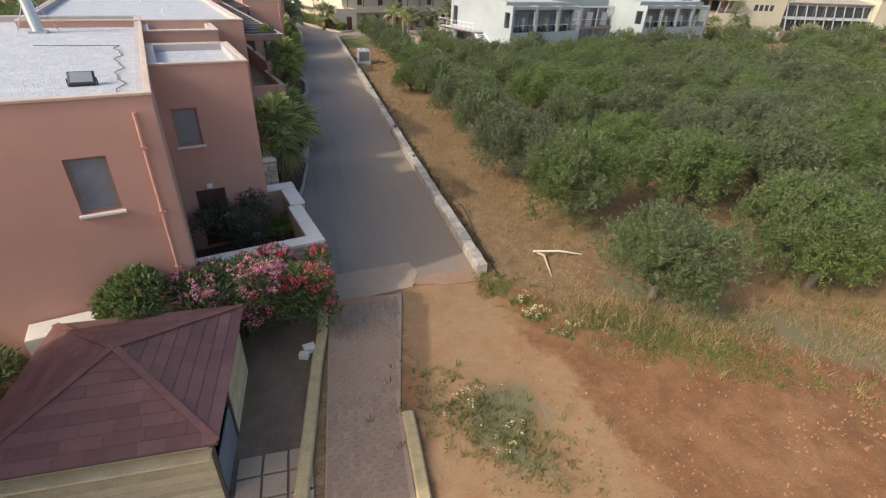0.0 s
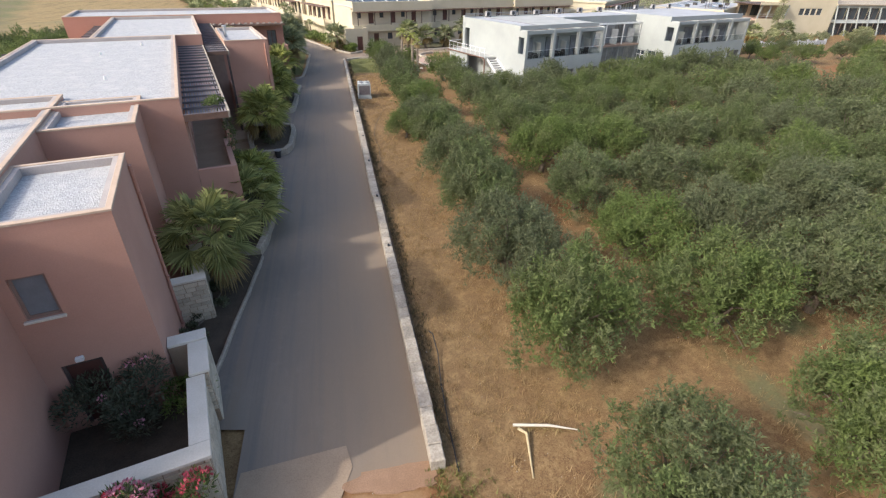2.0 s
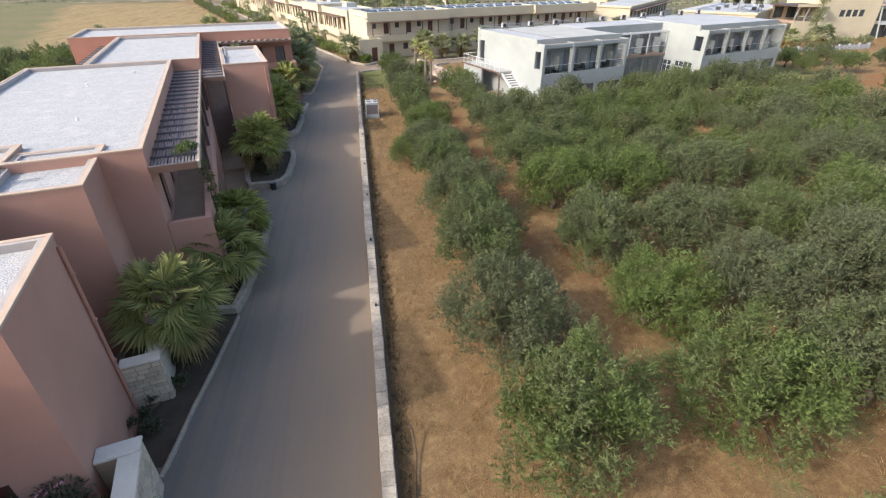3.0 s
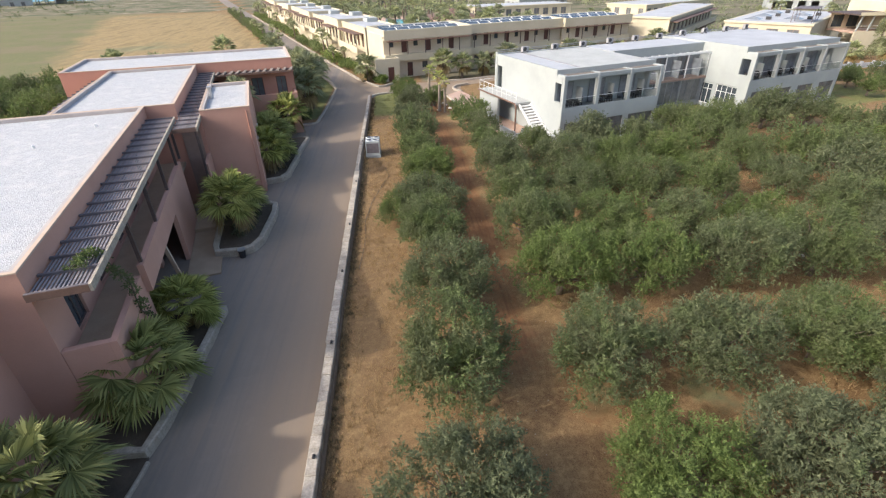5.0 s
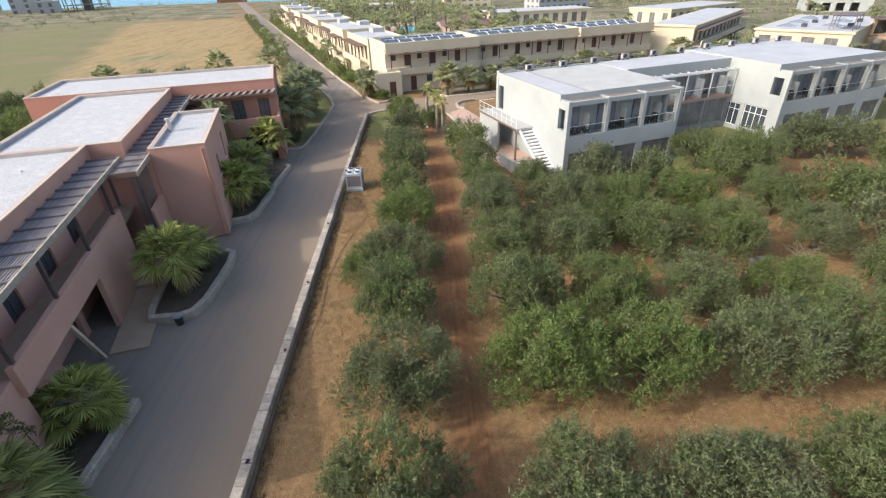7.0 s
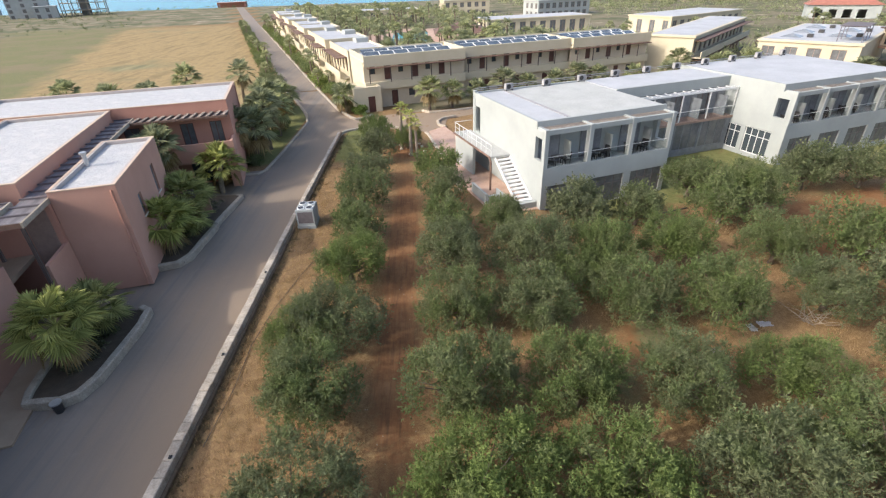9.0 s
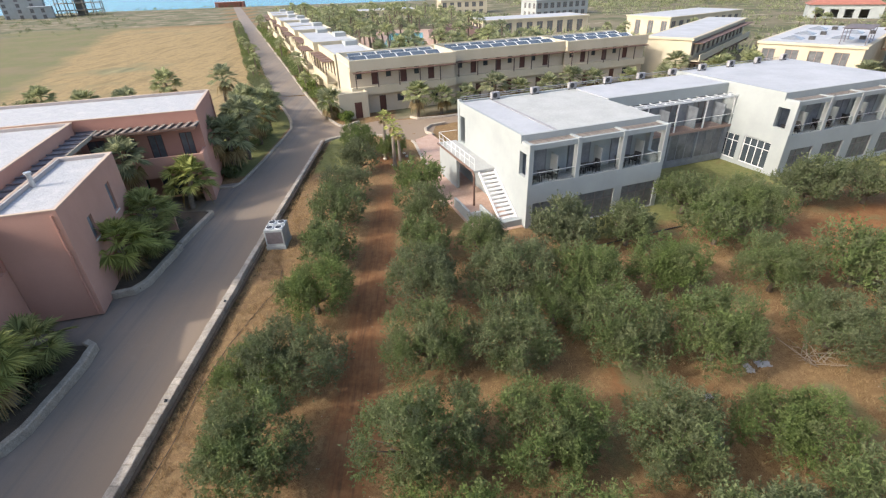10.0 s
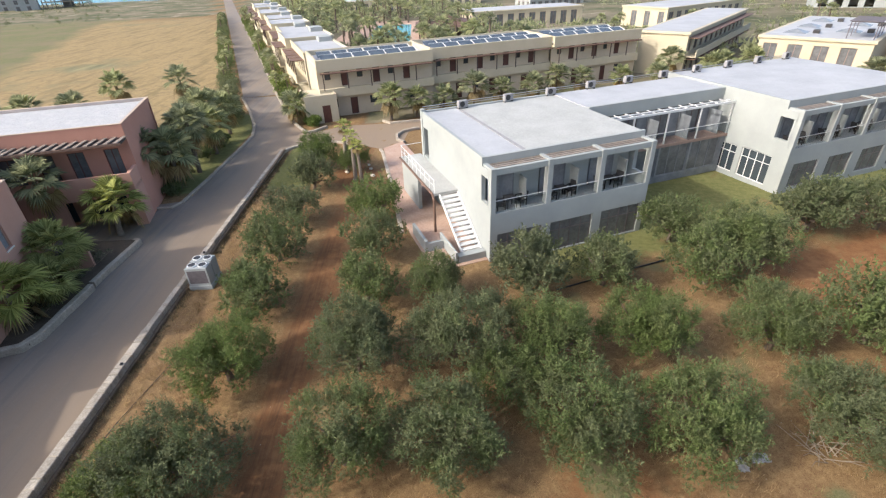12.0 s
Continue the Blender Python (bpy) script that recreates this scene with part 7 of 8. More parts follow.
# climbing vine at the corner of the balcony shade
rngv = np.random.default_rng(77)
vc, vr = [], []
for k in range(26):
    t = k / 25
    p = GRID @ Vector((-3.4 + 0.75 * min(1, t * 2.2) + rngv.normal() * 0.08, 16.6 + 2.6 * t + rngv.normal() * 0.15, 6.45 - 4.4 * max(0.0, t - 0.3) / 0.7))
    vc.append(np.array(p))
    vr.append((0.2, 0.2, 0.18))
vine = thing("climbing_vine", "green climbing vine hanging from the timber shade", "vine")
part("foliage", quads_mesh("foliage", leaf_cloud(rngv, vc, vr, 1500, 0.12, 0.06, 0.1, 0.2), OLIVE_LEAF), None, vine)
part("branch", Geo().tube([tuple(c) for c in vc[::3]] + [tuple(GRID @ Vector((-2.68, 19.3, 0.3)))], 0.025, 5), BARK, vine)


# ---- low boundary wall between lane and grove ----
def boundary_wall():
    w = thing("boundary_wall", "low wall of pale rough limestone blocks along the lane", "wall", None, "", "structure")
    rng = random.Random(4)
    for y0, y1, x, wide, top in ((0.0, 17.6, 0.04, 0.40, 0.43), (17.6, 38.8, 0.0, 0.42, 0.45), (38.8, 68.0, -0.02, 0.34, 0.42)):
        y = y0
        while y < y1 - 0.05:
            n = min(rng.uniform(0.4, 0.95), y1 - y)
            z = ground_z(y)
            dx, dw, dz = rng.uniform(-0.008, 0.008), rng.uniform(-0.014, 0.014), rng.uniform(-0.014, 0.014)
            g = Geo().box(-(wide + dw) / 2, 0.006, -0.12, (wide + dw) / 2, n - 0.006, top + dz, 0.03)
            part("block", g, LIME, w, "", pose(x + dx, y, z, 0, 0, rng.uniform(-0.35, 0.35)))
            y += n
        part("footing", Geo().box(x + 0.12, y0, -0.1, x + 0.34, y1, 0.1, 0.04), BED, w, "earth-stained footing", pose(0, 0, 0))


boundary_wall()
for y in (11.7, 17.5, 23.3, 28.9, 36.2, 46.5):
    tagged(part("wall_fitting", Geo().box(-0.05, -0.07, 0, 0.05, 0.07, 0.09, 0.015).tube([(0, 0, 0.09), (0, 0, 0.13)], 0.03, 8), BLACK, None, "", pose(0.06, y, ground_z(y) + 0.43)),
           "small black fitting on top of the boundary wall", "wall fitting", "wall fittings")


# ---- stone planter and pier in front of the first house ----
def masonry(parent, u0, u1, z0, z1, m, seed):
    """Courses of squared stones on a face along local x, looking to -y."""
    rng = random.Random(seed)
    z, row = z0, 0
    while z < z1 - 0.05:
        h = min(rng.uniform(0.14, 0.2), z1 - z)
        x = u0
        while x < u1 - 0.04:
            w = min(rng.uniform(0.2, 0.46), u1 - x)
            if u1 - x - w < 0.1:
                w = u1 - x
            g = Geo().add([(x + 0.008, 0, z + 0.007), (x + w - 0.008, 0, z + 0.007), (x + w - 0.008, 0, z + h - 0.007), (x + 0.008, 0, z + h - 0.007),
                           (x + 0.02, -0.035, z + 0.018), (x + w - 0.02, -0.03, z + 0.018), (x + w - 0.018, -0.036, z + h - 0.018), (x + 0.02, -0.03, z + h - 0.018)],
                          [(4, 5, 6, 7), (0, 1, 5, 4), (1, 2, 6, 5), (2, 3, 7, 6), (3, 0, 4, 7)])
            part("stone", g, STONE, parent, "", m)
            x += w
        z += h
        row += 1


def stone_planter():
    p = thing("stone_planter", "raised planter of squared limestone with pale smooth caps", "planter", GRID)
    part("core", Geo().wall('x', -8.75, -5.14, 1.49, 1.86, 0.1, 2.02), SLAB, p)
    part("core", Geo().wall('y', 1.86, 4.2, -5.5, -5.14, 0.1, 2.02), SLAB, p)
    part("cap", Geo().box(-8.75, 1.42, 2.02, -5.08, 1.90, 2.12, 0.012), CAP, p, "smooth pale stone cap")
    part("cap", Geo().box(-5.54, 1.904, 2.02, -5.08, 4.25, 2.118, 0.012), CAP, p, "smooth pale stone cap")
    part("soil", Geo().box(-8.74, 1.87, 0.1, -5.51, 5.14, 0.62), SOIL, p)
    masonry(p, -8.75, -5.14, 0.12, 2.02, pose(0, 1.49, 0), 1)
    masonry(p, 1.49, 4.2, 0.12, 2.02, pose(-5.14, 0, 0, 0, 0, 90), 2)
    # taller pier behind it
    part("pier_core", Geo().box(-5.42, 4.26, 0.1, -5.0, 5.7, 2.1), SLAB, p)
    part("pier_core", Geo().box(-5.98, 5.7, 0.1, -5.0, 6.1, 2.16), SLAB, p)
    part("cap", Geo().box(-5.46, 4.256, 2.122, -4.94, 5.66, 2.2, 0.012), CAP, p, "smooth pale stone cap")
    part("cap", Geo().box(-5.98, 5.664, 2.164, -4.94, 6.14, 2.25, 0.012), CAP, p, "smooth pale stone cap")
    masonry(p, 4.26, 6.1, 0.12, 2.1, pose(-5.0, 0, 0, 0, 0, 90), 3)
    masonry(p, -5.42, -5.0, 0.7, 2.1, pose(0, 4.25, 0), 4)


stone_planter()


def stone_wall_b():
    p = thing("garden_wall", "short limestone wall beside a palm bed", "wall", GRID)
    part("core", Geo().box(-5.98, 9.55, 0.05, -4.85, 9.9, 1.9), SLAB, p)
    part("cap", Geo().box(-5.98, 9.5, 1.9, -4.8, 9.95, 1.98, 0.012), CAP, p)
    masonry(p, -5.98, -4.85, 0.1, 1.9, pose(0, 9.55, 0), 6)
    masonry(p, 9.55, 9.9, 0.1, 1.9, pose(-4.85, 0, 0, 0, 0, 90), 7)
    part("return_wall", Geo().box(-5.25, 9.91, 0.05, -4.87, 12.4, 1.84, 0.02), CAP, p, "smooth pale plastered wall")
    part("cap", Geo().box(-5.29, 9.952, 1.842, -4.83, 12.45, 1.92, 0.012), CAP, p)


stone_wall_b()


# ---- timber hut with a shingled hip roof ----
def hut():
    h = thing("hut", "small timber hut with a red-brown shingled hip roof", "hut", pose(-9.5, -4.92, 0.2, 0, 0, -1.5))
    s, ez, az = 2.02, 1.98, 2.76
    part("roof_deck", Geo().add([(-s, -s, ez), (s, -s, ez), (s, s, ez), (-s, s, ez), (0, 0, az), (-s, -s, ez - 0.06), (s, -s, ez - 0.06), (s, s, ez - 0.06), (-s, s, ez - 0.06)],
                                [(0, 1, 4), (1, 2, 4), (2, 3, 4), (3, 0, 4), (8, 7, 6, 5), (5, 6, 1, 0), (6, 7, 2, 1), (7, 8, 3, 2), (8, 5, 0, 3)]), WOOD_DARK, h)
    rng = random.Random(8)
    rows = 9
    for side in range(4):
        rot = pose(0, 0, 0, 0, 0, 90 * side)
        for r in range(rows):
            a, b = r / rows, (r + 1) / rows + 0.02
            ya, yb = -s + s * a, -s + s * min(1, b)
            za, zb = ez + (az - ez) * a, ez + (az - ez) * min(1, b)
            half = s * (1 - a)
            x, k = -half, 0
            while x < half - 0.02:
                w = min(rng.uniform(0.42, 0.95), half - x)
                hx0, hx1 = x, x + w
                lim = s * (1 - min(1, b))
                tx0, tx1 = max(hx0, -lim) if hx0 < 0 else min(hx0, lim), min(hx1, lim) if hx1 > 0 else max(hx1, -lim)
                up = 0.028
                g = Geo().add([(hx0 + 0.004, ya - 0.02, za + up), (hx1 - 0.004, ya - 0.02, za + up), (tx1, yb, zb + 0.012), (tx0, yb, zb + 0.012), (hx0 + 0.004, ya - 0.02, za + 0.002), (hx1 - 0.004, ya - 0.02, za + 0.002)],
                              [(0, 1, 2, 3), (4, 5, 1, 0), (5, 2, 1), (4, 0, 3)])
                part("shingle", g, SHINGLE, h, "", rot)
                x += w
    for sx, sy in ((-1, -1), (1, -1), (1, 1), (-1, 1)):
        for k in range(9):
            a, b = k / 9, (k + 1) / 9 + 0.03
            p0 = Vector((sx * s * (1 - a), sy * s * (1 - a), ez + (az - ez) * a + 0.04))
            p1 = Vector((sx * s * max(0, 1 - b), sy * s * max(0, 1 - b), ez + (az - ez) * min(1, b) + 0.05))
            part("ridge_shingle", Geo().beam(p0, p1, 0.14, 0.02), SHINGLE_RIDGE, h)
    # walls of horizontal planks, the lane side half open with a glazed door
    q = 1.8
    m = Geo().box(-q, 0, 0, q, 0.05, 0.112).mesh("plank", PLANK)
    for k in range(17):
        part("plank", m, PLANK, h, "", pose(0, -q - 0.05 + 0.004 * (k % 2), k * 0.117))
    part("sill_board", Geo().box(-q - 0.05, -q - 0.3, 1.62, q + 0.05, -q - 0.055, 1.68), PLANK, h, "bleached counter board")
    m2 = Geo().box(0, -q, 0, 0.05, 0.2, 0.112).mesh("plank", PLANK)
    for k in range(17):
        part("plank", m2, PLANK, h, "", pose(q, 1.6, k * 0.117))
    part("corner_post", Geo().box(q - 0.04, -q - 0.04, 0, q + 0.06, -q + 0.06, ez), WOOD_DARK, h)
    part("corner_post", Geo().box(q - 0.04, -0.3, 0, q + 0.06, -0.2, ez), WOOD_DARK, h)
    part("back_wall", Geo().box(-q, q - 0.05, 0, q, q, ez - 0.08), PLANK, h)
    part("side_wall", Geo().box(-q, -q + 0.06, 0, -q + 0.05, q - 0.06, ez - 0.08), PLANK, h)
    part("door_panel", Geo().box(q, -q + 0.07, 0.0, q + 0.03, -0.31, 1.05), BLIND, h, "blue-grey lower panel")
    part("floor", Geo().box(-q, -q, 0.0, q, q, 0.05), WOOD_DARK, h)


hut()
plaza("planting_bed", [(-7.2, -12), (-6.5, -8.0), (-6.15, -5.0), (-5.85, -2.6), (-5.65, -0.6), (-5.6, 0.1), (-9.0, -0.6), (-13.5, -1.7), (-20, -3), (-20, -12)], 0.212, BED, "brown shaded earth round the hut", "planting bed")
for k in range(3):
    for j in range(3):
        tagged(part("paving_slab", Geo().box(-0.24, -0.24, 0, 0.24, 0.24, 0.05, 0.012), SLAB, None, "", pose(-7.35 + k * 0.53, -6.15 - j * 0.53, 0.208, 0, 0, random.uniform(-3, 3))),
               "square grey concrete paving slab beside the hut", "paving slab", "slabs by the hut")
for x, y, r, s in ((-6.02, -2.75, 12, 1.0), (-6.16, -2.98, -20, 0.8)):
    tagged(part("building_block", Geo().box(-0.16 * s, -0.11 * s, 0, 0.16 * s, 0.11 * s, 0.22 * s, 0.015), CAP, None, "", pose(x, y, 0.21, 0, 0, r)), "loose white building block beside the kerb", "block", "loose blocks")
tagged(part("retaining_wall", Geo().box(-12.5, 0.1, 0.1, -11.1, 0.78, 1.9, 0.02), CAP, None, "", GRID), "low pale wall at the foot of the terracotta house", "wall", "", "structure")

# ---- red dust trodden over the lane's end ----
def soil_drift(x, y, w, d, seed, z):
    pts = []
    for k in range(40):
        a = 2 * math.pi * k / 40
        r = 1 + 0.35 * noise.noise((math.cos(a) * 1.6, math.sin(a) * 1.6, seed)) + 0.16 * noise.noise((math.cos(a) * 6, math.sin(a) * 6, seed))
        pts.append((x + w * r * math.cos(a), y + d * r * math.sin(a)))
    plaza("soil_drift", pts, z, DUST, "red dust trodden over the end of the lane", "soil")


soil_drift(-1.15, -0.02, 1.3, 0.4, 1.3, ground_z(0) + 0.033)
soil_drift(-4.3, -0.75, 0.9, 0.2, 8.2, ground_z(0) + 0.044)

# ---- things along the grove's edge ----
hose = [(0.55, -0.2, 0.3), (0.62, 1.2, 0.24), (0.75, 3.0, 0.2), (0.93, 4.4, 0.25), (0.9, 5.2, 0.42), (0.8, 5.42, 0.4)]
tagged(part("water_pipe", Geo().tube(hose, 0.02, 6), BLACK), "thin black irrigation pipe with a bent end", "pipe")
hose = [(0.9, 24.0, 0.06), (1.1, 27.0, 0.06), (1.0, 30.0, 0.05), (1.35, 33.0, 0.05), (2.1, 36.2, 0.06), (2.6, 38.0, 0.06), (2.3, 39.8, 0.07)]
tagged(part("water_pipe", Geo().tube(hose, 0.016, 6), BLACK), "long black irrigation hose on dry grass", "pipe")


def dry_frond():
    f = thing("dry_frond", "bleached fallen palm frond lying on dry grass", "palm frond", pose(2.55, 0.75, 0.2))
    part("stalk", Geo().tube([(0, 0, 0.16), (0.2, -0.2, 0.12), (-0.1, -1.5, 0.03)], [0.05, 0.045, 0.02], 6), PLANK, f)
    part("stalk", Geo().tube([(-0.1, 0.15, 0.14), (0.9, -0.1, 0.18), (1.75, -0.35, 0.08)], [0.045, 0.04, 0.015], 6), CAP, f)
    rng = np.random.default_rng(3)
    v = []
    for k in range(26):
        t = k / 25
        p = np.array([-0.1 + 1.5 * t, 0.15 - 0.4 * t, 0.12])
        a = rng.uniform(0, 6.28)
        d = np.array([math.cos(a), math.sin(a) * 0.6, -0.1]) * rng.uniform(0.25, 0.5)
        s = np.array([-d[1], d[0], 0]) * 0.08
        v += [p, p + d * 0.5 + s, p + d, p + d * 0.5 - s]
    part("blade", quads_mesh("blade", np.array(v), DRY_LEAF), None, f)


dry_frond()


def litter_bin(x, y, z):
    b = thing("litter_bin", "small dark litter bin against the kerb", "bin", pose(x, y, z))
    part("bucket", Geo().tube([(0, 0, 0), (0, 0, 0.5)], [0.17, 0.21], 14), BLACK, b)
    part("rim", Geo().tube([(0, 0, 0.5), (0, 0, 0.56)], 0.235, 14), GALV, b)


litter_bin(-6.1, 26.3, 0.02)
rock = Geo()
bm = bmesh.new()
bmesh.ops.create_icosphere(bm, subdivisions=2, radius=0.3)
for v in bm.verts:
    v.co *= 1 + 0.25 * noise.noise(v.co * 4)
    v.co.z *= 0.6
me = bpy.data.meshes.new("boulder")
bm.to_mesh(me)
bm.free()
me.materials.append(CAP)
for x, y, s in ((22.7, 25.6, 1.0), (10.1, 60.0, 0.8), (7.6, 61.2, 0.7), (9.8, 61.8, 0.6), (8.6, 59.2, 0.7), (7.4, 62.6, 0.6), (9.5, 62.9, 0.6), (27.0, 21.5, 0.9), (26.2, 22.2, 0.6)):
    tagged(new("boulder", me), "pale weathered boulder on red earth", "boulder", "boulders").matrix_basis = pose(x, y, ground_z(y) + 0.08) @ Matrix.Diagonal((s, s * 0.8, s, 1))


# ---- grass, weeds, stones, fallen leaves ----
def blades(name, label, category, mat, spots, tall, wide, seed):
    """Upright tufts: each blade a thin bent quad."""
    rng = np.random.default_rng(seed)
    out = []
    for x, y, n, spread, h in spots:
        for k in range(n):
            a, r = rng.uniform(0, 6.28), spread * math.sqrt(rng.random())
            p = np.array([x + r * math.cos(a), y + r * math.sin(a), ground_z(y) - 0.02])
            L = tall * h * rng.uniform(0.5, 1.2)
            d = np.array([rng.normal() * 0.45, rng.normal() * 0.45, 1.0]) * L
            b = rng.uniform(0, 6.28)
            s = np.array([math.cos(b), math.sin(b), 0]) * wide * rng.uniform(0.6, 1.3)
            out += [p - s, p + s, p + d + s * 0.2, p + d - s * 0.2]
    ob = part(name, quads_mesh(name, np.array(out), mat), None)
    return tagged(ob, label, category, "", "stuff")


rr = random.Random(21)
dry = []
for k in range(4200):
    x, y = rr.uniform(0.45, 5.2), rr.uniform(0.5, 56)
    if noise.noise((x * 0.8, y * 0.35, 2.0)) > -0.25:
        dry.append((x, y, rr.randint(8, 14), rr.uniform(0.08, 0.3), rr.uniform(0.4, 1.1)))
for k in range(6500):
    x, y = rr.uniform(6.2, 46), rr.uniform(-4, 42)
    if y > -0.62 * x + 2 and abs(x - 8.4) > 1.3 and noise.noise((x * 0.3, y * 0.3, 5.0)) > -0.05:
        dry.append((x, y, rr.randint(6, 14), rr.uniform(0.1, 0.35), rr.uniform(0.6, 1.4)))
for k in range(420):
    x = rr.uniform(1.5, 13)
    y = -0.42 * x - 1.6 + rr.gauss(0, 1.1)
    dry.append((x, y, rr.randint(8, 16), rr.uniform(0.08, 0.3), rr.uniform(0.6, 1.7)))
for k in range(260):
    x, y = rr.uniform(0.35, 0.75), rr.uniform(0, 60)
    dry.append((x, y, rr.randint(4, 8), 0.1, rr.uniform(0.6, 1.2)))
blades("dry_grass", "straw-coloured dry grass tufts on red earth", "grass", STRAW_BLADE, dry, 0.24, 0.009, 1)
weeds = []
for cx, cy, n, sp in ((0.15, -1.1, 50, 0.3), (0.5, -0.5, 40, 0.4), (0.85, -1.9, 40, 0.2), (0.95, -2.75, 40, 0.22), (1.5, -3.6, 34, 0.28), (-2.6, -5.6, 40, 0.7), (-1.4, -6.7, 70, 0.9), (-2.5, -4.6, 12, 0.6), (3.6, -4.0, 120, 0.9), (5.8, -5.0, 120, 0.9), (4.6, -4.4, 90, 0.9), (8.5, -5.4, 70, 1.4), (12, -5.0, 90, 1.4), (0.2, -0.2, 10, 0.4)):
    for k in range(n):
        weeds.append((cx + rr.gauss(0, sp), cy + rr.gauss(0, sp * 0.7), rr.randint(7, 14), rr.uniform(0.05, 0.16), rr.uniform(0.5, 1.2)))
for k in range(420):
    y = rr.gauss(-6.7, 1.3)
    weeds.append((-1.75 - 0.58 * (y + 6.7) + rr.gauss(0, 0.5), y, rr.randint(5, 9), rr.uniform(0.06, 0.2), rr.uniform(0.3, 0.7)))
for k in range(900):
    x = rr.gauss(4.3, 1.4)
    weeds.append((x, -1.2 - 0.78 * x + rr.gauss(0, 0.6), rr.randint(7, 13), rr.uniform(0.06, 0.2), rr.uniform(0.4, 0.9)))
for k in range(700):
    x, y = rr.uniform(9.6, 46), rr.uniform(-4, 42)
    if y > -0.62 * x + 1 and noise.noise((x * 0.3, y * 0.3, 19.0)) > 0.12:
        weeds.append((x, y, rr.randint(6, 14), rr.uniform(0.1, 0.3), rr.uniform(0.6, 1.3)))
for k in range(500):
    x, y = rr.uniform(0.6, 4.8), rr.uniform(57.5, 69.5)
    weeds.append((x, y, 8, 0.25, 0.5))
furrow = [(rr.gauss(0.55, 0.16), rr.uniform(0.6, 66), rr.randint(6, 11), rr.uniform(0.06, 0.2), rr.uniform(0.4, 1.0)) for k in range(800)]
blades("furrow_weeds", "dull brown-green weeds in the furrow beside the wall", "weeds", FURROW_BLADE, furrow, 0.17, 0.016, 6)
blades("weeds", "low green weeds scattered on earth", "weeds", GREEN_BLADE, weeds, 0.17, 0.015, 2)
fl = [(cx + rr.gauss(0, 0.25), cy + rr.gauss(0, 0.2), 3, 0.04, 1.0) for cx, cy in ((0.85, -1.9), (0.95, -2.75), (0.9, -2.6), (1.5, -3.6), (-2.2, -5.6), (-1.6, -6.9)) for k in range(11)]
rngf = np.random.default_rng(9)
cs = [np.array([x, y, ground_z(y) + 0.22]) for x, y, *_ in fl]
tagged(part("wild_flowers", quads_mesh("wild_flowers", leaf_cloud(rngf, cs, [(0.05, 0.05, 0.04)] * len(cs), len(cs) * 7, 0.05, 0.04), YEL_FLOWER), None), "pale yellow wild flowers among weeds", "flowers", "", "stuff")
g = Geo()
for k in range(900):
    if k < 90:
        x, y = rr.uniform(-3.2, 9), rr.uniform(-9, 0)
    else:
        x, y = rr.uniform(0.4, 40), rr.uniform(0, 40)
    s = rr.uniform(0.01, 0.032)
    z = ground_z(y) + 0.01
    a = rr.uniform(0, 3)
    c, d = math.cos(a) * s, math.sin(a) * s
    g.add([(x - c, y - d, z - 0.02), (x + d, y - c, z - 0.02), (x + c, y + d, z - 0.02), (x - d, y + c, z - 0.02), (x + 0.2 * s, y, z + s * 0.9)], [(0, 1, 4), (1, 2, 4), (2, 3, 4), (3, 0, 4)])
tagged(part("pebbles", g, KERB), "small pale stones scattered on the earth", "stones", "", "stuff")

g = Geo()
for k in range(1500):
    x = rr.uniform(-0.6, 12)
    y = -0.3 * x - rr.uniform(3.9, 9.5)
    s = rr.uniform(0.012, 0.05) * (1.5 if rr.random() < 0.08 else 1.0)
    z, a = ground_z(y) + 0.005, rr.uniform(0, 3)
    c, d = math.cos(a) * s, math.sin(a) * s
    g.add([(x - c, y - d, z - 0.03), (x + d, y - c, z - 0.03), (x + c, y + d, z - 0.03), (x - d, y + c, z - 0.03), (x + 0.3 * s, y + 0.2 * s, z + s * 0.8)], [(0, 1, 4), (1, 2, 4), (2, 3, 4), (3, 0, 4)])
tagged(part("earth_clods", g, CLOD), "small clods of tilled red earth", "soil", "", "stuff")

# ---- cut branches, plastic sheets and a drain hose in the grove ----
def brush_pile(x, y, seed, label):
    t = thing("brush_pile", label, "branches", pose(x, y, ground_z(y)))
    rng = random.Random(seed)
    for k in range(26):
        a = rng.uniform(0, 6.28)
        p = Vector((rng.uniform(-0.5, 0.5), rng.uniform(-0.5, 0.5), 0.03))
        d = Vector((math.cos(a), math.sin(a), rng.uniform(0.1, 0.7))) * rng.uniform(0.7, 1.8)
        q = p + d * 0.5 + Vector((rng.uniform(-0.15, 0.15), rng.uniform(-0.15, 0.15), 0.08))
        part("branch", Geo().tube([p, q, p + d], [0.02, 0.014, 0.005], 5), BRANCH, t)


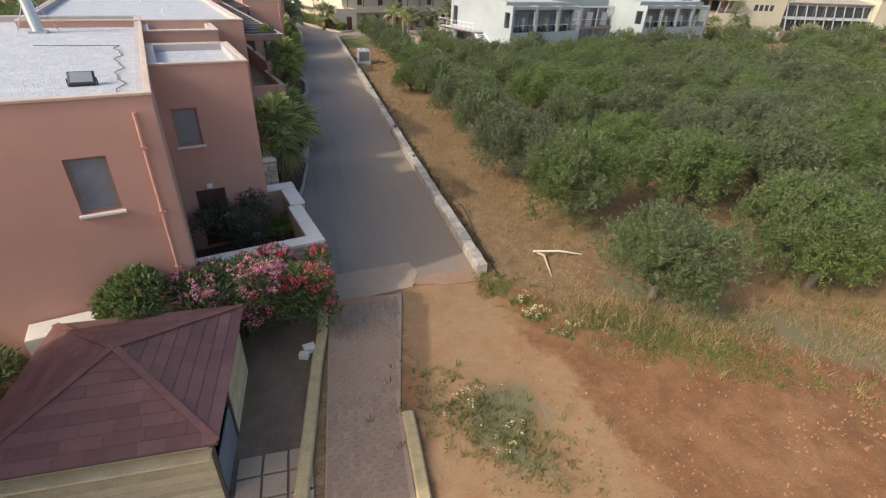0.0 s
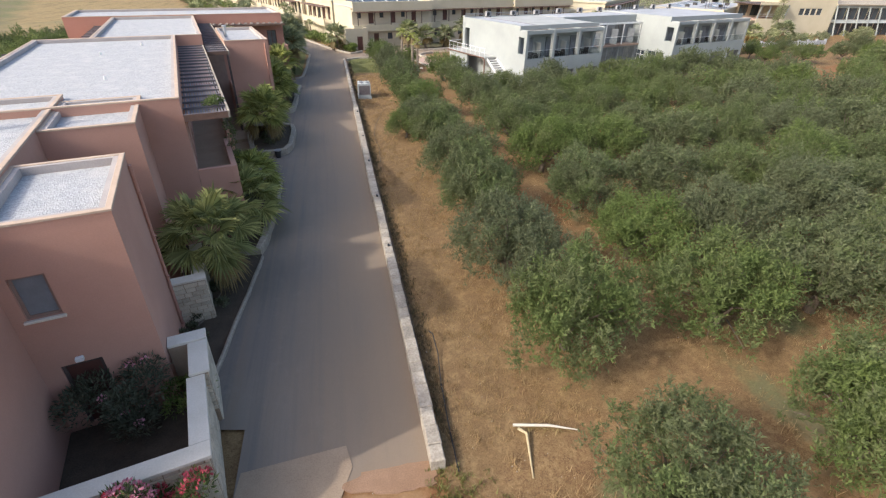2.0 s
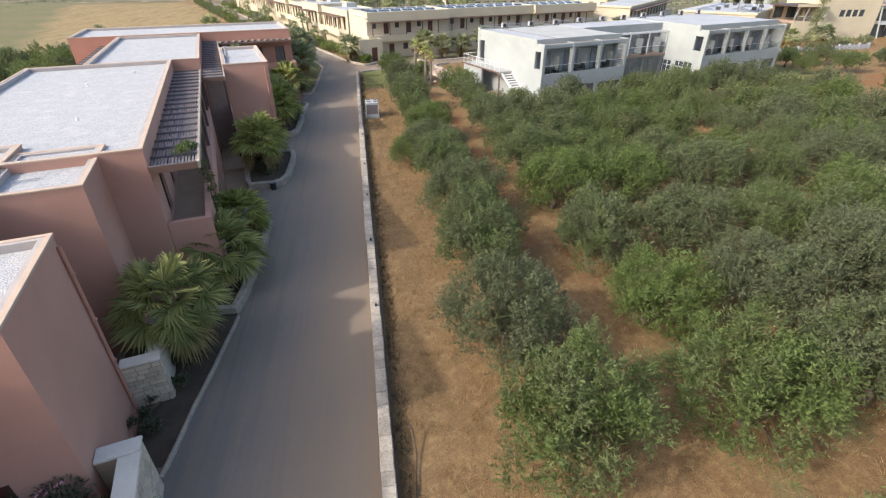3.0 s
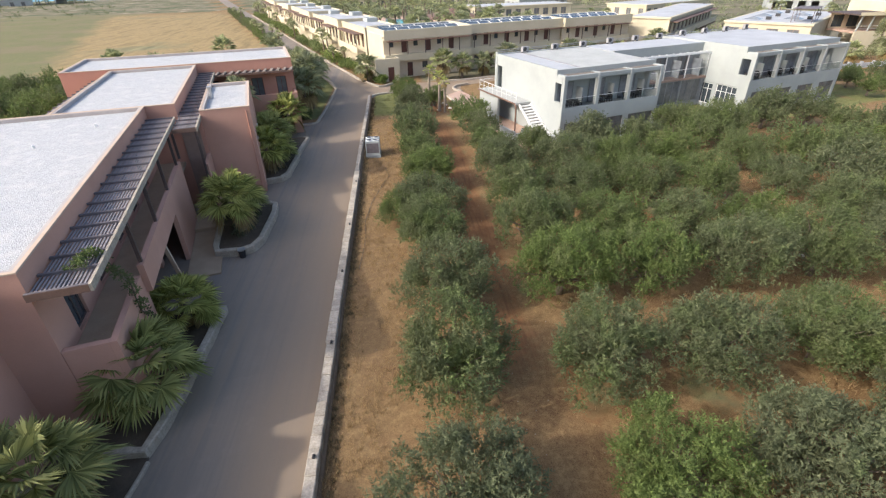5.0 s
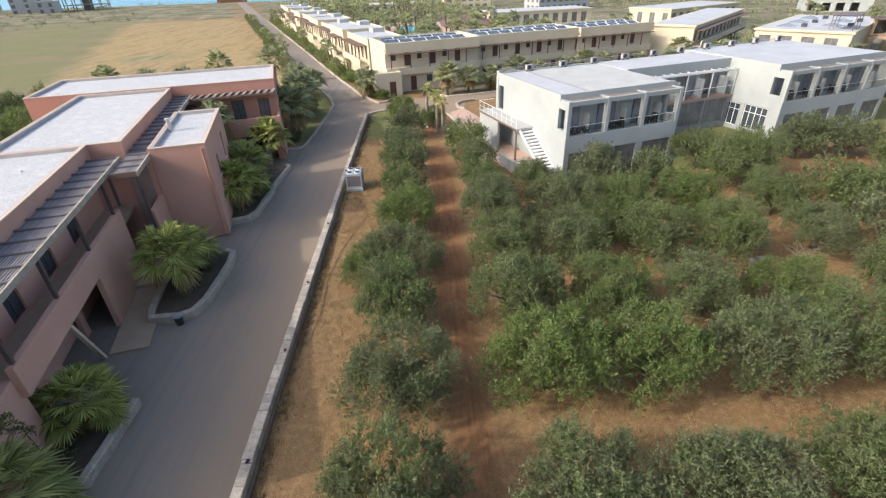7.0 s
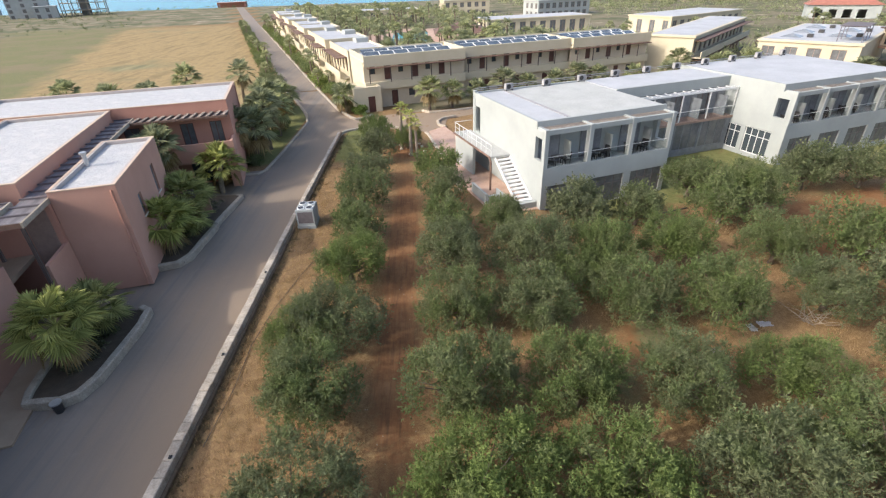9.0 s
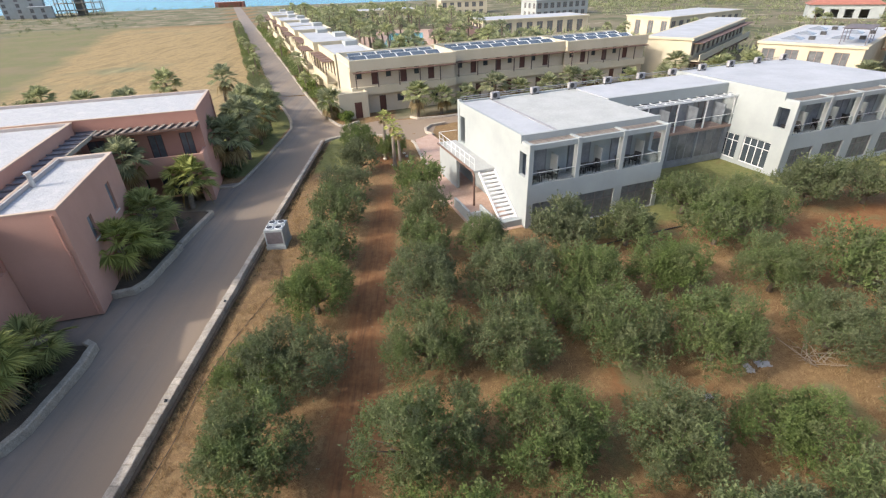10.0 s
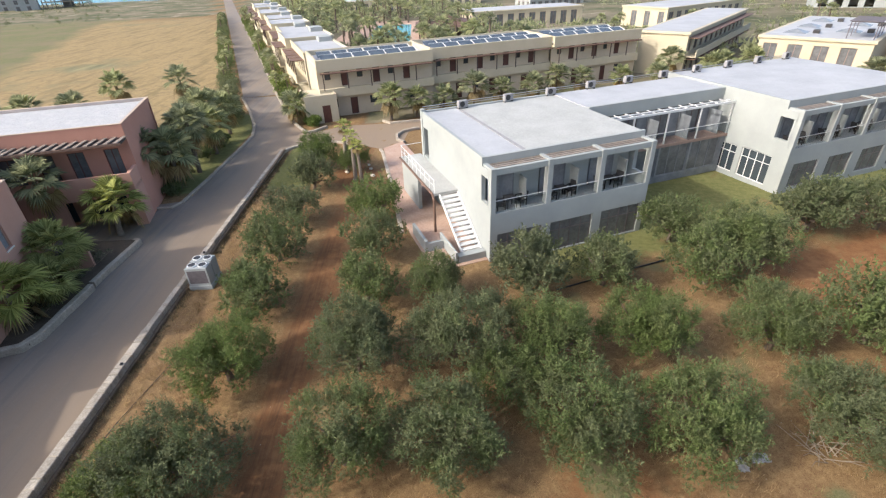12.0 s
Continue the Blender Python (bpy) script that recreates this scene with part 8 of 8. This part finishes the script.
brush_pile(29.6, 29.6, 3, "heap of bleached cut branches on dry grass")
brush_pile(33.0, 21.5, 5, "heap of bleached cut branches on dry grass")


def sheet(x, y, w, d, seed):
    n = 8
    v = [(x + (i / n - 0.5) * w + 0.08 * noise.noise((i, j, seed)), y + (j / n - 0.5) * d + 0.08 * noise.noise((j, i, seed + 3)), ground_z(y) + 0.08 + 0.09 * noise.noise((i * 0.7, j * 0.7, seed))) for j in range(n + 1) for i in range(n + 1)]
    f = [(j * 9 + i, j * 9 + i + 1, j * 9 + i + 10, j * 9 + i + 9) for j in range(n) for i in range(n)]
    tagged(part("plastic_sheet", Geo().add(v, f), FILM, None, "", None, True), "crumpled pale plastic sheet on the ground", "plastic sheet", "plastic sheets")


for k, (x, y, w, d) in enumerate(((27.0, 29.5, 0.7, 0.4), (26.2, 29.3, 0.35, 0.6), (23.5, 27.8, 0.4, 0.3))):
    sheet(x, y, w, d, k * 7.3)
tagged(part("water_pipe", Geo().tube([(22.2, 40.7, 0.06), (24.2, 41.4, 0.06), (26.0, 42.0, 0.07), (29.8, 43.2, 0.07)], 0.05, 6), BLACK), "black drain hose along the edge of the lawn", "pipe")

# ---- bricks of the ramp, last because they are many ----
brick = Geo().box(0.002, 0.002, 0, 0.118, 0.238, 0.010, 0.003).mesh("brick", PAVER)
rest = Geo()
count = 0
row = 0
y = -4.6
order = [(-4.6 - 0.24 * k) for k in range(13)] + [(-0.85 - 0.24 * k) for k in range(16)] + [(-4.6 - 0.24 * k) for k in range(13, 34)]
for y in order:
    xl, xr = ramp_x(y)
    xl, xr = xl + 0.02, xr - 0.05
    n = int((xr - xl) / 0.12)
    shift = 0.12 if row % 2 else 0.0
    for k in range(n):
        x = xl + k * 0.12
        yy = y - 0.24 + (0.12 if k % 2 else 0.0)
        if count < 300:
            part("brick", brick, PAVER, ramp, "", pose(x, yy, 0.231 + rr.uniform(-0.002, 0.002)))
            count += 1
        else:
            rest.box(x + 0.002, yy + 0.002, 0.231, x + 0.118, yy + 0.238, 0.241, 0.003)
    row += 1
tagged(part("bricks", rest, PAVER, ramp), "", "", "", "stuff")
